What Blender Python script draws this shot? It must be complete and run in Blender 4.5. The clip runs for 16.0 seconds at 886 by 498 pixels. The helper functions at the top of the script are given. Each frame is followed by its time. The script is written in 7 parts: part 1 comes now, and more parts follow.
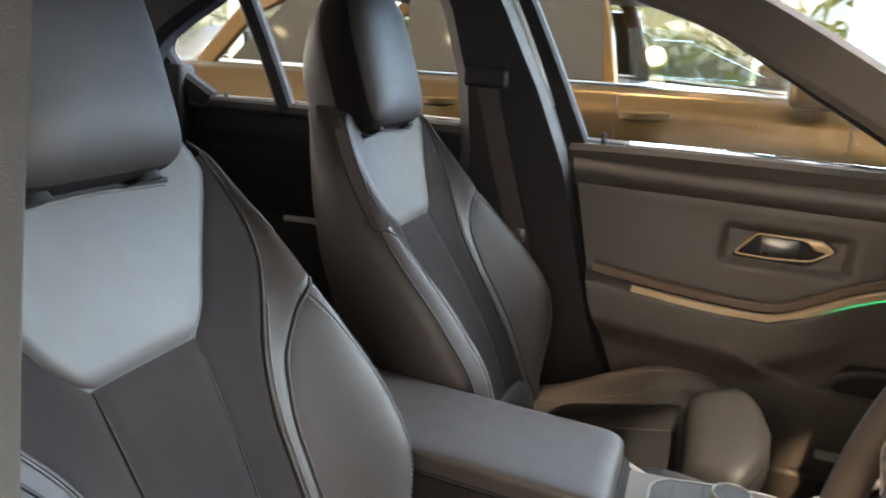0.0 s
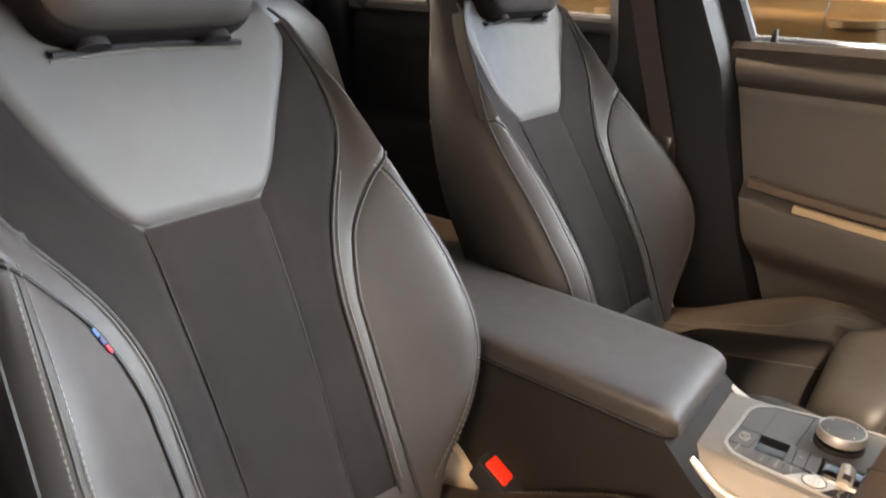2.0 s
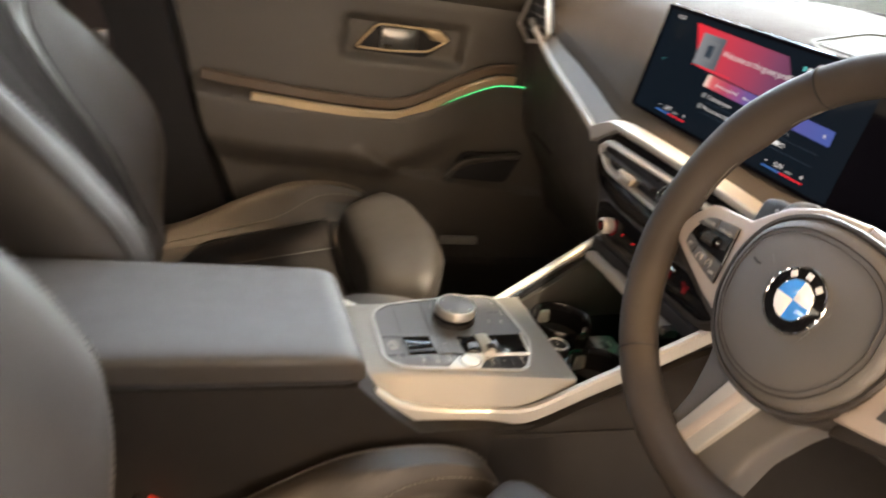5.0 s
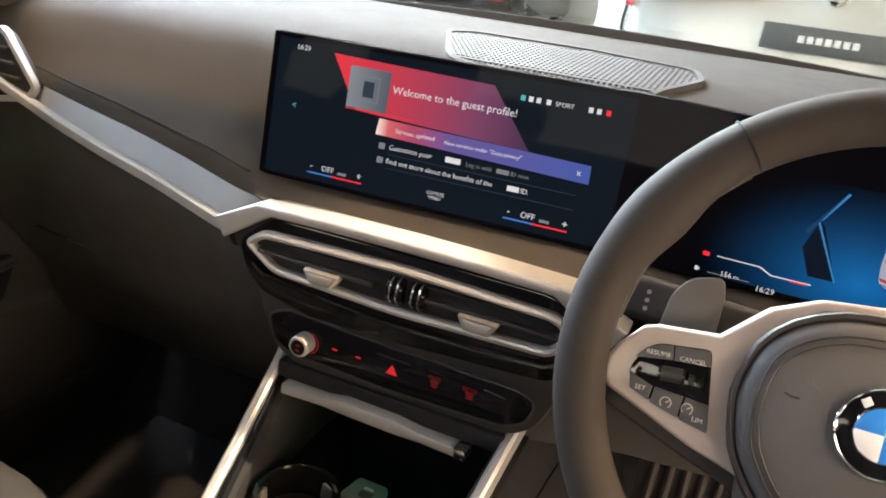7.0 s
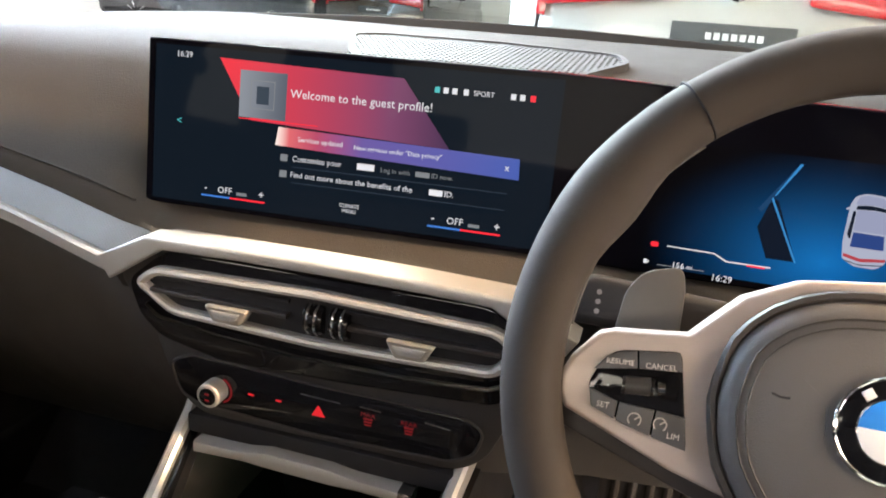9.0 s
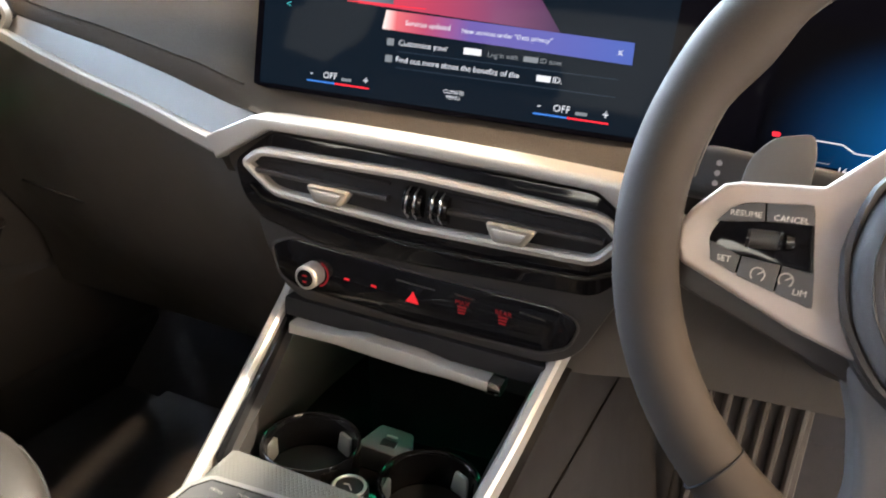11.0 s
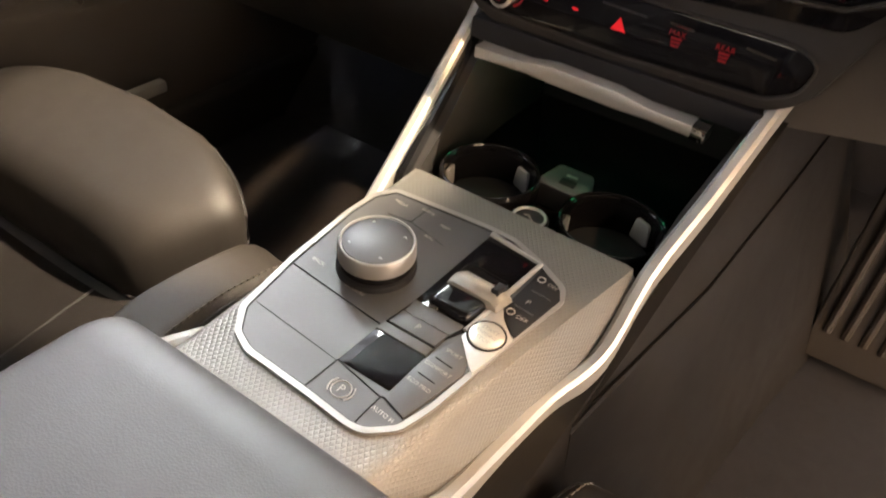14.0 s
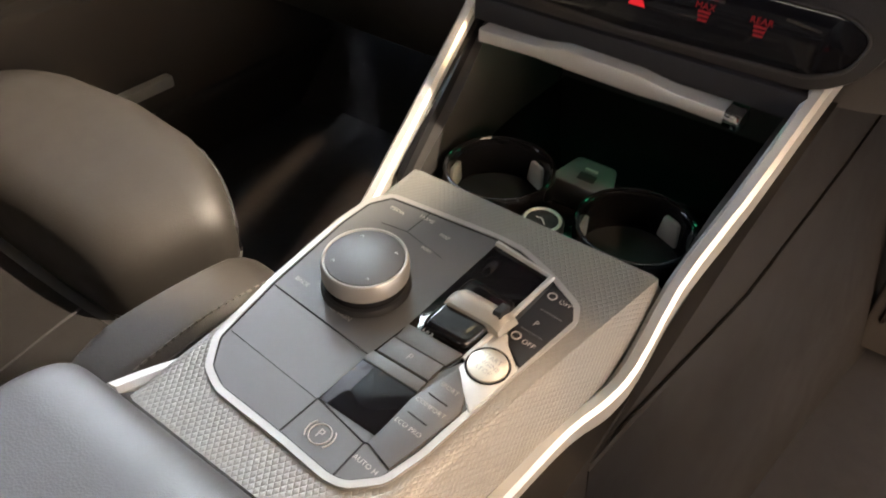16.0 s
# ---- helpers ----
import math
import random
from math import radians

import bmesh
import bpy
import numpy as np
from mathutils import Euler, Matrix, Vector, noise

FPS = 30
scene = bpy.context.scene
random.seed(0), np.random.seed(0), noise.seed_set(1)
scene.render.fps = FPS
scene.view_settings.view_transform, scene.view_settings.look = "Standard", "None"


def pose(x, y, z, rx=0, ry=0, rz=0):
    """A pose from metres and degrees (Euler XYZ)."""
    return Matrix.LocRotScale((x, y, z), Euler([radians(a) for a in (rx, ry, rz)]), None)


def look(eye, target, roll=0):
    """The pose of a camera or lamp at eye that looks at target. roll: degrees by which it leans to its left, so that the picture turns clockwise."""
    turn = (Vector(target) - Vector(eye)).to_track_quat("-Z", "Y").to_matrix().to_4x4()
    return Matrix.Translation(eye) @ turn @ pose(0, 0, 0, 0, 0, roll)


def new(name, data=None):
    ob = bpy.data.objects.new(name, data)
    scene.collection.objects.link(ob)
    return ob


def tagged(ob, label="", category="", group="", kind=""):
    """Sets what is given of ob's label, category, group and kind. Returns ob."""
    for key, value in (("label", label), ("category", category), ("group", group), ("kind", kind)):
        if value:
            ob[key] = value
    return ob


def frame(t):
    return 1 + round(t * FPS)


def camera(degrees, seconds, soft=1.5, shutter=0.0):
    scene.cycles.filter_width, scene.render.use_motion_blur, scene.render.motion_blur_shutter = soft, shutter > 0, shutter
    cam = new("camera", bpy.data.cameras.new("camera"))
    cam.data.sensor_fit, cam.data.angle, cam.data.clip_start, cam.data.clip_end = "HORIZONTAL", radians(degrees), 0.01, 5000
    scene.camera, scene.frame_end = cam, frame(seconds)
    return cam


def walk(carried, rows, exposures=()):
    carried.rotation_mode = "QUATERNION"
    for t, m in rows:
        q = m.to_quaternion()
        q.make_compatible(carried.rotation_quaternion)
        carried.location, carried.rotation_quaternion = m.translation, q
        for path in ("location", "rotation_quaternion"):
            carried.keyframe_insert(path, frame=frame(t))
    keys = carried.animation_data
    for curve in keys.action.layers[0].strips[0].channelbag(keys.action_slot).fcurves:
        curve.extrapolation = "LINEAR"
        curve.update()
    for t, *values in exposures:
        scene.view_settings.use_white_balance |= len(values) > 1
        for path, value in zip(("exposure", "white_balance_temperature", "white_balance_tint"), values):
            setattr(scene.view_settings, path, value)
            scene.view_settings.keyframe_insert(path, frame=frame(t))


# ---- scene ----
cam = camera(62.3, 16.0, 1.8, 0.4)
# The car's own axes: x to its nose, y to its left, z up; tilted until the outside fits the camera's view.
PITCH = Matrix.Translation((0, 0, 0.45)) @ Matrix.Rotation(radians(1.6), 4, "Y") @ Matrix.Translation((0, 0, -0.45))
EXPOSURES = [(0, 0.06, 6700, 11), (1.0, 0.2, 6900, 13), (1.5, 0.36, 7200, 15), (2.5, 0.43, 7750, 17), (3.2, 0.42, 7900, 17), (4.0, 0.4, 7300, 12), (5.0, 0.25, 7600, 13), (7.3, 0.13, 6950, 12), (8.2, 0.2, 6900, 12), (11.0, 0.65, 6500, 10), (12.0, 0.6, 6850, 12), (13.0, 0.4, 7600, 16), (14.5, 0.3, 7500, 16), (16, 0.3, 7000, 14)]
PATH = [
    (0, (-0.221, -0.889, 1.156), (-0.832, 0.938, 0.62), 4.5),
    (0.5, (-0.151, -0.833, 1.15), (-1.048, 0.883, 0.651), 3.1),
    (1, (-0.115, -0.805, 1.138), (-1.161, 0.822, 0.631), 2.3),
    (1.5, (-0.098, -0.801, 1.115), (-1.187, 0.764, 0.509), 2.3),
    (2, (-0.086, -0.8, 1.093), (-1.147, 0.725, 0.353), 3.1),
    (2.5, (-0.075, -0.803, 1.072), (-1.069, 0.69, 0.186), 4.2),
    (3, (-0.069, -0.807, 1.055), (-0.961, 0.664, 0.035), 5.6),
    (3.5, (-0.084, -0.813, 1.05), (-0.84, 0.673, -0.056), 7.1),
    (4, (-0.203, -0.847, 1.058), (-0.691, 0.771, -0.012), 7.5),
    (4.5, (-0.359, -0.845, 1.077), (-0.27, 0.911, 0.125), 9.7),
    (5, (-0.441, -0.686, 1.075), (0.248, 0.981, 0.211), 11.0),
    (5.2, (-0.444, -0.626, 1.078), (0.441, 0.956, 0.234), 10.5),
    (7.3, (-0.445, -0.232, 1.058), (1.35, 0.349, 0.393), 7.1),
    (7.5, (-0.425, -0.234, 1.057), (1.381, 0.326, 0.405), 6.3),
    (8, (-0.399, -0.229, 1.059), (1.438, 0.262, 0.437), 5.1),
    (8.2, (-0.386, -0.231, 1.057), (1.459, 0.242, 0.446), 4.8),
    (10.3, (-0.371, -0.233, 0.987), (1.418, 0.378, 0.335), 3.6),
    (10.5, (-0.377, -0.228, 0.984), (1.397, 0.401, 0.307), 4.0),
    (11, (-0.392, -0.225, 0.965), (1.352, 0.458, 0.263), 5.2),
    (11.5, (-0.4, -0.224, 0.95), (1.293, 0.538, 0.206), 5.9),
    (12, (-0.438, -0.216, 0.939), (1.191, 0.597, 0.11), 6.9),
    (12.5, (-0.464, -0.213, 0.922), (1.11, 0.635, 0.025), 7.9),
    (13, (-0.474, -0.211, 0.924), (1.02, 0.647, -0.091), 7.9),
    (13.5, (-0.44, -0.193, 0.928), (0.984, 0.647, -0.198), 7.4),
    (14, (-0.4, -0.179, 0.913), (0.94, 0.611, -0.345), 6.5),
    (14.5, (-0.378, -0.168, 0.896), (0.868, 0.618, -0.456), 4.1),
    (15, (-0.346, -0.154, 0.895), (0.883, 0.637, -0.47), 2.9),
    (15.5, (-0.334, -0.15, 0.88), (0.886, 0.657, -0.485), 2.1),
    (16, (-0.338, -0.17, 0.898), (0.904, 0.686, -0.415), 2.2),
]

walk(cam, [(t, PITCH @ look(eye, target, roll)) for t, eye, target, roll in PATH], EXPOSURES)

# ---- light ----
world = bpy.data.worlds.new("sky")
scene.world = world
world.use_nodes = True
wt = world.node_tree
sky = wt.nodes.new("ShaderNodeTexSky")
sky.sky_type, sky.sun_disc, sky.sun_elevation, sky.sun_rotation = "NISHITA", False, radians(53), radians(-31)
wt.nodes["Background"].inputs["Strength"].default_value = 0.15
wt.links.new(sky.outputs[0], wt.nodes["Background"].inputs[0])


def lamp(name, kind, at, to, energy, colour, **more):
    data = bpy.data.lights.new(name, kind)
    data.energy, data.color = energy, colour
    if kind == "AREA":
        data.shape, data.size, data.size_y = "RECTANGLE", more["size"][0], more["size"][1]
    else:
        data.shadow_soft_size = more["size"]
        if kind == "SPOT":
            data.spot_size, data.spot_blend = radians(more["cone"]), more.get("blend", 0.3)
    ob = new(name, data)
    ob.matrix_world = look(at, to)
    return ob


WARM, COOL = (1.0, 0.70, 0.42), (0.88, 0.95, 1.0)
# the sun on the forecourt outside
sun = bpy.data.lights.new("sun", "SUN")
sun.energy, sun.angle, sun.color = 4.0, radians(0.5), (1.0, 0.95, 0.86)
sun_ob = new("sun", sun)
sun_ob.matrix_world = look((-6, 10, 16), (0, 0, 0))
# daylight through the glazed side; fills added behind, ahead, overhead and right, no source seen
lamp("area_fill", "AREA", (1.2, 6.2, 2.7), (0.0, 0.0, 0.9), 2900, (0.55, 0.72, 1.0), size=(10, 2.4))
# rear fill, added before the plain wall to light dash and wheel
lamp("area_fill", "AREA", (-8.6, 1.2, 2.3), (0.1, 0, 0.85), 1350, (1.0, 0.84, 0.74), size=(10, 3.4))
# front fill, added high ahead to light the seats
lamp("front_fill", "AREA", (15.7, 4.0, 3.3), (0, 0, 1.2), 1500, COOL, size=(8, 1.6))
# two overhead fills, added to light seats and armrest through the windscreen
lamp("overhead_fill", "AREA", (7.4, 4.4, 4.10), (0.0, 0.0, 1.0), 1500, COOL, size=(5, 2.6))
lamp("overhead_fill", "AREA", (3.6, 2.4, 4.12), (-0.4, 0.0, 0.8), 3600, (0.78, 0.88, 1.0), size=(3, 3))
# warm right-hand fill, added before the plain wall
lamp("area_fill", "AREA", (-0.8, -6.2, 2.3), (0, 0, 1.2), 780, (1.0, 0.74, 0.48), size=(7, 3.4))
# spot beams added at ceiling height; only the first two hang at a downlight
lamp("aimed_beam", "SPOT", (2.1, -0.75, 3.9), (-0.12, -0.06, 0.6), 180, WARM, size=0.05, cone=9)
lamp("aimed_beam", "SPOT", (0.4, -2.6, 3.9), (-0.50, -0.60, 0.65), 470, WARM, size=0.06, cone=24)
lamp("aimed_beam", "SPOT", (-1.7, -2.3, 3.9), (0.1, -0.25, 0.8), 220, WARM, size=0.06, cone=60)
lamp("aimed_beam", "SPOT", (1.1, -1.9, 3.9), (-0.035, 0.285, 0.56), 3000, (1.0, 0.90, 0.72), size=0.02, cone=5.0, blend=0.12)
# narrow beam added to brighten the dash ledge
lamp("aimed_beam", "SPOT", (0.3, -4.2, 3.9), (0.17, -0.05, 0.85), 4000, WARM, size=0.03, cone=2.1)
lamp("aimed_beam", "SPOT", (-0.6, 1.2, 3.9), (0.2, 2.2, 0.9), 500, WARM, size=0.06, cone=90)


# ---- materials ----
def mat(name, base, rough=0.5, metal=0.0, vary=0.12, vscale=6.0, bump=0.0, bscale=400.0, voronoi=False, sheen=0.0, coat=0.0, spec=0.5, wear=0.08):
    m = bpy.data.materials.new(name)
    m.use_nodes = True
    nt = m.node_tree
    b = nt.nodes["Principled BSDF"]
    b.inputs["Roughness"].default_value = rough
    b.inputs["Metallic"].default_value = metal
    b.inputs["Specular IOR Level"].default_value = spec
    b.inputs["Sheen Weight"].default_value = sheen
    b.inputs["Coat Weight"].default_value = coat
    b.inputs["Coat Roughness"].default_value = 0.05
    co = nt.nodes.new("ShaderNodeTexCoord")
    n1 = nt.nodes.new("ShaderNodeTexNoise")
    n1.inputs["Scale"].default_value, n1.inputs["Detail"].default_value = vscale, 5.0
    nt.links.new(co.outputs["Object"], n1.inputs["Vector"])
    mix = nt.nodes.new("ShaderNodeMix")
    mix.data_type = "RGBA"
    mix.inputs["A"].default_value = (*[c * (1 - vary) for c in base], 1)
    mix.inputs["B"].default_value = (*[min(1, c * (1 + vary)) for c in base], 1)
    nt.links.new(n1.outputs["Fac"], mix.inputs["Factor"])
    nt.links.new(mix.outputs["Result"], b.inputs["Base Color"])
    r = nt.nodes.new("ShaderNodeMapRange")
    r.inputs["To Min"].default_value, r.inputs["To Max"].default_value = max(0, rough - wear), min(1, rough + wear)
    n2 = nt.nodes.new("ShaderNodeTexNoise")
    n2.inputs["Scale"].default_value, n2.inputs["Detail"].default_value = vscale * 5, 4.0
    nt.links.new(co.outputs["Object"], n2.inputs["Vector"])
    nt.links.new(n2.outputs["Fac"], r.inputs["Value"])
    nt.links.new(r.outputs["Result"], b.inputs["Roughness"])
    if bump:
        t = nt.nodes.new("ShaderNodeTexVoronoi" if voronoi else "ShaderNodeTexNoise")
        t.inputs["Scale"].default_value = bscale
        nt.links.new(co.outputs["Object"], t.inputs["Vector"])
        bn = nt.nodes.new("ShaderNodeBump")
        bn.inputs["Strength"].default_value, bn.inputs["Distance"].default_value = bump, 0.0006
        nt.links.new(t.outputs["Distance" if voronoi else "Fac"], bn.inputs["Height"])
        nt.links.new(bn.outputs["Normal"], b.inputs["Normal"])
    return m


def glow(name, colour, strength):
    m = bpy.data.materials.new(name)
    m.use_nodes = True
    b = m.node_tree.nodes["Principled BSDF"]
    b.inputs["Base Color"].default_value = (0.003, 0.003, 0.004, 1)
    b.inputs["Roughness"].default_value = 0.05
    b.inputs["Specular IOR Level"].default_value = 0.015
    b.inputs["Emission Color"].default_value = (*colour, 1)
    b.inputs["Emission Strength"].default_value = strength
    return m


def glass(name, colour=(1, 1, 1), alpha=0.06):
    m = bpy.data.materials.new(name)
    m.use_nodes = True
    nt = m.node_tree
    out = nt.nodes["Material Output"]
    nt.nodes.remove(nt.nodes["Principled BSDF"])
    tr = nt.nodes.new("ShaderNodeBsdfTransparent")
    tr.inputs[0].default_value = (*colour, 1)
    gl = nt.nodes.new("ShaderNodeBsdfGlossy")
    gl.inputs["Roughness"].default_value = 0.02
    lw = nt.nodes.new("ShaderNodeLayerWeight")
    pw = nt.nodes.new("ShaderNodeMath")
    pw.operation = "POWER"
    pw.inputs[1].default_value = 5.0
    nt.links.new(lw.outputs["Facing"], pw.inputs[0])
    fr = nt.nodes.new("ShaderNodeMath")
    fr.operation = "MULTIPLY_ADD"
    fr.inputs[1].default_value, fr.inputs[2].default_value = 0.6, 0.03
    nt.links.new(pw.outputs[0], fr.inputs[0])
    mx = nt.nodes.new("ShaderNodeMixShader")
    nt.links.new(fr.outputs[0], mx.inputs[0])
    nt.links.new(tr.outputs[0], mx.inputs[1])
    nt.links.new(gl.outputs[0], mx.inputs[2])
    nt.links.new(mx.outputs[0], out.inputs["Surface"])
    return m


def mesh_trim(name, upright=False):
    """Aluminium trim with a woven diamond relief."""
    # The upright wing's paler, cooler base has side window light put into it.
    m = mat(name, (0.25, 0.25, 0.255) if upright else (0.17, 0.162, 0.148), 0.40, 0.5, wear=0.03)
    nt = m.node_tree
    b = nt.nodes["Principled BSDF"]
    co = nt.nodes.new("ShaderNodeTexCoord")
    sep = nt.nodes.new("ShaderNodeSeparateXYZ")
    nt.links.new(co.outputs["Object"], sep.inputs[0])

    def math_node(op, a, bval):
        n = nt.nodes.new("ShaderNodeMath")
        n.operation = op
        for i, v in enumerate((a, bval)):
            if isinstance(v, (int, float)):
                n.inputs[i].default_value = v
            elif v is not None:
                nt.links.new(v, n.inputs[i])
        return n.outputs[0]

    x, y, z = sep.outputs
    across = math_node("SUBTRACT", math_node("ABSOLUTE", y, None), math_node("MULTIPLY", z, 0.8))
    if upright:
        x, across = math_node("MULTIPLY", z, 1.4), y
    waves = []
    for sign in (1, -1):
        ph = math_node("ADD", math_node("MULTIPLY", x, 600.0), math_node("MULTIPLY", across, 850.0 * sign))
        waves.append(math_node("ABSOLUTE", math_node("SINE", ph, None), None))
    h = math_node("POWER", math_node("MINIMUM", waves[0], waves[1]), 0.5)
    bn = nt.nodes.new("ShaderNodeBump")
    bn.inputs["Strength"].default_value, bn.inputs["Distance"].default_value = 0.45, 0.0008
    nt.links.new(h, bn.inputs["Height"])
    nt.links.new(bn.outputs["Normal"], b.inputs["Normal"])
    return m


LEATHER = mat("black_leather", (0.0190, 0.0155, 0.0132), 0.58, bump=0.10, bscale=900, voronoi=True, vscale=9, vary=0.2, spec=0.52)
SUEDE = mat("grey_microfibre", (0.0070, 0.0053, 0.0049), 0.95, bump=0.5, bscale=1600, vscale=16, vary=0.6, sheen=0.03, spec=0.2)
BAND = mat("dark_woven_band", (0.007, 0.0055, 0.006), 0.9, spec=0.15, bump=0.4, bscale=1800)
PIPING = mat("piping", (0.017, 0.016, 0.016), 0.62, spec=0.35)
THREAD = mat("grey_thread", (0.085, 0.078, 0.07), 0.75)
PLASTIC = mat("soft_black_plastic", (0.020, 0.018, 0.017), 0.55, bump=0.25, bscale=700, voronoi=True, vscale=5)
HARD = mat("grained_hard_plastic", (0.028, 0.024, 0.022), 0.5, bump=0.18, bscale=1300, voronoi=True)
DASHSKIN = mat("dash_skin", (0.042, 0.037, 0.032), 0.85, spec=0.10, bump=0.45, bscale=800, voronoi=True, vscale=4)
TONGUE = mat("belt_tongue", (0.12, 0.12, 0.12), 0.3, 0.8)
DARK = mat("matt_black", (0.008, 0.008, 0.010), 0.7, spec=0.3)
GLOSS = mat("piano_black", (0.006, 0.006, 0.007), 0.06, wear=0.03, vary=0.05, spec=0.28)
SILVER = mat("satin_silver", (0.42, 0.41, 0.39), 0.36, 0.5, vary=0.03, wear=0.03)
CHROME = mat("chrome", (0.8, 0.8, 0.8), 0.08, 1.0, vary=0.03, wear=0.04)
TRIM = mesh_trim("aluminium_mesh_trim")
BUTTON = mat("button_grey", (0.055, 0.055, 0.056), 0.42, vary=0.06, bump=0.1, bscale=1500)
WHITEPRINT = mat("white_print", (0.7, 0.7, 0.7), 0.6, vary=0.02)
REDPLASTIC = mat("red_plastic", (0.75, 0.03, 0.015), 0.35)
CARPET = mat("carpet", (0.022, 0.021, 0.025), 0.95, bump=1.0, bscale=1400, vary=0.3, vscale=60)
HEADLINER = mat("headliner", (0.17, 0.15, 0.13), 0.9, bump=0.3, bscale=1500)
BELT = mat("belt_webbing", (0.026, 0.018, 0.018), 0.75, bump=0.5, bscale=2200)
CREAM = mat("beige_plastic", (0.5, 0.42, 0.32), 0.5)
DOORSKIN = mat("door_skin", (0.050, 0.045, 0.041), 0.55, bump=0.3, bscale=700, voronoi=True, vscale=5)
GOLDTRIM = mat("champagne_trim", (0.44, 0.34, 0.22), 0.36, 0.5, vary=0.03, wear=0.03)
LEDGE = mat("bronze_ledge", (0.075, 0.052, 0.036), 0.5)
PILLARCLOTH = mat("pillar_cloth", (0.085, 0.072, 0.060), 0.9, bump=0.3, bscale=1500)
FLANK = mat("soft_console_skin", (0.0075, 0.0060, 0.0052), 0.7, bump=0.2, bscale=1300, voronoi=True, spec=0.2)
LINER = mat("anthracite_lining", (0.016, 0.017, 0.021), 0.9, bump=0.3, bscale=1500, spec=0.15)
SEAL = mat("rubber_seal", (0.015, 0.015, 0.015), 0.6)
PANE = glass("clear_glass", (0.95, 0.97, 0.96))
WINDOW = glass("tinted_glass", (0.82, 0.86, 0.84))
PRIVACY = glass("privacy_glass", (0.16, 0.18, 0.17))
WINDSCREEN = glass("windscreen_glass", (0.68, 0.72, 0.70))
SCREENGLASS = mat("screen_black", (0.003, 0.003, 0.005), 0.05, wear=0.02, vary=0.03, spec=0.02)


# ---- building helpers ----
def thing(name, at, label, category, group="", kind=""):
    ob = new(name)
    ob.location = at
    return tagged(ob, label, category, group, kind)


def part(name, bm, material, parent=None, label="", car=True, smooth=True, angle=38):
    """One mesh object from a bmesh in the car's axes (car=False: the room's), under a thing or a part."""
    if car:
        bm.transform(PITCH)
    bmesh.ops.recalc_face_normals(bm, faces=bm.faces)
    me = bpy.data.meshes.new(name)
    bm.to_mesh(me)
    bm.free()
    me.materials.append(material)
    if smooth:
        me.polygons.foreach_set("use_smooth", [True] * len(me.polygons))
        me.set_sharp_from_angle(angle=radians(angle))
    ob = new(name, me)
    if parent is not None:
        ob.parent = parent
        if parent.type == "EMPTY":
            ob.matrix_parent_inverse = Matrix.Translation(-parent.location)
    if label:
        ob["label"] = label
    return ob


def loft(rings, closed=True, caps=True):
    bm = bmesh.new()
    rows = [[bm.verts.new(p) for p in ring] for ring in rings]
    n = len(rows[0])
    for a, b in zip(rows, rows[1:]):
        for i in range(n if closed else n - 1):
            j = (i + 1) % n
            bm.faces.new((a[i], a[j], b[j], b[i]))
    if caps and closed:
        bm.faces.new(rows[0][::-1])
        bm.faces.new(rows[-1])
    return bm


def grid(fn, nu, nv):
    """An open sheet fn(u, v) over the unit square."""
    return loft([[fn(i / nu, j / nv) for i in range(nu + 1)] for j in range(nv + 1)], closed=False, caps=False)


def tube(points, radius, n=8, closed=False, flat=None, up=(0, 0, 1)):
    """A bar swept along points. flat=(w, h): a rounded rectangle instead of a round."""
    pts = [Vector(p) for p in points]
    rings = []
    m = len(pts)
    for i, p in enumerate(pts):
        a, b = (pts[(i - 1) % m], pts[(i + 1) % m]) if closed else (pts[max(0, i - 1)], pts[min(m - 1, i + 1)])
        d = (b - a).normalized()
        side = d.cross(Vector(up))
        side = side.normalized() if side.length > 1e-4 else Vector((0, 1, 0))
        top = side.cross(d).normalized()
        if flat:
            w, h, c = flat[0] / 2, flat[1] / 2, min(flat) * 0.25
            shape = [(w, h - c), (w - c, h), (c - w, h), (-w, h - c), (-w, c - h), (c - w, -h), (w - c, -h), (w, c - h)]
        else:
            r = radius[i] if isinstance(radius, (list, tuple)) else radius
            shape = [(r * math.cos(2 * math.pi * k / n), r * math.sin(2 * math.pi * k / n)) for k in range(n)]
        rings.append([p + side * sx + top * sy for sx, sy in shape])
    if closed:
        rings.append(rings[0])
        bm = loft(rings, caps=False)
        bmesh.ops.remove_doubles(bm, verts=bm.verts, dist=1e-6)
        return bm
    return loft(rings)


def block(lo, hi, bevel=0.003, seg=2):
    bm = bmesh.new()
    bmesh.ops.create_cube(bm, size=1)
    lo, hi = Vector(lo), Vector(hi)
    for v in bm.verts:
        v.co = Vector(((lo[k] + hi[k]) / 2 + v.co[k] * (hi[k] - lo[k]) for k in range(3)))
    if bevel:
        bmesh.ops.bevel(bm, geom=bm.edges[:], offset=bevel, segments=seg, affect="EDGES", profile=0.6)
    return bm


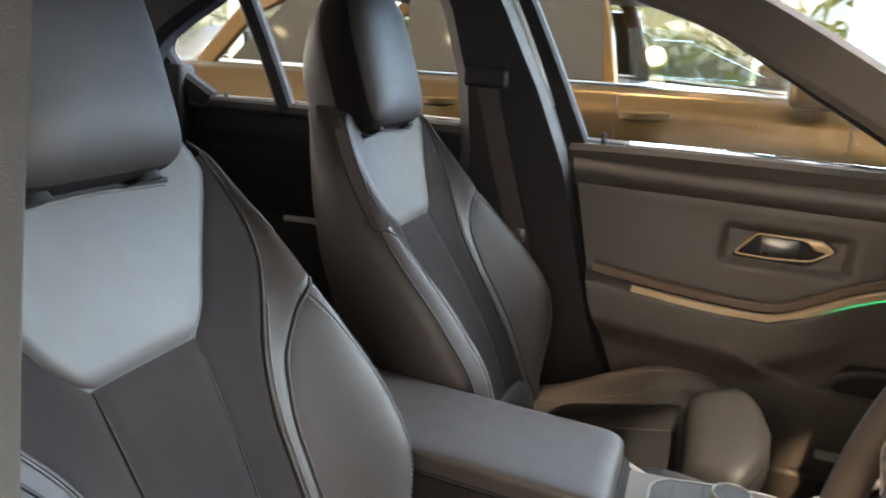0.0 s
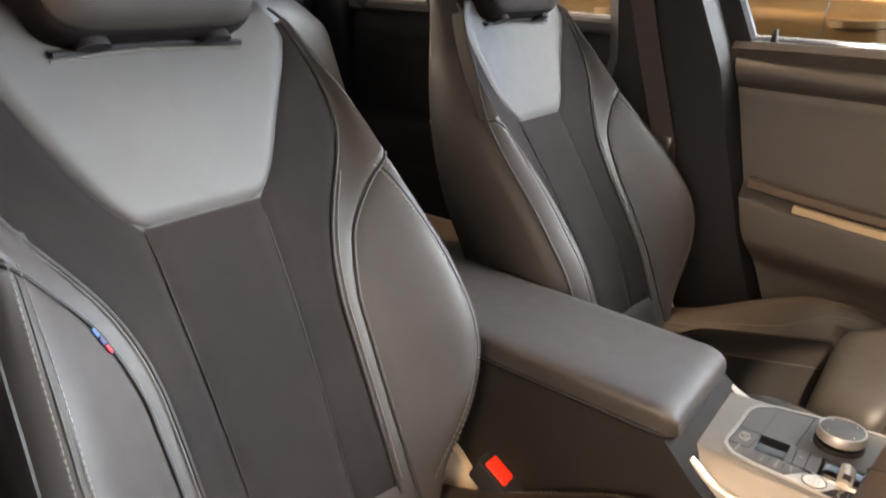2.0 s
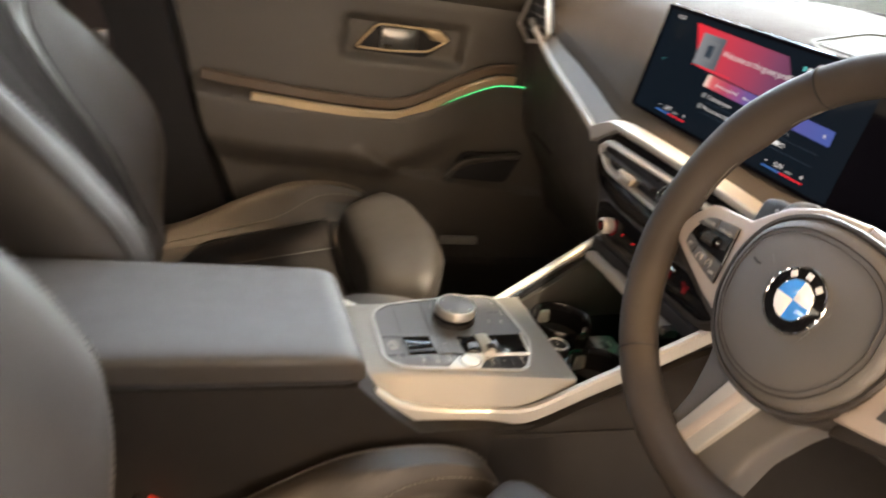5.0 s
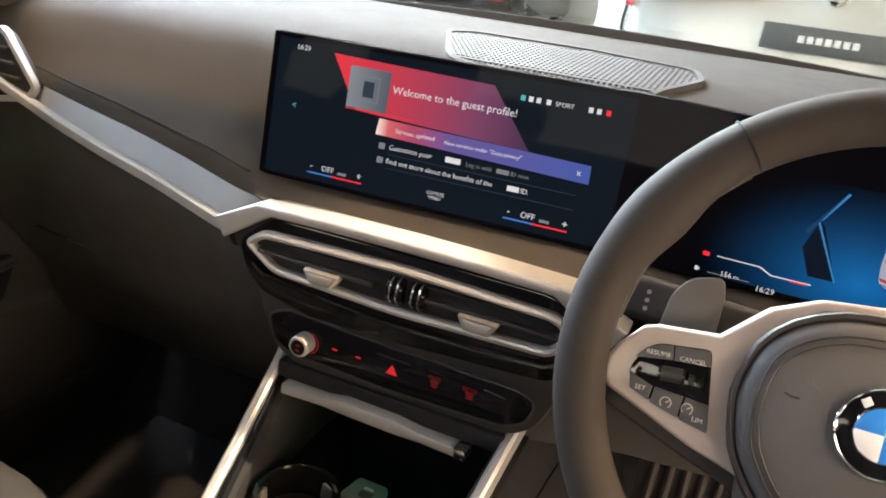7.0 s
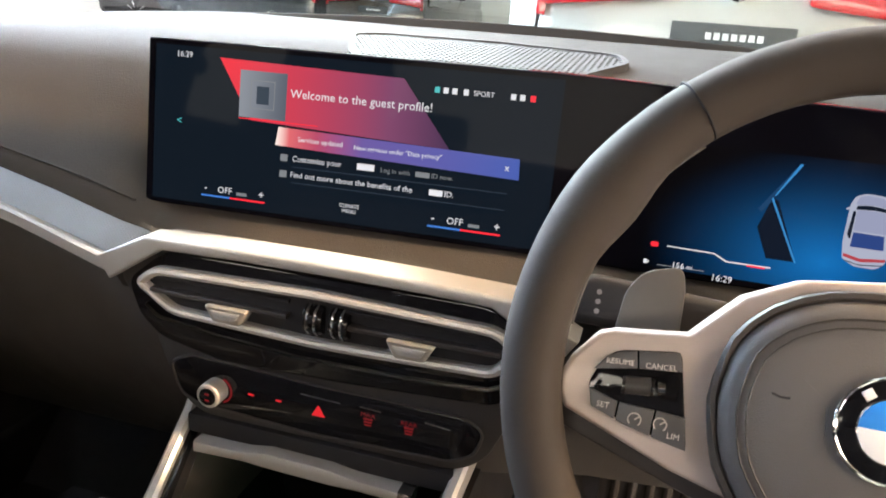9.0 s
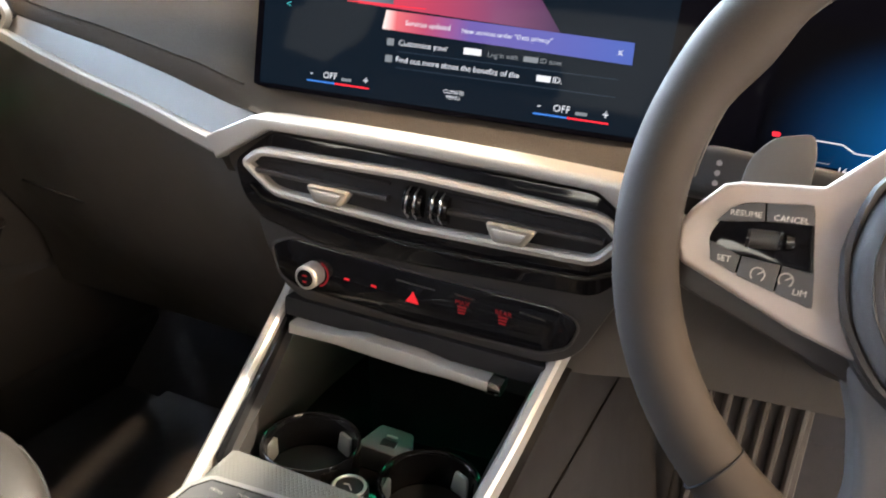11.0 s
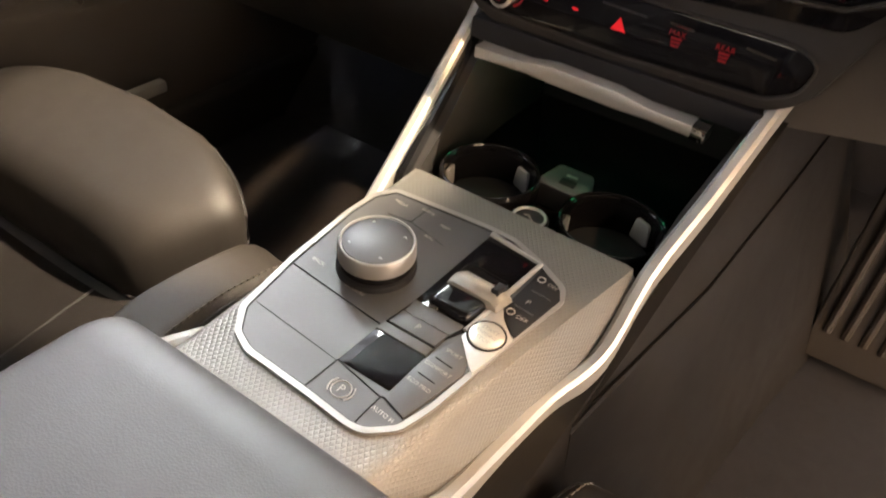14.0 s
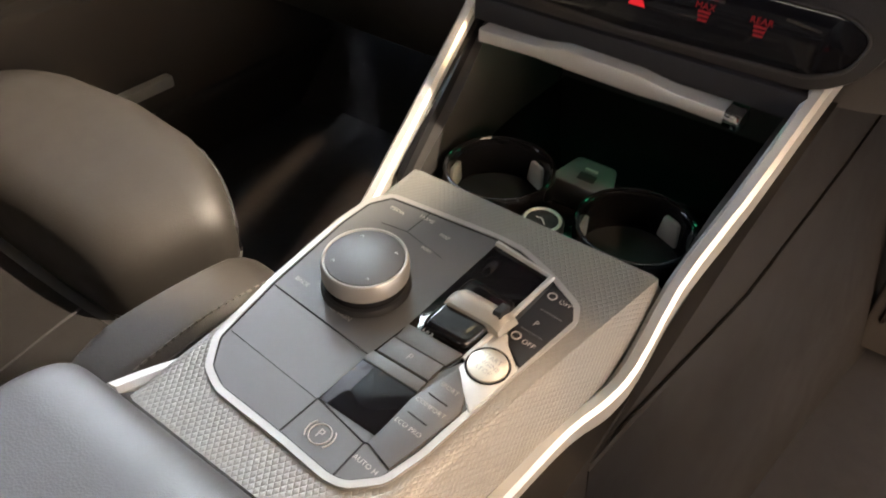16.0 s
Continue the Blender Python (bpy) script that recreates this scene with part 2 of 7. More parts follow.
def slab(outline, place, low, high, bevel=0.001, seg=2):
    """A plate with a flat outline [(a, b)]; place(a, b, h) lays it into the car."""
    bm = bmesh.new()
    rings = [(low, 0.0), (high - bevel, 0.0)]
    rings += [(high - bevel + bevel * math.sin(math.pi / 2 * k / seg), bevel * (1 - math.cos(math.pi / 2 * k / seg))) for k in range(1, seg + 1)] if bevel else [(high, 0)]
    n = len(outline)
    pts = [Vector((*p, 0)) for p in outline]
    area = sum(pts[i].x * pts[(i + 1) % n].y - pts[(i + 1) % n].x * pts[i].y for i in range(n))
    sgn = 1 if area > 0 else -1
    inward = []
    for i in range(n):
        e1, e2 = (pts[i] - pts[i - 1]).normalized(), (pts[(i + 1) % n] - pts[i]).normalized()
        n1, n2 = Vector((-e1.y, e1.x, 0)) * sgn, Vector((-e2.y, e2.x, 0)) * sgn
        s = n1 + n2
        inward.append(s / max(0.35, s.dot(n1)) if s.length > 1e-6 else n1)
    rows = []
    for h, inset in rings:
        rows.append([bm.verts.new(place(*(pts[i] + inward[i] * inset)[:2], h)) for i in range(n)])
    for a, b in zip(rows, rows[1:]):
        for i in range(n):
            bm.faces.new((a[i], a[(i + 1) % n], b[(i + 1) % n], b[i]))
    bm.faces.new(rows[0][::-1])
    top = bm.faces.new(rows[-1])
    bmesh.ops.triangulate(bm, faces=[top])
    return bm


def rounded(outline, r, seg=4):
    """The outline with its corners rounded."""
    out, n = [], len(outline)
    for i in range(n):
        p, a, b = Vector(outline[i]), Vector(outline[i - 1]), Vector(outline[(i + 1) % n])
        ra = min(r, (a - p).length * 0.45)
        rb = min(r, (b - p).length * 0.45)
        s, e = p + (a - p).normalized() * ra, p + (b - p).normalized() * rb
        for k in range(seg + 1):
            t = k / seg
            out.append(tuple(s * (1 - t) ** 2 + p * 2 * t * (1 - t) + e * t * t))
    return out


def grow(outline, d):
    """The outline moved outward by d."""
    n = len(outline)
    pts = [Vector(p) for p in outline]
    area = sum(pts[i].x * pts[(i + 1) % n].y - pts[(i + 1) % n].x * pts[i].y for i in range(n))
    sgn = -1 if area > 0 else 1
    out = []
    for i in range(n):
        e1, e2 = (pts[i] - pts[i - 1]).normalized(), (pts[(i + 1) % n] - pts[i]).normalized()
        s = Vector((-e1.y, e1.x)) * sgn + Vector((-e2.y, e2.x)) * sgn
        out.append(tuple(pts[i] + s.normalized() * d if s.length > 1e-6 else pts[i]))
    return out


def frame_ring(outer, inner, place, low, high):
    """A flat ring between two outlines with as many points each."""
    return loft([[place(*p, low) for p in outer], [place(*p, high) for p in outer], [place(*p, high) for p in inner], [place(*p, low) for p in inner]], caps=False)


def disc(place, ca, cb, r, low, high, n=28, bevel=0.001):
    return slab([(ca + r * math.cos(2 * math.pi * k / n), cb + r * math.sin(2 * math.pi * k / n)) for k in range(n)], place, low, high, bevel)


def words(name, text, size, place, a, b, h, material, parent, turn=0.0, align="CENTER", flip=1):
    """Flat lettering with the built-in font, centred at (a, b) on place()."""
    cu = bpy.data.curves.new(name, "FONT")
    cu.body, cu.size, cu.align_x, cu.align_y = text, size, align, "CENTER"
    cu.resolution_u = 2
    tmp = bpy.data.objects.new(name, cu)
    me = bpy.data.meshes.new_from_object(tmp)
    bpy.data.objects.remove(tmp)
    bm = bmesh.new()
    bm.from_mesh(me)
    bpy.data.meshes.remove(me)
    c, s = math.cos(radians(turn)), math.sin(radians(turn))
    for v in bm.verts:
        x, y = v.co.x * flip, v.co.y
        v.co = place(a + x * c - y * s, b + x * s + y * c, h)
    return part(name, bm, material, parent, smooth=False)


def curve_at(xs, ys):
    return lambda v: float(np.interp(v, xs, ys))


def smooth_path(pts, per=6):
    """Catmull-Rom through the points."""
    p = [Vector(q) for q in pts]
    out = []
    for i in range(len(p) - 1):
        a, b, c, d = p[max(0, i - 1)], p[i], p[i + 1], p[min(len(p) - 1, i + 2)]
        for k in range(per):
            t = k / per
            out.append(0.5 * (2 * b + (c - a) * t + (2 * a - 5 * b + 4 * c - d) * t * t + (3 * b - a - 3 * c + d) * t ** 3))
    return out + [p[-1]]


def step(t):
    t = min(1.0, max(0.0, t))
    return t * t * (3 - 2 * t)

# ---- front seats ----
def soft_curve(xs, ys, reach=0.025):
    return lambda v: float(np.mean(np.interp(np.linspace(v - reach, v + reach, 5), xs, ys)))


SHIELD = curve_at([0.385, 0.388, 0.395, 0.415, 0.445, 0.49, 0.526, 0.555, 0.59, 0.60], [0.066, 0.0745, 0.084, 0.101, 0.118, 0.141, 0.158, 0.166, 0.150, 0.142])
STRIPE = soft_curve([-0.06, 0.0, 0.1, 0.21, 0.385, 0.5], [0.060, 0.061, 0.062, 0.065, 0.070, 0.072])
SEAM = soft_curve([-0.08, 0.03, 0.15, 0.25, 0.31, 0.36, 0.41, 0.45, 0.52, 0.56, 0.62], [0.118, 0.117, 0.116, 0.118, 0.131, 0.156, 0.190, 0.207, 0.194, 0.172, 0.145])
EDGE = soft_curve([-0.08, 0.0, 0.05, 0.12, 0.2, 0.28, 0.36, 0.42, 0.48, 0.55, 0.62], [0.150, 0.185, 0.228, 0.262, 0.266, 0.256, 0.243, 0.230, 0.214, 0.186, 0.150])
RISE = soft_curve([-0.08, 0.0, 0.08, 0.16, 0.26, 0.36, 0.44, 0.52, 0.6], [0.010, 0.024, 0.064, 0.084, 0.074, 0.050, 0.030, 0.012, 0.0])


def FACEIN(h):
    """Where the bolster's face begins: a point at the top that opens downward."""
    gap = EDGE(h) - SEAM(h)
    return SEAM(h) + min(gap, float(np.interp(h, [-0.1, 0.24, 0.32, 0.37, 0.418], [0.020, 0.021, 0.026, 0.038, 0.060])) if h < 0.418 else gap)


BACK_LEAN = [0.0]


def back_at(y, h, d=0.0):
    fore = BACK_LEAN[0] * step((0.42 - h) / 0.34)
    return Vector((-0.537 - 0.414 * h + 0.910 * d + fore, y, 0.50 + 0.910 * h + 0.414 * d))


def back_depth(y, h):
    a, s, e, c = abs(y), SEAM(h), EDGE(h), STRIPE(h)
    crown = -0.012 * (1 - min(1, a / s) ** 2) + 0.014 * math.sin(math.pi * min(1, max(0, (h + 0.05) / 0.5))) * 0.6
    if a <= s:
        return crown + 0.008 * max(0, (a - c) / (s - c)) ** 2
    t = (a - s) / (e - s)
    top = crown + 0.008 + RISE(h) * step(t * 1.15)
    return top - 0.022 * max(0, (t - 0.72) / 0.28) ** 2


def back_panel(lo, hi, h0, h1, nu, nv, lift=0.004, groove=0.0035):
    def fn(u, v):
        h = h0 + (h1 - h0) * v
        a, b = lo(h), hi(h)
        y = a + (b - a) * u
        near = min(y - a, b - y, (h - h0), (h1 - h)) if b > a else min(a - y, y - b, h - h0, h1 - h)
        near = max(near, 0.0)
        return back_at(y, h, back_depth(y, h) + lift + groove * (1 - math.exp(-max(0, near) / 0.005)) - groove)
    return grid(fn, nu, nv)


def seam_line(fn, h0, h1, n, r, side, off=0.0, lift=0.004):
    pts = []
    for k in range(n + 1):
        h = h0 + (h1 - h0) * k / n
        y = side * (fn(h) + off)
        sink = 0.010 * max(0.0, (k / n - 0.94) / 0.06) ** 2
        pts.append(back_at(y, h, back_depth(y, h) + lift - sink))
    return tube(pts, r, 6, up=(1, 0, 0.3))


cushion_z = soft_curve([-0.60, -0.476, -0.3, -0.2, -0.1, -0.05, 0.05], [0.432, 0.447, 0.478, 0.497, 0.508, 0.510, 0.510], 0.03)
CINNER = soft_curve([-0.56, -0.47, -0.35, -0.19, -0.05, 0.03], [0.128, 0.138, 0.155, 0.174, 0.165, 0.155])
COUTER = soft_curve([-0.56, -0.47, -0.3, -0.15, -0.06, 0.03], [0.225, 0.240, 0.252, 0.250, 0.226, 0.190])
CRISE = soft_curve([-0.56, -0.47, -0.42, -0.37, -0.30, -0.265, -0.20, -0.15, -0.12, -0.08, -0.03], [0.012, 0.018, 0.031, 0.047, 0.064, 0.067, 0.057, 0.042, 0.022, 0.0, -0.01], 0.02)
NOSE, BEND = -0.155, 0.055


CUSHION_SHIFT = [0.0]


def cushion_at(y, p, lift=0.0):
    """p runs along the cushion's profile: x up to the nose, then down round the front."""
    a, ci, co = abs(y), CINNER(min(p, 0.03)), COUTER(min(p, 0.03))
    nose = NOSE
    if p <= nose:
        x, z, nx, nz = p, cushion_z(p), -0.19, 0.98
    else:
        ang = min(1.75, (p - nose) / BEND)
        x = nose + BEND * math.sin(ang)
        z = cushion_z(nose) - BEND * (1 - math.cos(ang)) + 0.19 * BEND * math.sin(ang) * (1 - ang / 1.75)
        nx, nz = math.sin(ang), math.cos(ang)
    rise = 0.0
    if a > ci:
        t = (a - ci) / max(1e-4, co - ci)
        rise = 0.014 + CRISE(p) * step(t * (1.6 + 1.6 * step((p + 0.32) / 0.1))) - 0.014 * t - 0.036 * max(0, (t - 0.72) / 0.28) ** 2
    else:
        rise = 0.014 * (a / ci) ** 4 - 0.010 * math.cos(math.pi / 2 * a / ci)
    return Vector((x + nx * lift + CUSHION_SHIFT[0], y, z + nz * lift + rise))


def cushion_panel(lo, hi, p0, p1, nu, nv, lift=0.004, groove=0.004):
    def fn(u, v):
        p = p0 + (p1 - p0) * v
        a, b = lo(p), hi(p)
        y = a + (b - a) * u
        near = min(abs(y - a), abs(b - y), p - p0, p1 - p)
        return cushion_at(y, p, lift - groove * math.exp(-max(0, near) / 0.006))
    return grid(fn, nu, nv)


def cushion_line(fn, p0, p1, n, r, lift=0.004):
    return tube([cushion_at(fn(p0 + (p1 - p0) * k / n), p0 + (p1 - p0) * k / n, lift) for k in range(n + 1)], r, 6)


def dashes(fn, t0, t1, n, r):
    """A row of n short stitches along fn(t), in one mesh."""
    bm = bmesh.new()
    for k in range(n):
        a, b = t0 + (t1 - t0) * (k + 0.18) / n, t0 + (t1 - t0) * (k + 0.82) / n
        one = tube([fn(a), fn((a + b) / 2), fn(b)], r, 5)
        me = bpy.data.meshes.new("stitch")
        one.to_mesh(me)
        one.free()
        bm.from_mesh(me)
        bpy.data.meshes.remove(me)
    return bm


HEADBACK, HEADFRONT = -0.112, 0.068
BANDBACK, BANDFRONT = -0.022, 0.036


def headrest_ring(d, shrink):
    """The headrest's outline at depth d: a dome on a flat base, rounded off to the front and the back."""
    h0, h1 = 0.558, 0.824 - 0.8 * max(0.0, -0.005 - d)
    f = d / HEADFRONT if d > 0 else d / HEADBACK
    f = min(0.9995, f)
    wide = shrink * (1 - f ** 3.0) ** (1 / 3.0 if d > 0 else 1 / 2.4)
    tall = shrink * (1 - f ** 3.6) ** (1 / 3.6 if d > 0 else 1 / 2.6)
    mid = h0 + 0.42 * (h1 - h0)
    ring = []
    for k in range(52):
        a = 2 * math.pi * k / 52
        c, q = math.cos(a), math.sin(a)
        y = 0.122 * math.copysign(abs(c) ** (2 / 3.2 if q > 0 else 2 / 7.0), c)
        h = mid + (h1 - mid if q > 0 else mid - h0) * math.copysign(abs(q) ** (2 / (2.6 if q > 0 else 7.0)), q)
        h = mid + (h - mid) * tall
        ring.append(back_at(y * wide, h, d + 0.11 * (h - 0.60)))
    return ring


def headrest_slice(d0, d1, shrink=1.0):
    rings = []
    for k in range(23):
        w = k / 22
        if d1 == HEADFRONT:
            w = math.sin(math.pi / 2 * w)
        elif d0 == HEADBACK:
            w = 1 - math.cos(math.pi / 2 * w)
        d = d0 + (d1 - d0) * w
        seam = min((abs(d - e) for e in (BANDBACK, BANDFRONT)))
        rings.append(headrest_ring(d, shrink * (1 - 0.014 * math.exp(-seam / 0.0016))))
    return loft(rings)


def front_seat(shift=0.0, lean=0.0):
    CUSHION_SHIFT[0], BACK_LEAN[0] = shift, lean
    seat = thing("front_seat", (-0.4, 0, 0.24), "black leather sports seat with grey microfibre centre, upright", "car seat", "front seats")
    zero = lambda h: 0.0
    neg = lambda f: (lambda h: -f(h))
    # backrest: body, then the sewn panels that lie on it
    rings = []
    for k in range(31):
        h = -0.075 + 0.70 * k / 30
        close = 1.0 - 0.85 * max(0, (h - 0.585) / 0.04) ** 2 if h > 0.585 else 1.0
        e, deep = EDGE(h), 0.115 - 0.03 * max(0, (h - 0.3) / 0.32)
        front = []
        for j in range(25):
            y = -e + 2 * e * j / 24
            front.append(back_at(y, h, back_depth(y, h) if close == 1 else min(back_depth(y, h), -deep * (1 - close) * 0.5)))
        f = back_depth(e, h)
        back = [back_at(y * 1.0, h, d) for y, d in ((e + 0.008, f - 0.02), (e + 0.006, (f - deep) / 2), (e - 0.02, -deep + 0.02), (e - 0.05, -deep), (0, -deep - 0.01), (0.05 - e, -deep), (0.02 - e, -deep + 0.02), (-e - 0.006, (f - deep) / 2), (-e - 0.008, f - 0.02))]
        rings.append(front + back)
    backrest = part("backrest", loft(rings), LEATHER, seat)
    part("shoulder_panel", back_panel(neg(SHIELD), SHIELD, 0.385, 0.598, 36, 24, lift=0.007, groove=0.006), LEATHER, backrest, "smooth pale-lit leather shoulder panel")
    part("centre_panel", back_panel(neg(STRIPE), STRIPE, 0.012, 0.384, 14, 40, lift=0.006), SUEDE, backrest, "dark grey microfibre centre panel")
    for side in (1, -1):
        top = lambda h: max(STRIPE(h), SHIELD(h) + 0.001 if h > 0.385 else 0)
        part("inset_panel", back_panel(lambda h: side * top(h), lambda h: side * SEAM(h), 0.012, 0.57, 12, 56), SUEDE, backrest, "dark grey microfibre inset panel")
        part("bolster", back_panel(lambda h: side * FACEIN(h), lambda h: side * EDGE(h), -0.05, 0.412, 16, 44, 0.004), LEATHER, backrest, "padded leather side bolster")
        part("edge_strip", back_panel(lambda h: side * SEAM(h), lambda h: side * FACEIN(h), -0.04, 0.575, 8, 56, 0.006, 0.004), LEATHER, backrest, "narrow leather edge strip")
        part("piping", seam_line(SEAM, 0.002, 0.57, 60, 0.0020, side, 0, 0.003), PIPING, backrest)
        part("piping", seam_line(FACEIN, -0.02, 0.415, 60, 0.0024, side, 0, 0.004), PIPING, backrest)
        part("piping", seam_line(EDGE, -0.03, 0.59, 60, 0.0022, side, -0.003, 0.002), PIPING, backrest)
        part("stitching", seam_line(SEAM, 0.02, 0.40, 60, 0.0008, side, 0.005, 0.0062), THREAD, backrest)
        for inset in (-0.020, -0.031):
            part("stitching", dashes(lambda h: back_at(side * (EDGE(h) + inset), h, back_depth(side * (EDGE(h) + inset), h) + 0.0058), 0.0, 0.385, 62, 0.0008), THREAD, backrest)
        part("seam", seam_line(EDGE, 0.0, 0.39, 60, 0.0010, side, -0.0255, 0.0042), PIPING, backrest)
        part("seam", seam_line(STRIPE, 0.01, 0.38, 40, 0.0006, side, 0, 0.0038), PIPING, backrest)
    part("lower_roll", back_panel(lambda h: -FACEIN(h), FACEIN, -0.07, 0.012, 36, 12, lift=0.0055, groove=0.004), LEATHER, backrest)
    # the slim tricolour tag on the outer bolster seam
    for k, colour in enumerate((TAGBLUE, TAGNAVY, TAGRED)):
        h = 0.316 - 0.0085 * k
        y0 = -(FACEIN(h) + 0.004)
        y1 = -(FACEIN(h - 0.0075) + 0.004)
        part("tag", tube([back_at(y0, h, back_depth(y0, h) + 0.006), back_at(y1, h - 0.0075, back_depth(y1, h - 0.0075) + 0.0052)], 0, flat=(0.0036, 0.003), up=(1, 0, 0.3)), colour, backrest)
    # slot and posts under the headrest
    slot = [back_at(y, 0.556 + 0.004 * math.cos(y * 20), back_depth(y, 0.556) + 0.009) for y in np.linspace(-0.105, 0.105, 15)]
    part("headrest_slot", tube(slot, 0, flat=(0.014, 0.005)), DARK, backrest)
    part("slot_edge", tube([p + Vector((0.002, 0, -0.006)) for p in slot], 0.0012, 6), THREAD, backrest)
    headrest = part("headrest", headrest_slice(HEADBACK, BANDBACK), LEATHER, seat, "padded leather headrest with a dark inlaid band")
    part("band", headrest_slice(BANDBACK, BANDFRONT, 0.994), BAND, headrest, "dark woven band")
    part("front_pad", headrest_slice(BANDFRONT, HEADFRONT), LEATHER, headrest)
    for y in (-0.068, 0.068):
        post = part("post", tube([back_at(y, 0.555, 0.012), back_at(y, 0.60, 0.012)], 0.006, 12), CHROME, headrest)
        part("post_guide", tube([back_at(y, 0.553, 0.012), back_at(y, 0.563, 0.012)], [0.017, 0.014], 14), DARK, post)
    # cushion
    rings = []
    for k in range(34):
        p = -0.555 + 0.498 * k / 33
        co = COUTER(min(p, 0.03))
        top = [cushion_at(-co + 2 * co * j / 24, p) for j in range(25)]
        base = 0.30 + (0.04 if p > -0.12 else 0)
        xb = top[0].x
        rings.append(top + [Vector((xb, co + 0.004, (top[-1].z + base) / 2)), Vector((xb, co - 0.012, base)), Vector((xb, 0.012 - co, base)), Vector((xb, -co - 0.004, (top[0].z + base) / 2))])
    cushion = part("seat_cushion", loft(rings), LEATHER, seat)
    round_rear = lambda p: CINNER(p) - 0.055 * max(0.0, 1 - (p + 0.488) / 0.07) ** 2
    part("cushion_panel", cushion_panel(neg(round_rear), round_rear, -0.488, -0.212, 24, 24, 0.006), SUEDE, cushion, "dark grey microfibre seat panel")
    # thigh pad: a plump wedge, wider to the front, with a bowed nose
    def pad_at(ang, v, out=0.0):
        full = (1 - abs(2 * v - 1) ** 5) ** 0.5
        c, q = math.cos(ang), math.sin(ang)
        w = (0.128 + 0.052 * v ** 0.75) * (0.86 + 0.14 * full) + out
        y = w * math.copysign(abs(c) ** 0.42, c)
        tall = (0.057 if q > 0 else 0.034) * (0.16 + 0.84 * full) + out
        z = 0.515 + 0.024 * v + tall * math.copysign(abs(q) ** (0.58 if q > 0 else 0.32), q) - (0.008 * (1 - (y / 0.18) ** 2) if q < 0 else 0)
        x = -0.207 + 0.142 * v - 0.058 * v * (abs(y) / 0.18) ** 2.4
        return Vector((x + CUSHION_SHIFT[0], y, z))
    pad = part("thigh_pad", loft([[pad_at(2 * math.pi * j / 40, v) for j in range(40)] for v in (0, 0.02, 0.05, 0.1, 0.2, 0.35, 0.5, 0.65, 0.8, 0.9, 0.95, 0.98, 1)]), LEATHER, cushion, "smooth leather thigh support pad")
    low = math.radians(-16)
    part("pad_piping", tube([pad_at(math.pi - low, v, 0.0008) for v in np.linspace(0.02, 0.98, 22)] + [pad_at(math.pi - low + (2 * low - math.pi) * k / 16, 0.98, 0.0008) for k in range(17)][::1] + [pad_at(low, v, 0.0008) for v in np.linspace(0.98, 0.02, 22)], 0.0016, 6), PIPING, pad)
    for side in (1, -1):
        part("cushion_bolster", cushion_panel(lambda p: side * CINNER(p), lambda p: side * COUTER(p), -0.545, -0.070, 16, 44, 0.006, 0.005), LEATHER, cushion)
        part("piping", cushion_line(lambda p: side * round_rear(p), -0.485, -0.214, 30, 0.002), PIPING, cushion)
        part("stitching", dashes(lambda p: cushion_at(side * (CINNER(p) + 0.016), p, 0.0066), -0.50, -0.125, 62, 0.0008), THREAD, cushion)
        part("stitching", dashes(lambda p: cushion_at(side * (COUTER(p) - 0.020), p, 0.0066), -0.50, -0.125, 62, 0.0008), THREAD, cushion)
        part("seam", cushion_line(lambda p: side * (COUTER(p) - 0.014), -0.52, -0.12, 40, 0.0012, 0.0056), PIPING, cushion)
        part("side_valance", block((-0.56, side * 0.262 - 0.014, 0.27), (-0.12, side * 0.262 + 0.014, 0.385), 0.012, 3), HARD, seat)
        part("seat_rail", block((-0.60, side * 0.19 - 0.02, 0.235), (-0.06, side * 0.19 + 0.02, 0.275), 0.004), DARK, seat)
        # recliner cover between cushion and backrest
        part("hinge_cover", slab(rounded([(-0.60, 0.36), (-0.575, 0.505), (-0.525, 0.505), (-0.470, 0.455), (-0.455, 0.40), (-0.50, 0.36)], 0.015, 4), lambda a, b, h: Vector((a - 0.008, side * (0.250 + h), b)), -0.018, 0.014, 0.006, 3), CREAM, seat, "light hinge cover")
    for y in (-0.078, 0.078):
        part("seam", tube([cushion_at(y * (1 + 0.12 * k / 14), -0.485 + 0.272 * k / 14, 0.0058) for k in range(15)], 0.0012, 6), PIPING, cushion)
    part("seat_base", block((-0.55, -0.2, 0.262), (-0.14, 0.2, 0.325), 0.01), DARK, seat)
    return seat


TAGBLUE = mat("tag_light_blue", (0.03, 0.08, 0.18), 0.5)
TAGNAVY = mat("tag_navy", (0.012, 0.02, 0.08), 0.5)
TAGRED = mat("tag_red", (0.4, 0.02, 0.03), 0.5)

driver_seat = front_seat()
driver_seat.location = (-0.39, -0.36, 0.23)
passenger_seat = front_seat(0.045, 0.045)
passenger_seat.location = (-0.405, 0.37, 0.228)
passenger_seat["label"] = "black leather sports seat with a plump thigh pad beside the console"

buckle = thing("belt_buckle", (-0.45, -0.14, 0.44), "black belt buckle with a bright red release button", "belt buckle")
ux, uz = 0.55, 0.83
def buckle_at(a, b, h):
    return Vector((-0.447 + a * uz + h * ux * 0.6, -0.128 + b, 0.492 - a * ux + h * uz))
part("buckle_body", slab(rounded([(-0.031, -0.017), (0.040, -0.017), (0.040, 0.017), (-0.031, 0.017)], 0.005), buckle_at, -0.035, 0.0, 0.004), DARK, buckle)
part("release_button", slab(rounded([(-0.020, -0.0115), (0.016, -0.0115), (0.016, 0.0115), (-0.020, 0.0115)], 0.004), buckle_at, -0.006, 0.004, 0.002), REDPLASTIC, buckle, "bright red release button")
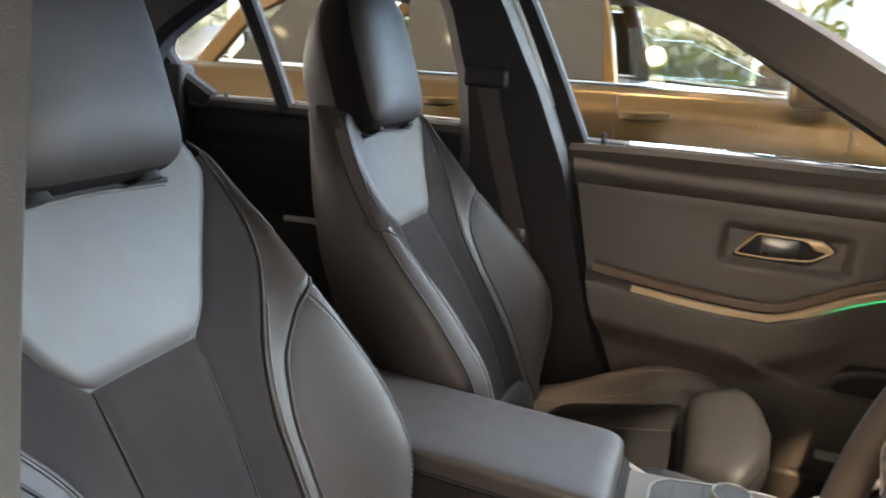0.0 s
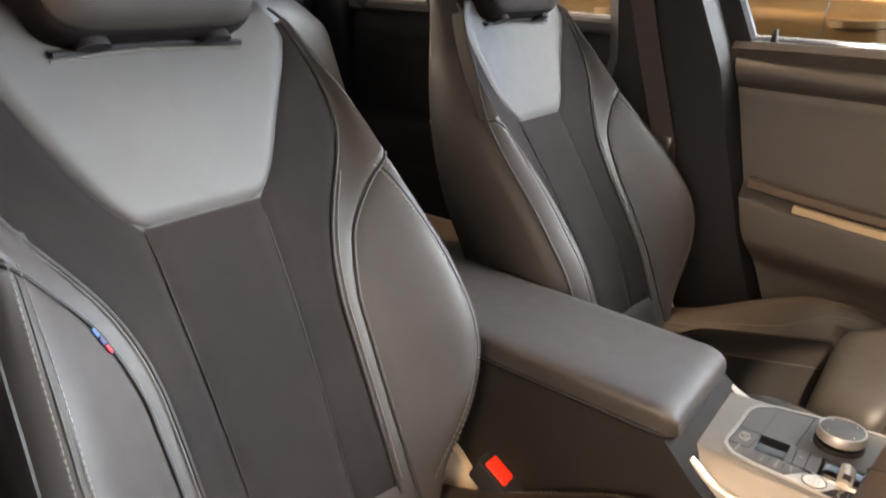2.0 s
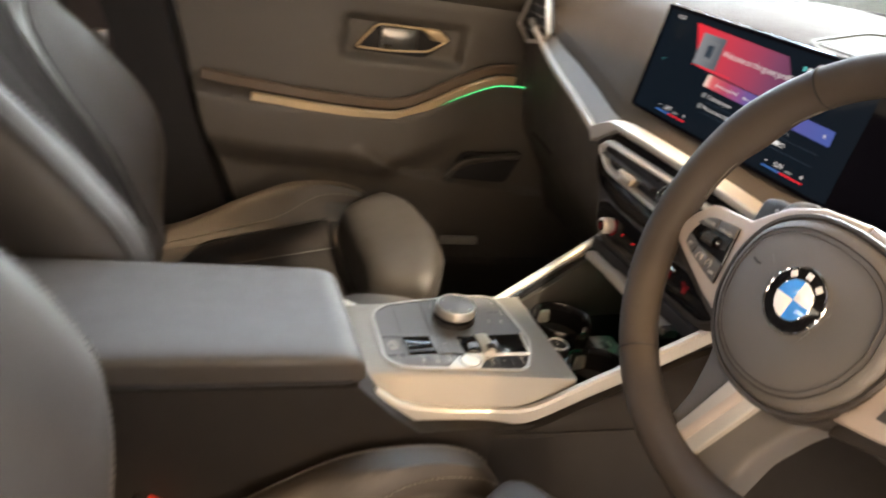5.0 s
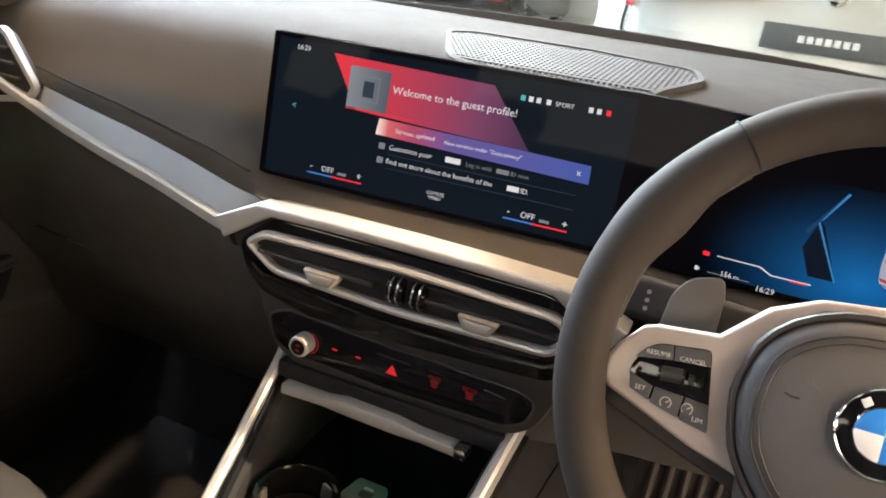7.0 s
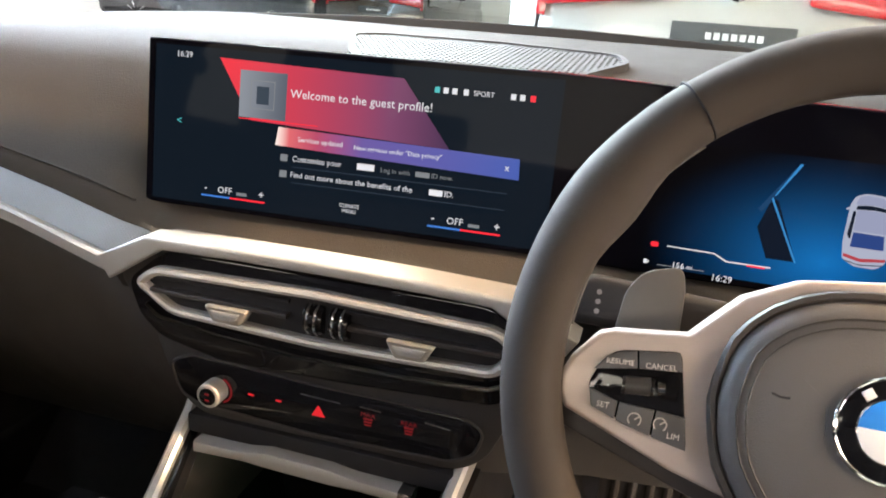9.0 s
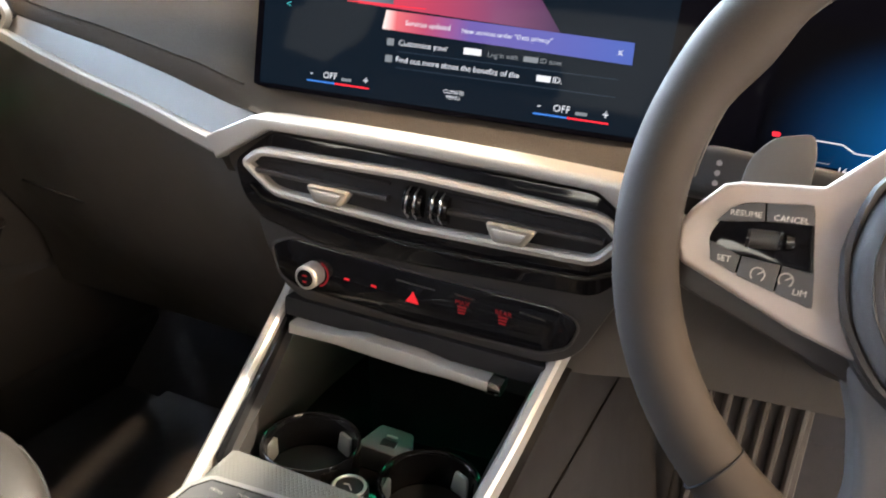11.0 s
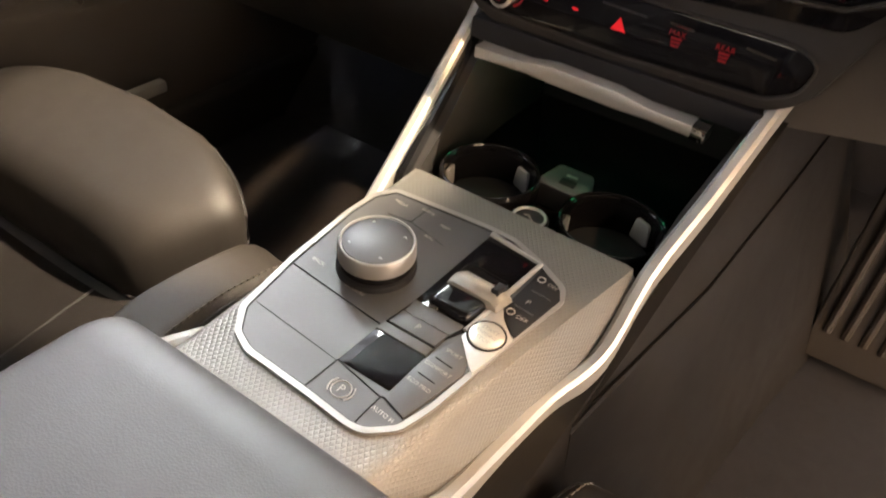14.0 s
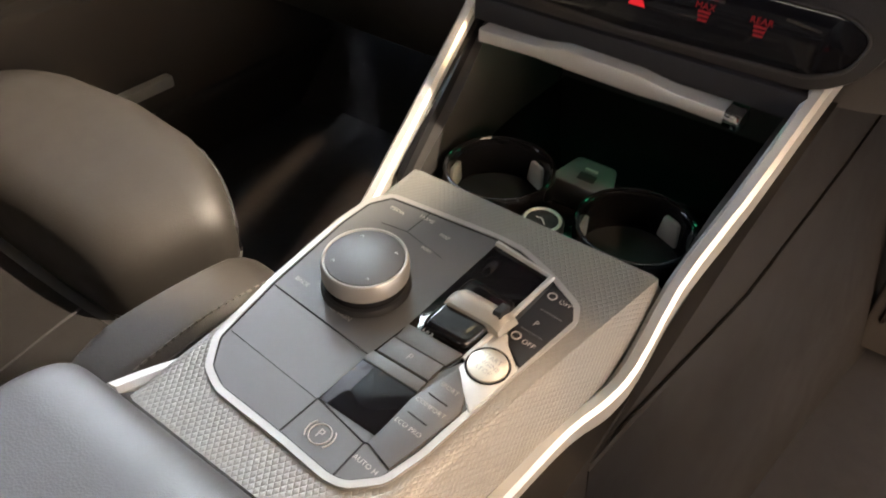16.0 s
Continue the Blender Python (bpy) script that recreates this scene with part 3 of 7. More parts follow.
part("stalk", tube([(-0.47, -0.125, 0.45), (-0.49, -0.118, 0.36), (-0.50, -0.115, 0.27)], 0.009, 8), DARK, buckle)

# ---- the car's shell ----
floor_pan = part("car_floor", block((-1.75, -0.72, 0.18), (0.75, 0.72, 0.236), 0.01), CARPET)
tagged(floor_pan, "dark grey carpeted car floor", "floor", kind="structure")
footwell = part("footwell_carpet", loft([[Vector((0.45, y, 0.236)), Vector((0.62, y, 0.40)), Vector((0.66, y, 0.75)), Vector((0.76, y, 0.75)), Vector((0.75, y, 0.2))] for y in (-0.72, 0.72)]), CARPET)
tagged(footwell, "dark carpeted footwell wall under the dashboard", "wall", kind="structure")

# roof lining, curved across
def roof(u, v, lift):
    x = -1.75 + 1.80 * u
    y = -0.60 + 1.20 * v
    z = 1.395 - 0.05 * ((x + 0.7) / 1.0) ** 2 - 0.05 * (y / 0.6) ** 4
    return Vector((x, y, z + lift))
rings = []
for k in range(17):
    low = [roof(k / 16, j / 12, 0) for j in range(13)]
    high = [roof(k / 16, j / 12, 0.04) for j in range(12, -1, -1)]
    rings.append(low + high)
roof_lining = part("roof_lining", loft(rings), HEADLINER)
tagged(roof_lining, "anthracite fabric roof lining", "ceiling", kind="structure")


def bar(name, pts, flat, material, label, cat="pillar", up=(0, 1, 0)):
    ob = part(name, tube(smooth_path(pts, 6), 0, flat=flat, up=up), material)
    return tagged(ob, label, cat, kind="structure")


for side, tag in ((1, "passenger"), (-1, "driver")):
    s = side
    low = 0.042 if s > 0 else 0.034
    bar("a_pillar", [(0.55, s * 0.715, 0.903 - low), (0.30, s * 0.695, 1.038 - low), (0.05, s * 0.665, 1.175 - low), (-0.20, s * 0.63, 1.300 - low), (-0.36, s * 0.61, 1.352 - low), (-0.55, s * 0.60, 1.372)], (0.10 if s > 0 else 0.118, 0.05), PILLARCLOTH, "fabric-lined windscreen pillar")
    bar("roof_rail", [(-0.16, s * 0.60, 1.345), (-0.55, s * 0.60, 1.365), (-1.0, s * 0.60, 1.35), (-1.4, s * 0.61, 1.27)], (0.09, 0.06), LINER, "dark fabric-lined roof rail")
    # rear pillar sweeping down behind the rear window
    bar("c_pillar", [(-1.36, s * 0.62, 1.30), (-1.52, s * 0.63, 1.20), (-1.62, s * 0.64, 1.08), (-1.70, s * 0.65, 0.90)], (0.20, 0.08), LINER, "dark rear roof pillar")
    sill = part("door_sill", block((-1.2, s * 0.735 - 0.045, 0.20), (0.62, s * 0.735 + 0.045, 0.335), 0.015, 3), HARD)
    tagged(sill, "black plastic door sill", "sill", kind="structure")

# centre pillar on the passenger side, behind the front door
rings = []
for z, x0, x1, y in ((0.24, -0.80, -0.31, 0.70), (0.42, -0.79, -0.325, 0.70), (0.60, -0.77, -0.39, 0.69), (0.78, -0.75, -0.44, 0.675), (0.92, -0.725, -0.475, 0.665), (1.08, -0.74, -0.545, 0.65), (1.22, -0.775, -0.615, 0.625), (1.36, -0.83, -0.69, 0.59)):
    rings.append([Vector(p) for p in ((x1, y + 0.03, z), (x1 - 0.012, y + 0.004, z), (x1 - 0.05, y, z), (x0 + 0.03, y, z), (x0, y + 0.03, z), (x0, y + 0.07, z), (x1, y + 0.07, z))])
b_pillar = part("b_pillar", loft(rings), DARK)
tagged(b_pillar, "dark trimmed centre pillar between the doors", "pillar", kind="structure")
# the same pillar at the driver's open door, further back
rings = [[Vector((x, -y, z)) for x, y, z in r] for r in [[tuple(v + Vector((-0.03, 0, 0))) for v in ring] for ring in rings]]
b_pillar2 = part("b_pillar", loft(rings), HARD)
part("door_seal", tube(smooth_path([(-0.470, -0.672, 1.25), (-0.483, -0.674, 1.17), (-0.501, -0.676, 1.03), (-0.513, -0.680, 0.88), (-0.506, -0.70, 0.70), (-0.40, -0.73, 0.42)], 6), 0, flat=(0.035, 0.03), up=(0, 1, 0)), DASHSKIN, b_pillar2, "pale brown door seal")
tagged(b_pillar2, "grey trimmed centre pillar at the open driver's door", "pillar", kind="structure")

# seat belt on the passenger pillar
belt = thing("seat_belt", (-0.62, 0.66, 0.7), "dark brown seat belt hanging from its pillar guide", "seat belt")
part("webbing", tube([(-0.665, 0.640, 1.085), (-0.62, 0.648, 0.93), (-0.565, 0.655, 0.76), (-0.53, 0.66, 0.50), (-0.52, 0.67, 0.30)], 0, flat=(0.045, 0.003), up=(0, 1, 0)), BELT, belt)
part("belt_guide", block((-0.715, 0.622, 1.075), (-0.615, 0.665, 1.115), 0.014, 3), DARK, belt, "black belt guide")
part("guide_cover", block((-0.70, 0.640, 1.10), (-0.63, 0.668, 1.16), 0.012, 3), DARK, belt)
part("tongue", block((-0.570, 0.642, 0.750), (-0.550, 0.660, 0.78), 0.004), TONGUE, belt)

belt2 = thing("seat_belt", (-0.60, -0.66, 0.7), "dark brown seat belt hanging beside the driver's seat", "seat belt")
part("webbing", tube([(-0.70, -0.640, 1.085), (-0.64, -0.645, 0.93), (-0.585, -0.65, 0.78), (-0.56, -0.66, 0.50), (-0.55, -0.67, 0.30)], 0, flat=(0.045, 0.003), up=(0, 1, 0)), BELT, belt2)
part("tongue", block((-0.572, -0.652, 0.745), (-0.554, -0.640, 0.770), 0.004, 3), HARD, belt2)

# trimmed quarter panels behind the rear doors
for s in (1, -1):
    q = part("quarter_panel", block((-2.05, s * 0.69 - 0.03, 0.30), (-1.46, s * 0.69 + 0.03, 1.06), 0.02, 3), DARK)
    tagged(q, "dark trimmed panel behind the rear door", "panel", kind="structure")
# windscreen and rear screen
def pane(name, corners, material, label, thick=0.004):
    a, b, c, d = [Vector(p) for p in corners]
    n = (b - a).cross(d - a).normalized() * thick
    ob = part(name, loft([[a, b, c, d], [a + n, b + n, c + n, d + n]]), material, smooth=False)
    ob.visible_shadow = False
    return tagged(ob, label, "window", kind="structure")


pane("windscreen", [(0.86, 0.66, 1.00), (0.86, -0.66, 1.00), (-0.02, -0.56, 1.365), (-0.02, 0.56, 1.365)], WINDSCREEN, "clear curved windscreen")
pane("rear_screen", [(-2.1, 0.55, 1.06), (-2.1, -0.55, 1.06), (-1.72, -0.52, 1.33), (-1.72, 0.52, 1.33)], WINDOW, "tinted rear screen")
shelf = part("parcel_shelf", block((-2.12, -0.66, 0.98), (-1.55, 0.66, 1.02), 0.01), DARK)
tagged(shelf, "dark fabric parcel shelf", "shelf", kind="structure")
cowl = part("cowl", loft([[Vector((0.78, y, 1.005 - 0.03 * (y / 0.7) ** 2)), Vector((0.95, y, 0.995 - 0.04 * (y / 0.7) ** 2)), Vector((0.95, y, 0.80)), Vector((0.78, y, 0.80))] for y in np.linspace(-0.72, 0.72, 13)]), DARK)
tagged(cowl, "black scuttle panel below the windscreen", "panel", kind="structure")
frit = part("screen_frit", tube([(0.795, y, 1.016 - 0.03 * (y / 0.7) ** 2) for y in np.linspace(-0.66, 0.66, 25)], 0, flat=(0.006, 0.016)), SEAL)
tagged(frit, "black border along the foot of the windscreen", "trim", kind="structure")
# bonnet, seen edge-on through the windscreen
def bonnet(y, x):
    return Vector((x, y, 1.0 - 0.10 * (x - 0.9) - 0.06 * (y / 0.8) ** 2 + 0.014 * math.exp(-((abs(y) - 0.45) / 0.08) ** 2)))
CARPAINT = mat("black_car_paint", (0.02, 0.021, 0.024), 0.15, vary=0.05, coat=1.0)
rings = []
for x in np.linspace(0.93, 1.95, 9):
    ys = np.linspace(-0.8, 0.8, 33)
    rings.append([bonnet(y, x) for y in ys] + [bonnet(y, x) - Vector((0, 0, 0.03)) for y in ys[::-1]])
tagged(part("bonnet", loft(rings), CARPAINT), "dark glossy car bonnet", "bonnet", kind="structure")

# the closed rear door behind the driver, unseen; its dark glass keeps side light out
rdoor2 = thing("rear_door", (-1.3, -0.74, 0.35), "closed rear door behind the driver's seat", "car door")
part("inner_panel", block((-2.05, -0.80, 0.25), (-0.86, -0.70, 0.985), 0.02), PLASTIC, rdoor2)
g = part("window_glass", loft([[Vector(p) + Vector((0, d, 0)) for p in ((-1.95, -0.72, 0.98), (-0.80, -0.72, 0.98), (-0.83, -0.62, 1.36), (-1.75, -0.62, 1.34))] for d in (0, 0.004)]), PRIVACY, rdoor2, smooth=False)

# rear bench
bench = thing("rear_bench", (-1.3, 0, 0.3), "black leather rear bench with stitched backrest", "car seat")
def bench_back(u, v):
    y = -0.62 + 1.24 * u
    h = v
    swell = 0.03 * (math.cos(math.pi * 2 * abs(abs(y) - 0.33) / 0.4)) if abs(abs(y) - 0.33) < 0.2 else -0.03
    crease = -0.016 * (math.exp(-((abs(y) - 0.44) / 0.008) ** 2) + math.exp(-((abs(y) - 0.2) / 0.008) ** 2))
    top = -0.10 * max(0, (v - 0.88) / 0.12) ** 2
    return Vector((-1.24 - 0.24 * h + (swell + crease) * (1 - 0.3 * h) + top, y, 0.44 + 0.58 * h - 0.06 * max(0, (abs(y) - 0.46) / 0.16) ** 2 * h))
rear = [[bench_back(i / 60, j / 24) for i in range(61)] + [Vector((-1.80, 0.62 - 1.24 * i / 12, 0.40 + 0.58 * j / 24)) for i in range(13)] for j in range(25)]
part("backrest", loft(rear), LEATHER, bench)
part("seat_cushion", block((-1.30, -0.62, 0.28), (-0.80, 0.62, 0.50), 0.05, 4), LEATHER, bench)
for y in (0.44, 0.20):
    part("stitching", tube([bench_back((y + 0.62) / 1.24, v) + Vector((0.004, 0.008, 0)) for v in np.linspace(0.05, 0.95, 20)], 0.0012, 6), THREAD, bench)
for y in (0.30, -0.30):
    hr = part("headrest", block((-1.56, y - 0.12, 1.02), (-1.48, y + 0.12, 1.13), 0.035, 4), LEATHER, bench)

# ---- passenger door and the rear door behind it ----
GREEN = glow("ambient_green", (0.05, 0.9, 0.30), 1.1)


def door_y(x, z):
    """The inner face of the passenger door."""
    y = 0.722
    y += 0.02 * step((z - 0.90) / 0.06) - 0.030 * math.exp(-((z - 0.928) / 0.035) ** 2)
    # arm rest swelling under the trim strip
    line = float(np.interp(x, [-0.4, -0.31, -0.03, 0.06, 0.18, 0.3], [0.697, 0.684, 0.667, 0.70, 0.755, 0.76]))
    arm = step((line + 0.01 - z) / 0.03) * step((z - (line - 0.16)) / 0.07)
    y -= 0.042 * arm * step((0.20 - x) / 0.2)
    # map pocket below
    low = float(np.interp(x, [-0.35, -0.09, 0.0, 0.24, 0.4], [0.61, 0.60, 0.545, 0.515, 0.50]))
    y -= 0.016 * step((low - z) / 0.014) * step((x + 0.13) / 0.07)
    # recess round the handle
    y += 0.020 * step((x + 0.15) / 0.02) * step((0.11 - x) / 0.02) * step((z - 0.752) / 0.02) * step((0.848 - z) / 0.02)
    y += 0.008 * math.exp(-((z - 0.885) / 0.006) ** 2)
    return y


door = thing("passenger_door", (-0.05, 0.74, 0.35), "closed passenger door with black trim and a lit champagne strip", "car door")
edge0 = curve_at([0.30, 0.45, 0.62, 0.80, 0.95, 1.0], [-0.28, -0.325, -0.395, -0.44, -0.475, -0.48])
rings = []
for j in range(91):
    z = 0.33 + (0.972 - 0.33) * j / 90
    x0 = edge0(z)
    rings.append([Vector((x0 + (0.60 - x0) * i / 120, door_y(x0 + (0.60 - x0) * i / 120, z), z)) for i in range(121)] + [Vector((0.60, 0.80, z)), Vector((x0, 0.80, z))])
part("inner_panel", loft(rings), DOORSKIN, door)
part("belt_roll", tube(smooth_path([(-0.485, 0.738, 0.945), (-0.3, 0.735, 0.952), (0.0, 0.735, 0.955), (0.3, 0.735, 0.955), (0.58, 0.73, 0.95)], 6), 0, flat=(0.05, 0.05), up=(0, 1, 0)), DASHSKIN, door, "padded door top")
part("belt_seal", tube([(-0.475, 0.752, 0.978), (-0.15, 0.752, 0.984), (0.10, 0.752, 0.983), (0.55, 0.752, 0.975)], 0, flat=(0.010, 0.014), up=(0, 1, 0)), CHROME, door, "bright seal strip")
for k, (dy, dz, w, m) in enumerate(((-0.006, 0.010, 0.020, LEDGE), (-0.014, -0.012, 0.018, GOLDTRIM))):
    pts = [(-0.40, 0.700), (-0.31, 0.688), (-0.16, 0.676), (-0.034, 0.672), (0.03, 0.694), (0.10, 0.731), (0.17, 0.760), (0.215, 0.764)]
    part("trim_strip" if m is GOLDTRIM else "trim_ledge", tube(smooth_path([(x, door_y(x, z) - 0.012 + dy, z + dz) for x, z in pts[(1 if k else 0):]], 6), 0, flat=(w, 0.012), up=(0, 1, 0)), m, door, "satin champagne trim strip" if m is GOLDTRIM else "")
part("ambient_light", tube(smooth_path([(x, door_y(x, z) - 0.027, z - 0.0235) for x, z in [(0.03, 0.695), (0.10, 0.731), (0.17, 0.760), (0.215, 0.765), (0.255, 0.764)]], 6), 0.0015, 6), GREEN, door, "green ambient light line")
# handle in its cup
cup = part("handle_cup", slab(rounded([(-0.122, 0.772), (-0.078, 0.832), (0.050, 0.834), (0.082, 0.812), (0.030, 0.770)], 0.012), lambda a, b, h: Vector((a, 0.742 - h, b)), -0.012, 0.002), DARK, door)
frame_path = rounded([(-0.117, 0.781), (-0.078, 0.8285), (0.046, 0.8285), (0.070, 0.811), (0.030, 0.785), (-0.050, 0.779)], 0.010)
part("handle_frame", tube([Vector((a, 0.729, b)) for a, b in frame_path], 0.0022, 8, closed=True, up=(0, 1, 0)), GOLDTRIM, cup, "thin champagne handle surround")
part("handle_tip", slab(rounded([(0.004, 0.8295), (0.047, 0.8295), (0.071, 0.8115), (0.060, 0.8065), (0.034, 0.8090), (0.022, 0.8200)], 0.004), lambda a, b, h: Vector((a, 0.734 - h, b)), -0.006, 0.010, 0.003, 3), GOLDTRIM, cup, "satin champagne handle end")
part("handle", loft([[Vector((x, 0.738 - d - e, z)) for z, e in ((0.782, 0.0), (0.790, 0.006), (0.812, 0.008), (0.824, 0.003), (0.824, -0.006), (0.782, -0.006))] for x, d in ((-0.066, 0.0), (-0.052, 0.004), (-0.030, 0.008), (-0.008, 0.009), (0.004, 0.004))]), TONGUE, cup, "dark metallic pull handle")
part("lock_pin", tube([(-0.418, 0.742, 0.965), (-0.418, 0.742, 0.985), (-0.418, 0.742, 0.989), (-0.418, 0.742, 0.997)], [0.008, 0.006, 0.0035, 0.0045], 10), DARK, door)
# pocket handle and its dark slot
part("pocket_slot", slab(rounded([(0.11, 0.535), (0.13, 0.59), (0.27, 0.60), (0.24, 0.53)], 0.012), lambda a, b, h: Vector((a, 0.69 - h, b)), -0.01, 0.003), DARK, door)
part("pocket_grip", tube(smooth_path([(0.09, 0.665, 0.545), (0.115, 0.66, 0.575), (0.16, 0.662, 0.59), (0.25, 0.67, 0.60)], 5), 0, flat=(0.014, 0.014), up=(0, 1, 0)), HARD, door)
# window frame and glass
part("window_frame", tube(smooth_path([(-0.475, 0.748, 0.965), (-0.535, 0.735, 1.09), (-0.605, 0.70, 1.235), (-0.655, 0.655, 1.335)], 6), 0, flat=(0.055, 0.03), up=(0, 1, 0)), DARK, door)
part("frame_trim", tube(smooth_path([(-0.50, 0.728, 0.93), (-0.555, 0.715, 1.08), (-0.62, 0.685, 1.225), (-0.67, 0.64, 1.33)], 6), 0, flat=(0.022, 0.016), up=(0, 1, 0)), SILVER, door, "pale frame trim")
part("front_frame", tube(smooth_path([(0.32, 0.745, 0.935), (0.05, 0.73, 1.085), (-0.20, 0.70, 1.222), (-0.34, 0.68, 1.290), (-0.50, 0.66, 1.340), (-0.66, 0.64, 1.348)], 6), 0, flat=(0.030, 0.035), up=(0, 1, 0)), DARK, door)
g = part("window_glass", loft([[Vector(p) + Vector((0, d, 0)) for p in ((-0.47, 0.755, 0.96), (0.34, 0.755, 0.96), (0.05, 0.738, 1.125), (-0.32, 0.69, 1.31), (-0.64, 0.66, 1.34), (-0.55, 0.735, 1.10))] for d in (0, 0.004)]), WINDOW, door, smooth=False)
g.visible_shadow = False
part("outer_skin", block((-0.48, 0.83, 0.25), (0.62, 0.86, 0.955), 0.01), CARPAINT, door)
part("mirror_cap", block((0.22, 0.90, 0.97), (0.33, 1.07, 1.09), 0.03, 3), CARPAINT, door)

rdoor = thing("rear_door", (-1.1, 0.74, 0.35), "closed rear door behind the front seat, its trim darkened for shade", "car door")
def rdoor_y(x, z):
    return 0.70 + 0.01 * step((z - 0.9) / 0.06) - 0.03 * step((0.72 - z) / 0.03) * step((z - 0.55) / 0.05) + 0.006 * math.exp(-((z - 0.88) / 0.006) ** 2)
rings = []
for j in range(41):
    z = 0.33 + 0.645 * j / 40
    rings.append([Vector((-1.58 + 0.90 * i / 40, rdoor_y(-1.58 + 0.9 * i / 40, z), z)) for i in range(41)] + [Vector((-0.68, 0.80, z)), Vector((-1.58, 0.80, z))])
# Darker than the front door: the rear cabin's shade is in this colour.
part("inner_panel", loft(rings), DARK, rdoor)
part("belt_roll", tube([(-1.55, 0.70, 0.968), (-1.2, 0.70, 0.975), (-0.72, 0.70, 0.975)], 0, flat=(0.03, 0.03), up=(0, 1, 0)), PLASTIC, rdoor)
part("belt_seal", tube([(-1.42, 0.715, 0.985), (-1.2, 0.715, 0.992), (-0.72, 0.715, 0.992)], 0, flat=(0.008, 0.010), up=(0, 1, 0)), SILVER, rdoor)
part("trim_strip", tube([(-1.16, 0.662, 0.712), (-1.09, 0.662, 0.716), (-1.02, 0.662, 0.712)], 0, flat=(0.014, 0.01), up=(0, 1, 0)), SILVER, rdoor, "silver trim strip")
part("lock_pin", tube([(-1.36, 0.705, 0.975), (-1.36, 0.705, 1.0)], 0.005, 8), DARK, rdoor)
part("quarter_bar", tube(smooth_path([(-1.18, 0.70, 0.97), (-1.225, 0.685, 1.10), (-1.27, 0.66, 1.23), (-1.30, 0.63, 1.33)], 6), 0, flat=(0.045, 0.03), up=(0, 1, 0)), DARK, rdoor, "black quarter-window bar")
part("window_frame", tube(smooth_path([(-1.40, 0.70, 0.975), (-1.50, 0.69, 1.04), (-1.53, 0.68, 1.11), (-1.47, 0.665, 1.20), (-1.36, 0.65, 1.27), (-1.2, 0.64, 1.33), (-0.8, 0.63, 1.345)], 6), 0, flat=(0.05, 0.04), up=(0, 1, 0)), DARK, rdoor)
g = part("window_glass", loft([[Vector(p) + Vector((0, d, 0)) for p in ((-1.50, 0.72, 0.96), (-0.70, 0.72, 0.96), (-0.78, 0.66, 1.33), (-1.2, 0.66, 1.33), (-1.5, 0.69, 1.2))] for d in (0, 0.004)]), WINDOW, rdoor, smooth=False)
g.visible_shadow = False
part("outer_skin", block((-1.6, 0.82, 0.25), (-0.50, 0.85, 0.955), 0.01), CARPAINT, rdoor)
CHROMEBTN = mat("brushed_button", (0.62, 0.58, 0.5), 0.35, 0.8)
PRINT = mat("pale_print", (0.34, 0.31, 0.29), 0.7, vary=0.02)
KEYPRINT = mat("key_print", (0.6, 0.56, 0.52), 0.7, vary=0.02)
CUPFLAP = mat("cup_flap_grey", (0.28, 0.27, 0.25), 0.5)
TRAYGREEN = glow("tray_green", (0.02, 0.55, 0.25), 12.0)


def glow_ramp(name, stops, strength):
    """A screen colour that runs from side to side (stops over y)."""
    m = glow(name, (1, 1, 1), strength)
    nt = m.node_tree
    co = nt.nodes.new("ShaderNodeTexCoord")
    sep = nt.nodes.new("ShaderNodeSeparateXYZ")
    nt.links.new(co.outputs["Object"], sep.inputs[0])
    lo, hi = min(s[0] for s in stops), max(s[0] for s in stops)
    r = nt.nodes.new("ShaderNodeMapRange")
    r.inputs["From Min"].default_value, r.inputs["From Max"].default_value = lo, hi
    nt.links.new(sep.outputs[1], r.inputs["Value"])
    ramp = nt.nodes.new("ShaderNodeValToRGB")
    els = ramp.color_ramp.elements
    line = sorted(stops)
    els[0].color, els[1].color = (*line[0][1], 1), (*line[-1][1], 1)
    for y, c in line[1:-1]:
        e = els.new((y - lo) / (hi - lo))
        e.color = (*c, 1)
    nt.links.new(r.outputs["Result"], ramp.inputs["Fac"])
    nt.links.new(ramp.outputs["Color"], nt.nodes["Principled BSDF"].inputs["Emission Color"])
    return m


UIWHITE = glow("ui_white", (0.85, 0.88, 0.95), 0.75)
UIGREY = glow("ui_grey", (0.5, 0.55, 0.6), 0.35)
UICYAN = glow("ui_cyan", (0.1, 0.7, 0.75), 0.6)
UIRED = glow("ui_red", (0.95, 0.03, 0.05), 0.9)
UIBLUE = glow("ui_blue", (0.06, 0.25, 0.85), 0.7)
UIDIM = glow("ui_dim", (0.10, 0.16, 0.24), 0.25)
UIBG = glow("ui_background", (0.004, 0.011, 0.02), 0.6)
UIHERO = glow_ramp("ui_hero", [(0.125, (0.85, 0.03, 0.05)), (0.05, (0.55, 0.05, 0.09)), (-0.03, (0.20, 0.06, 0.14)), (-0.10, (0.01, 0.02, 0.06))], 0.85)
UIBAR = glow_ramp("ui_bar", [(0.066, (0.95, 0.85, 0.8)), (0.054, (0.70, 0.14, 0.16)), (0.03, (0.45, 0.07, 0.14)), (-0.01, (0.14, 0.10, 0.35)), (-0.14, (0.06, 0.11, 0.42))], 0.85)
UIPIC = glow_ramp("ui_picture", [(0.105, (0.30, 0.34, 0.4)), (0.055, (0.10, 0.12, 0.16))], 0.7)
REDICON = glow("red_icon", (0.95, 0.03, 0.04), 0.6)
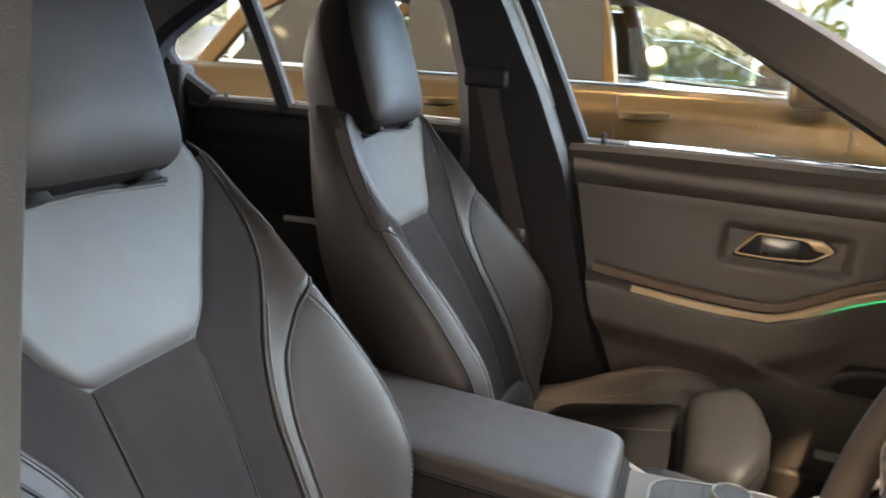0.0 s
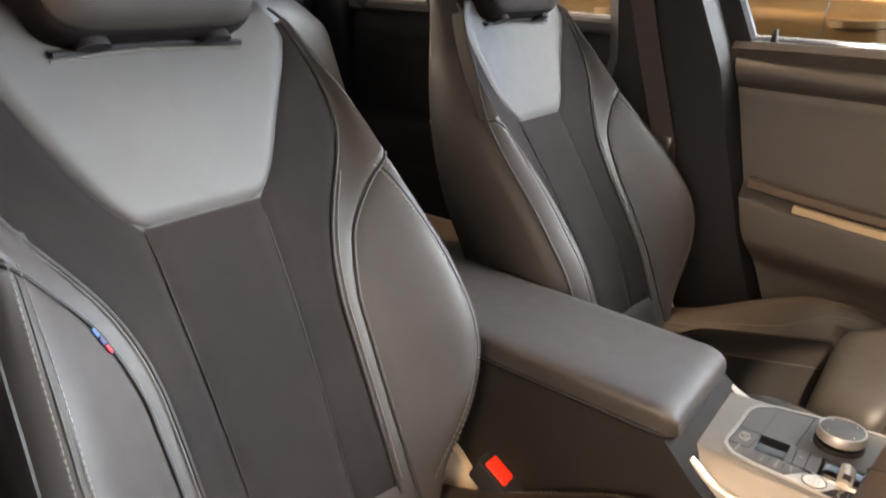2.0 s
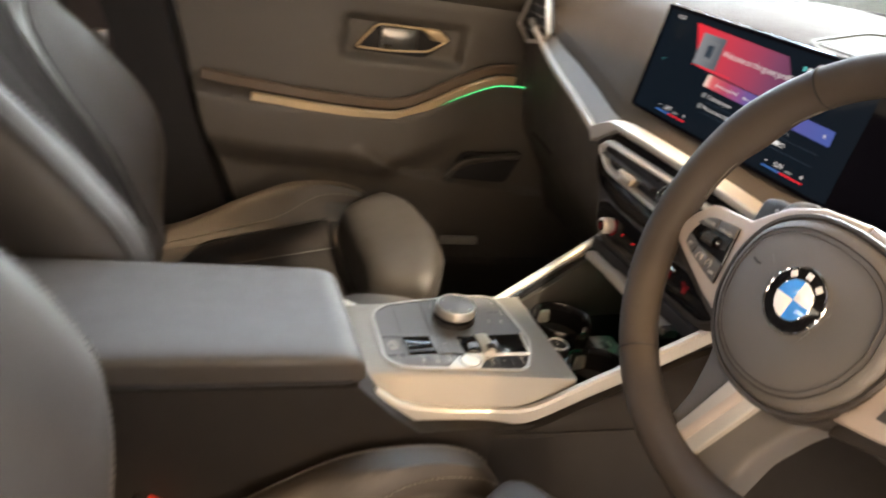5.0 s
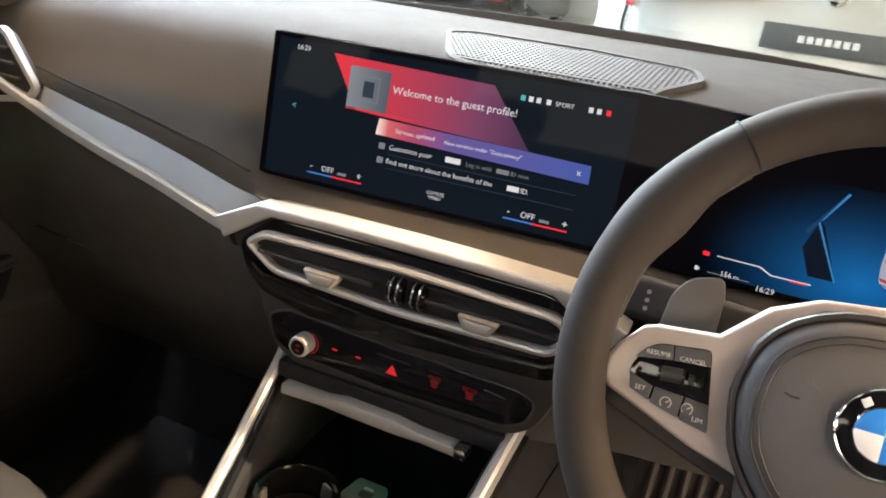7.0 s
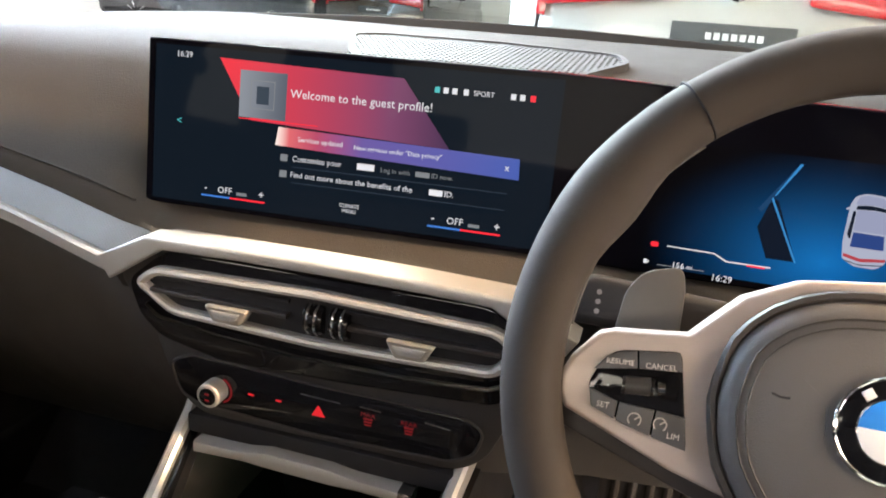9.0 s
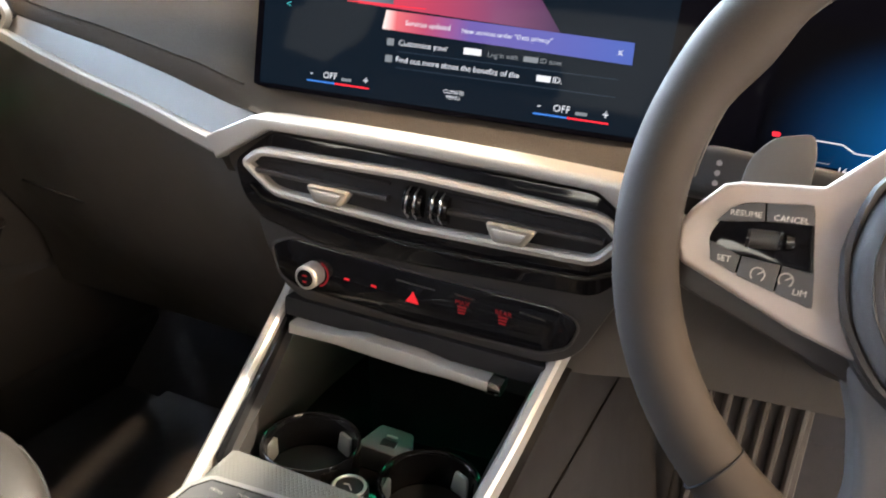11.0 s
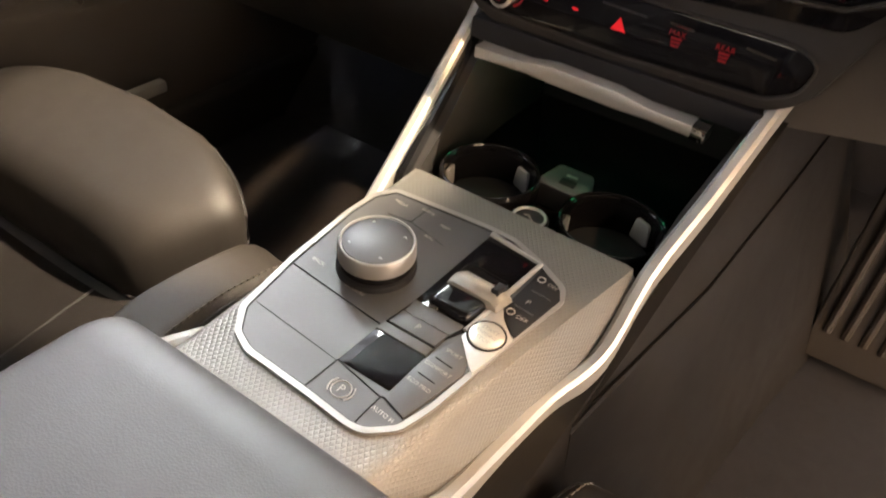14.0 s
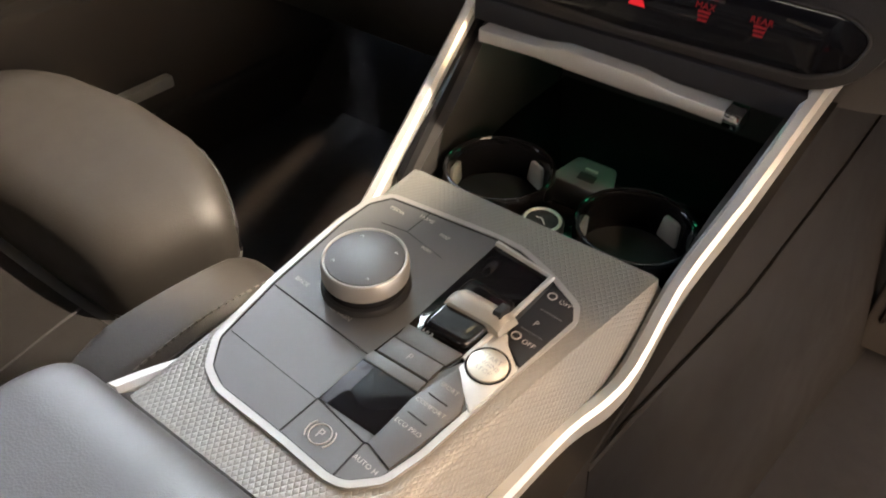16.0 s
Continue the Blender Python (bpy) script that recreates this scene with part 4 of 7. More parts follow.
REDDIM = glow("red_dim", (0.8, 0.05, 0.06), 0.14)
ROUNDBLUE = mat("enamel_blue", (0.03, 0.25, 0.72), 0.2, coat=1.0)
ROUNDWHITE = mat("enamel_white", (0.8, 0.8, 0.78), 0.2, coat=1.0)
WHEELSKIN = mat("wheel_leather", (0.036, 0.029, 0.024), 0.72, spec=0.22, bump=0.12, bscale=1400, voronoi=True, vscale=12)
HUBSKIN = mat("hub_skin", (0.085, 0.080, 0.077), 0.5, bump=0.14, bscale=1300, voronoi=True)
PADDLE = mat("paddle_grey", (0.13, 0.118, 0.105), 0.42, 0.4, vary=0.03)
WARMSILVER = mat("satin_bezel", (0.42, 0.36, 0.32), 0.40, 0.25, vary=0.03, wear=0.03)
PEDAL = mat("pedal_rubber", (0.030, 0.024, 0.020), 0.75)
TRIMLIT = mesh_trim("lit_wing_trim", True)
DASHGREEN = glow("dash_green", (0.02, 0.5, 0.25), 0.5)
GRIPDARK = mat("dark_knurl", (0.06, 0.058, 0.055), 0.3, 0.4)
DARKCHROME = mat("dark_chrome", (0.25, 0.25, 0.25), 0.15, 1.0)
UICHEV = glow("ui_chevron", (0.05, 0.35, 0.85), 0.6)
UIDARK = glow("ui_dark", (0.004, 0.012, 0.03), 0.5)
GRILLE = mat("grille_grey", (0.045, 0.042, 0.04), 0.7, spec=0.2)
UICAR = glow("ui_car", (0.45, 0.5, 0.65), 0.7)
UIBLUE2 = glow("ui_car_glass", (0.035, 0.09, 0.36), 0.5)
UIROOF = glow("ui_car_roof", (0.34, 0.38, 0.56), 0.7)
UIMID = glow("ui_mid_blue", (0.01, 0.06, 0.16), 0.7)
UIREDSOFT = glow("ui_red_soft", (0.5, 0.06, 0.08), 0.7)


def glow_spot(name, y, z, ry, rz, colour, strength):
    """A screen glow that fades out from a centre."""
    m = glow(name, colour, strength)
    nt = m.node_tree
    co = nt.nodes.new("ShaderNodeTexCoord")
    mp = nt.nodes.new("ShaderNodeMapping")
    mp.inputs["Scale"].default_value = (0.0, 1 / ry, 1 / rz)
    mp.inputs["Location"].default_value = (0.0, -y / ry, -z / rz)
    nt.links.new(co.outputs["Object"], mp.inputs["Vector"])
    gr = nt.nodes.new("ShaderNodeTexGradient")
    gr.gradient_type = "QUADRATIC_SPHERE"
    nt.links.new(mp.outputs["Vector"], gr.inputs["Vector"])
    mul = nt.nodes.new("ShaderNodeMath")
    mul.operation = "MULTIPLY"
    mul.inputs[1].default_value = strength
    nt.links.new(gr.outputs["Fac"], mul.inputs[0])
    nt.links.new(mul.outputs[0], nt.nodes["Principled BSDF"].inputs["Emission Strength"])
    return m


UIBLUES = glow_spot("ui_blue_glow", -0.362, 0.878, 0.13, 0.085, (0.0, 0.13, 0.42), 1.0)
KNURL = mat("knurled_satin", (0.30, 0.29, 0.275), 0.4, 0.6, wear=0.05)
TABGREY = mat("pale_tab", (0.35, 0.33, 0.29), 0.35, 0.5)

# ---- centre console ----
console = thing("centre_console", (-0.2, 0, 0.24), "centre console with woven aluminium trim and a padded armrest", "console")


def top_at(a, b, h):
    """On the console's top: a to the driver's right, b to the nose, h up."""
    return Vector((b, -a, 0.602 + 0.044 * b + h))


def turned(pairs):
    """(x, y) pairs as (a, b)."""
    return [(-y, x) for x, y in pairs]


side_line = [(-0.78, 0.25), (-0.78, 0.630), (-0.262, 0.6125), (-0.225, 0.578), (-0.188, 0.551), (-0.05, 0.550), (0.06, 0.617), (0.130, 0.662), (0.16, 0.688), (0.30, 0.688), (0.55, 0.60), (0.60, 0.25)]
half = lambda x, z: 0.104 + (0.60 - z) * 0.10 + 0.028 * step((x - 0.0) / 0.15)
rear_line = side_line[:6] + [(-0.004, 0.550), (-0.004, 0.25)]
part("body", loft([[Vector((x, s * half(x, z), z)) for x, z in rear_line] for s in (-1, 1)]), FLANK, console)
fore_line = [(-0.004, 0.25), (-0.004, 0.578)] + side_line[6:]
for s in (-1, 1):
    part("side_panel", loft([[Vector((x, s * (half(x, z) - d), z)) for x, z in fore_line] for d in (0, 0.012)]), PLASTIC, console)
# armrest: a crowned, rounded pad over a seam
rings = []
for k in range(25):
    ang = max(0, k - 10) / 14 * math.pi / 2
    x = -0.66 + 0.0375 * min(k, 10) + 0.033 * math.sin(ang)
    endr = abs(math.cos(ang)) ** 0.55
    zb = 0.6150 + 0.035 * (-0.27 - x)
    w, zt = 0.0965 - 0.012 * (1 - endr), zb + 0.001 + 0.031 * max(0.03, endr)
    ring = []
    for j in range(41):
        a = math.pi * j / 40
        c, s = math.cos(a), math.sin(a)
        ring.append(Vector((x, w * math.copysign(abs(c) ** 0.20, c) * (1 - 0.05 * abs(s) ** 3), zb + (zt - zb) * abs(s) ** 0.24)))
    rings.append(ring + [Vector((x, -w + 0.008, zb - 0.0025)), Vector((x, w - 0.008, zb - 0.0025))])
arm = part("armrest_lid", loft(rings), LEATHER, console, "padded blue-black leather armrest lid")
part("lid_seam", tube([(-0.66, -0.0975, 0.6282), (-0.275, -0.0975, 0.6147), (-0.256, -0.090, 0.6142), (-0.250, 0, 0.6142), (-0.256, 0.090, 0.6142), (-0.275, 0.0975, 0.6147), (-0.66, 0.0975, 0.6282)], 0.0022, 6), DARK, arm)
# trim plate folded over the console, with the relief
rings = []
for x in (-0.258, -0.245, -0.225, -0.205, -0.17, -0.12, -0.06, -0.03, 0.0):
    zt = 0.602 + 0.044 * x
    zl = float(np.interp(x, [-0.27, -0.225, -0.188, 0.0], [zt - 0.006, 0.576, 0.556, 0.556]))
    zr = float(np.interp(x, [-0.262, -0.24, -0.21, -0.15, -0.06, 0.0], [zt - 0.004, 0.585, 0.563, 0.555, 0.563, 0.588]))
    wide = float(np.interp(x, [-0.26, -0.19, -0.05, 0.0], [0.0, 0.002, 0.004, 0.010]))
    fold = float(np.interp(x, [-0.25, -0.2, -0.13, -0.06, 0.0], [0.052, 0.0575, 0.069, 0.082, 0.0935]))
    low = float(np.interp(x, [-0.25, -0.2, -0.15, -0.1, -0.056, 0.0], [0.078, 0.081, 0.084, 0.090, 0.1, 0.1]))
    left = [(0.1005 + wide, zl), (0.0975 + wide * 0.8, zl + 0.012 * (zt - zl) / 0.04), (0.0935, zt - 0.006), (0.090, zt - 0.0015), (0.085, zt), (0.03, zt)]
    right = [(low, zr), (low + (fold - low) * 0.25, zr + (zt - zr) * 0.3), (low + (fold - low) * 0.82, zt - 0.005), (fold + 0.0005, zt - 0.0012), (fold - 0.005, zt), (0.0, zt)]
    rings.append([Vector((x, y, z)) for y, z in left] + [Vector((x, -y, z)) for y, z in right[::-1]])
plate = part("trim_plate", loft(rings), TRIM, console, "woven-pattern aluminium trim plate")
left_rail = [(-0.246, 0.0975, 0.587), (-0.228, 0.1005, 0.577), (-0.188, 0.1045, 0.555), (-0.12, 0.106, 0.555), (-0.056, 0.108, 0.556), (-0.04, 0.1085, 0.562), (0.04, 0.118, 0.613), (0.132, 0.130, 0.670), (0.150, 0.133, 0.684)]
right_rail = [(-0.240, -0.078, 0.582), (-0.230, -0.079, 0.576), (-0.205, -0.082, 0.562), (-0.15, -0.085, 0.553), (-0.10, -0.091, 0.554), (-0.070, -0.100, 0.558), (-0.045, -0.104, 0.567), (0.006, -0.104, 0.592), (0.06, -0.115, 0.630), (0.12, -0.125, 0.672), (0.147, -0.130, 0.692)]
for s, pts in ((1, left_rail), (-1, right_rail)):
    part("side_rail", tube(smooth_path(pts, 3) if s < 0 else pts, 0, flat=(0.011, 0.020)), SILVER, console, "satin silver side rail")

    # flank: a hollow band under the rail, a crease, then the panel that spreads to the floor
    flank, crease = [], []
    for k in range(31):
        x = -0.10 + 0.65 * k / 30
        yr = float(np.interp(x, [-0.12, -0.056, 0.04, 0.132, 0.30, 0.55], [0.106, 0.108, 0.118, 0.130, 0.138, 0.145]))
        zr = float(np.interp(x, [-0.12, -0.056, -0.04, 0.04, 0.132, 0.30, 0.55], [0.547, 0.547, 0.553, 0.604, 0.660, 0.690, 0.690]))
        yc = float(np.interp(x, [-0.10, -0.06, 0.07, 0.26, 0.55], [0.108, 0.113, 0.136, 0.152, 0.165]))
        zc = float(np.interp(x, [-0.10, -0.06, 0.07, 0.26, 0.55], [0.540, 0.541, 0.556, 0.570, 0.550]))
        yf = float(np.interp(x, [-0.10, 0.10, 0.32, 0.55], [0.145, 0.195, 0.23, 0.275]))
        ring = [(yr - 0.004, zr), (yr + 0.004, zr - 0.002)]
        ring += [(yr + (yc - yr) * t - 0.010 * math.sin(math.pi * t) * min(1, (zr - zc) / 0.05), zr + (zc - zr) * t) for t in (0.3, 0.55, 0.8)]
        ring += [(yc, zc), (yc + 0.003, zc - 0.003), (yc + 0.3 * (yf - yc), zc - 0.10), (yf, 0.240), (yr - 0.02, 0.240)]
        flank.append([Vector((x, s * y, z)) for y, z in ring])
        crease.append(Vector((x, s * (yc + 0.001), zc)))
    part("flank_panel", loft(flank), FLANK, console, "smooth brown-black console flank")
    part("flank_crease", tube(crease, 0.0016, 6), FLANK, console)

# control panel
ring_pts = turned([(-0.029, 0.030), (-0.027, 0.004), (-0.0275, -0.017), (-0.0374, -0.0437), (-0.0498, -0.0669), (-0.0613, -0.0718), (-0.1043, -0.0643), (-0.1789, -0.0534), (-0.2003, -0.0474), (-0.2129, -0.034), (-0.2150, -0.024), (-0.2125, 0.0087), (-0.2106, 0.055), (-0.204, 0.0705), (-0.1869, 0.0833), (-0.1371, 0.090), (-0.0744, 0.0937), (-0.0492, 0.0917), (-0.034, 0.0817)])
inner = grow(ring_pts, -0.0034)
part("panel_frame", frame_ring(grow(rounded(ring_pts, 0.004, 3), 0.0010), grow(rounded(ring_pts, 0.004, 3), -0.0029), top_at, -0.004, 0.0022), KNURL, console, "thin silver panel frame")
part("frame_joint", tube([top_at(a, b, 0.0012) for a, b in inner], 0.0006, 6, closed=True), DARK, console)
panel = part("control_panel", slab(inner, top_at, -0.006, 0.0012, 0.0), BUTTON, console, "satin dark grey control panel")
recess = turned([(-0.0335, -0.001), (-0.040, -0.0435), (-0.121, -0.0365), (-0.135, -0.0300), (-0.1835, -0.0275), (-0.1835, 0.0095), (-0.150, 0.0075), (-0.118, 0.0030)])
part("shifter_recess", slab(recess, top_at, 0.0, 0.0017, 0.0003), GLOSS, panel, "piano black shifter surround")
part("recess_edge", tube([top_at(a, b, 0.002) for a, b in recess[:3]], 0.0022, 6), SILVER, panel)
for (x0, yl0, yr0), (x1, yl1, yr1), m, h in (((-0.1515, 0.0078, -0.0292), (-0.1440, 0.0062, -0.0294), BUTTON, 0.0026), ((-0.1432, 0.0045, -0.0295), (-0.1308, 0.0030, -0.0304), BUTTON, 0.0034), ((-0.1300, 0.0028, -0.0308), (-0.1180, 0.0028, -0.0345), BUTTON, 0.0026)):
    part("shifter_key", slab(turned([(x0, yl0), (x0, yr0), (x1, yr1), (x1, yl1)]), top_at, 0.001, h, 0.0004), m, panel)
# shift lever: a low silver paddle on a black foot
part("lever_foot", slab(rounded(turned([(-0.117, -0.004), (-0.117, -0.034), (-0.072, -0.040), (-0.070, -0.006)]), 0.006), top_at, 0.0, 0.008, 0.004, 4), GLOSS, panel)
lever = []
for k in range(9):
    t = k / 8
    x = -0.0985 + 0.015 * t
    hgt = 0.006 + 0.009 * math.sin(math.pi * (0.15 + 0.75 * t)) ** 0.7
    lever.append([top_at(-(-0.006 - 0.004 * t) + 0.0, x, 0.004), top_at(0.007 + 0.004 * t, x, hgt - 0.003), top_at(0.011 + 0.004 * t, x, hgt), top_at(0.038 + 0.004 * t, x, hgt - 0.001), top_at(0.043 + 0.003 * t, x, hgt - 0.004), top_at(0.044 + 0.003 * t, x, 0.004)])
part("shift_lever", loft(lever), TABGREY, panel, "satin silver shift lever")
part("lever_release", slab(turned([(-0.094, -0.036), (-0.094, -0.041), (-0.086, -0.042), (-0.086, -0.037)]), top_at, 0.01, 0.0172, 0.001), DARK, panel)
# seams between the keys
def key_line(*pairs, r=0.0005):
    return part("key_joint", tube([top_at(a, b, 0.0014) for a, b in turned(pairs)], r, 6), DARK, panel)
key_line((-0.1397, 0.0870), (-0.1471, 0.0081))
key_line((-0.1790, 0.0790), (-0.1843, 0.0105), r=0.0002)
key_line((-0.2115, 0.012), (-0.1838, 0.0098))
key_line((-0.2120, -0.0254), (-0.1895, -0.0258))
key_line((-0.1835, 0.0095), (-0.1895, -0.0258), (-0.1885, -0.0280))
key_line((-0.0574, 0.0515), (-0.0335, 0.0500), r=0.0003)
key_line((-0.0600, 0.0700), (-0.0574, 0.0515), (-0.0640, 0.0200), r=0.0002)
# drive-mode keys and the front keys on the driver's edge
part("mode_keys", slab(turned([(-0.1265, -0.0375), (-0.1400, -0.0505), (-0.150, -0.0545), (-0.1940, -0.0450), (-0.1890, -0.0280), (-0.1560, -0.0290)]), top_at, 0.001, 0.0028, 0.0006), BUTTON, panel)
part("front_keys", slab(turned([(-0.0430, -0.0470), (-0.0540, -0.0655), (-0.0625, -0.0700), (-0.1085, -0.0630), (-0.0975, -0.0490), (-0.0860, -0.0445)]), top_at, 0.001, 0.0030, 0.0006), DARK, panel)
part("start_surround", slab(turned([(-0.0865, -0.0420), (-0.0985, -0.0500), (-0.1105, -0.0632), (-0.1470, -0.0580), (-0.1400, -0.0500), (-0.1262, -0.0370)]), top_at, 0.001, 0.0030, 0.0005), SILVER, panel, "silver start-button surround")
part("start_button", disc(top_at, 0.0492, -0.1172, 0.0112, 0.001, 0.0042), CHROMEBTN, panel, "brushed round start button")
part("button_ring", tube([top_at(0.0492 + 0.0118 * math.cos(a), -0.1172 + 0.0118 * math.sin(a), 0.0034) for a in np.linspace(0, 2 * math.pi, 28, endpoint=False)], 0.0006, 6, closed=True), DARK, panel)
for x, y in ((-0.1490, -0.0405), (-0.1640, -0.0390)):
    part("key_joint", tube([top_at(-y - 0.006, x, 0.0030), top_at(-y + 0.006, x - 0.001, 0.0030)], 0.0004, 6), DARK, panel)
for x, y in ((-0.066, -0.058), (-0.084, -0.056)):
    part("key_joint", tube([top_at(-y - 0.007, x, 0.0032), top_at(-y + 0.007, x - 0.001, 0.0032)], 0.0004, 6), BUTTON, panel)
# rotary controller
knob = part("rotary_knob", disc(top_at, -0.042, -0.108, 0.0265, 0.001, 0.006, 40, 0.002), DARK, console, "knurled silver rotary controller")
part("knob_skirt", disc(top_at, -0.042, -0.108, 0.0240, 0.006, 0.0125, 40, 0.001), GLOSS, knob)
kn = []
for h, r in ((0.0110, 0.0243), (0.0118, 0.0252), (0.0205, 0.0250), (0.0220, 0.0243)):
    kn.append([top_at(-0.042 + (r + (0.00035 if k % 2 else 0)) * math.cos(2 * math.pi * k / 140), -0.108 + (r + (0.00035 if k % 2 else 0)) * math.sin(2 * math.pi * k / 140), h) for k in range(140)])
part("knurled_ring", loft(kn), KNURL, knob, "knurled silver ring")
part("knob_rim", tube([top_at(-0.042 + 0.0240 * math.cos(a), -0.108 + 0.0240 * math.sin(a), 0.0227) for a in np.linspace(0, 2 * math.pi, 48, endpoint=False)], 0.0008, 8, closed=True), SILVER, knob)
part("touch_face", disc(top_at, -0.042, -0.108, 0.0228, 0.018, 0.0231, 40, 0.0006), BUTTON, knob, "satin dark touch face")
for ang in (45, 135, 225, 315):
    ca, cb = -0.042 + 0.018 * math.cos(radians(ang)), -0.108 + 0.018 * math.sin(radians(ang))
    part("arrow_mark", tube([top_at(ca - 0.0012, cb - 0.0008, 0.0233), top_at(ca, cb + 0.0008, 0.0233), top_at(ca + 0.0012, cb - 0.0008, 0.0233)], 0.0002, 4), WHITEPRINT, knob)
for text, x, y, size in (("BACK", -0.1289, 0.0735, 0.0042), ("OPTION", -0.1345, 0.0386, 0.0042), ("MEDIA", -0.0452, 0.0690, 0.0040), ("HOME", -0.0410, 0.0480, 0.0040), ("MAP", -0.0479, 0.0290, 0.0040), ("NAV", -0.0639, 0.0311, 0.0040), ("AUTO H", -0.1995, -0.0352, 0.0040), ("ECO PRO", -0.1720, -0.0389, 0.0039), ("COMFORT", -0.1565, -0.0409, 0.0039), ("SPORT", -0.1417, -0.0420, 0.0039), ("P", -0.1375, -0.0130, 0.0062), ("R", -0.1085, -0.0145, 0.004), ("D/S", -0.1176, -0.0106, 0.005), ("OFF", -0.0560, -0.0610, 0.0046), ("P", -0.0780, -0.0552, 0.0055), ("OFF", -0.0930, -0.0590, 0.0046)):
    words("lettering", text, size, top_at, -y, x, 0.0042 if "OFF" in text or text in ("AUTO H", "P", "SPORT", "COMFORT", "ECO PRO", "R", "D/S") else 0.0020, PRINT, panel, turn=-4)
for k, text in enumerate(("START", "ENGINE", "STOP")):
    words("lettering", text, 0.0042, top_at, 0.0492, -0.1130 - 0.0045 * k, 0.0046, PRINT, panel, turn=-4)
part("brake_mark", tube([top_at(0.0057 + 0.0058 * math.cos(a), -0.1986 + 0.0058 * math.sin(a), 0.0016) for a in np.linspace(0, 2 * math.pi, 24, endpoint=False)], 0.0004, 5, closed=True), PRINT, panel)
words("lettering", "P", 0.0075, top_at, 0.0057, -0.1986, 0.0018, PRINT, panel)
for s in (-1, 1):
    part("brake_mark", tube([top_at(0.0057 + s * 0.0078 * math.cos(a), -0.1986 + 0.0078 * math.sin(a), 0.0016) for a in np.linspace(-0.7, 0.7, 8)], 0.0004, 5), PRINT, panel)
for ca, cb in ((0.052, -0.0545), (0.0505, -0.0915)):
    part("key_icon", tube([top_at(ca + 0.0026 * math.cos(a), cb + 0.0026 * math.sin(a), 0.0042) for a in np.linspace(0, 2 * math.pi, 14, endpoint=False)], 0.0004, 5, closed=True), PRINT, panel)

# cup holder tray in front of the panel
tray = part("cup_tray", block((-0.004, -0.112, 0.535), (0.30, 0.112, 0.556), 0.002), GLOSS, console, "piano black cup holder tray")
for s in (-1, 1):
    part("tray_wall", loft([[Vector(p) for p in ((-0.002, s * 0.098, 0.55), (0.14, s * 0.117, 0.55), (0.30, s * 0.117, 0.55), (0.30, s * 0.117, 0.70), (0.14, s * 0.121, 0.676), (-0.002, s * 0.1, 0.592))], [Vector(p) for p in ((-0.002, s * 0.102, 0.55), (0.14, s * 0.122, 0.55), (0.30, s * 0.122, 0.55), (0.30, s * 0.122, 0.70), (0.14, s * 0.126, 0.676), (-0.002, s * 0.105, 0.592))]]), GLOSS, tray)
part("tray_back", block((0.27, -0.115, 0.54), (0.30, 0.115, 0.70), 0.002), DARK, tray)
for cy in (0.053, -0.057):
    cup = part("cup_holder", loft([[Vector((0.055 + r * math.cos(a), cy + r * 0.96 * math.sin(a), z)) for a in np.linspace(0, 2 * math.pi, 40, endpoint=False)] for z, r in ((0.552, 0.036), (0.560, 0.0375), (0.580, 0.0385), (0.587, 0.0395), (0.5885, 0.0415), (0.586, 0.0432), (0.570, 0.0435), (0.552, 0.0435))], caps=False), GLOSS, tray, "round gloss-rimmed cup holder")
    part("cup_rim", tube([(0.055 + 0.0415 * math.cos(a), cy + 0.040 * math.sin(a), 0.5885) for a in np.linspace(0, 2 * math.pi, 40, endpoint=False)], 0.0016, 8, closed=True), GLOSS, cup)
    part("cup_base", disc(lambda a, b, h: Vector((a, b, 0.556 + h)), 0.055, cy, 0.036, 0, 0.003), DARK, cup)
    # Pale flaps stand in for the reflections in the gloss cup wall.
    for ang in (100, 215, 335):
        ca, sa = math.cos(radians(ang)), math.sin(radians(ang))
        part("pale_flap", slab(rounded([(-0.010, 0.560), (0.010, 0.560), (0.007, 0.580), (-0.007, 0.580)], 0.003), lambda a, b, h: Vector((0.055 + (0.037 - h) * ca - a * sa, cy + (0.0365 - h) * sa + a * ca, b)), 0.0, 0.003), CUPFLAP, cup, "pale flap standing in for a reflection in the cup")
usb = part("usb_plate", slab(rounded([(-0.026, 0.085), (0.026, 0.085), (0.016, 0.113), (-0.016, 0.113)], 0.004), lambda a, b, h: Vector((b, a, 0.574 + 0.25 * (b - 0.085) + h)), -0.02, 0.003), BUTTON, tray)
part("usb_port", slab([(-0.007, 0.092), (0.007, 0.092), (0.007, 0.099), (-0.007, 0.099)], lambda a, b, h: Vector((b, a, 0.574 + 0.25 * (b - 0.085) + h)), 0.0, 0.0038, 0.0004), DARK, usb)
part("usb_mark", block((0.1015, -0.005, 0.5815), (0.1035, 0.005, 0.5828), 0), PRINT, usb, smooth=False)
sock = part("power_socket", disc(lambda a, b, h: Vector((a, b, 0.575 + h)), 0.024, -0.002, 0.0155, -0.02, 0.010), DARK, tray, "round power socket cap")
part("socket_rim", tube([(0.024 + 0.0125 * math.cos(a), -0.002 + 0.0125 * math.sin(a), 0.5855) for a in np.linspace(0, 2 * math.pi, 28, endpoint=False)], 0.0012, 6, closed=True), SILVER, sock)
part("socket_mark", tube([(0.020, -0.006, 0.586), (0.025, -0.001, 0.586), (0.024, 0.003, 0.586)], 0.0005, 5), PRINT, sock)
part("tray_light", tube([(0.135, -0.095, 0.660), (0.135, 0.095, 0.660)], 0.0015, 6), TRAYGREEN, tray, "green ambient light line")

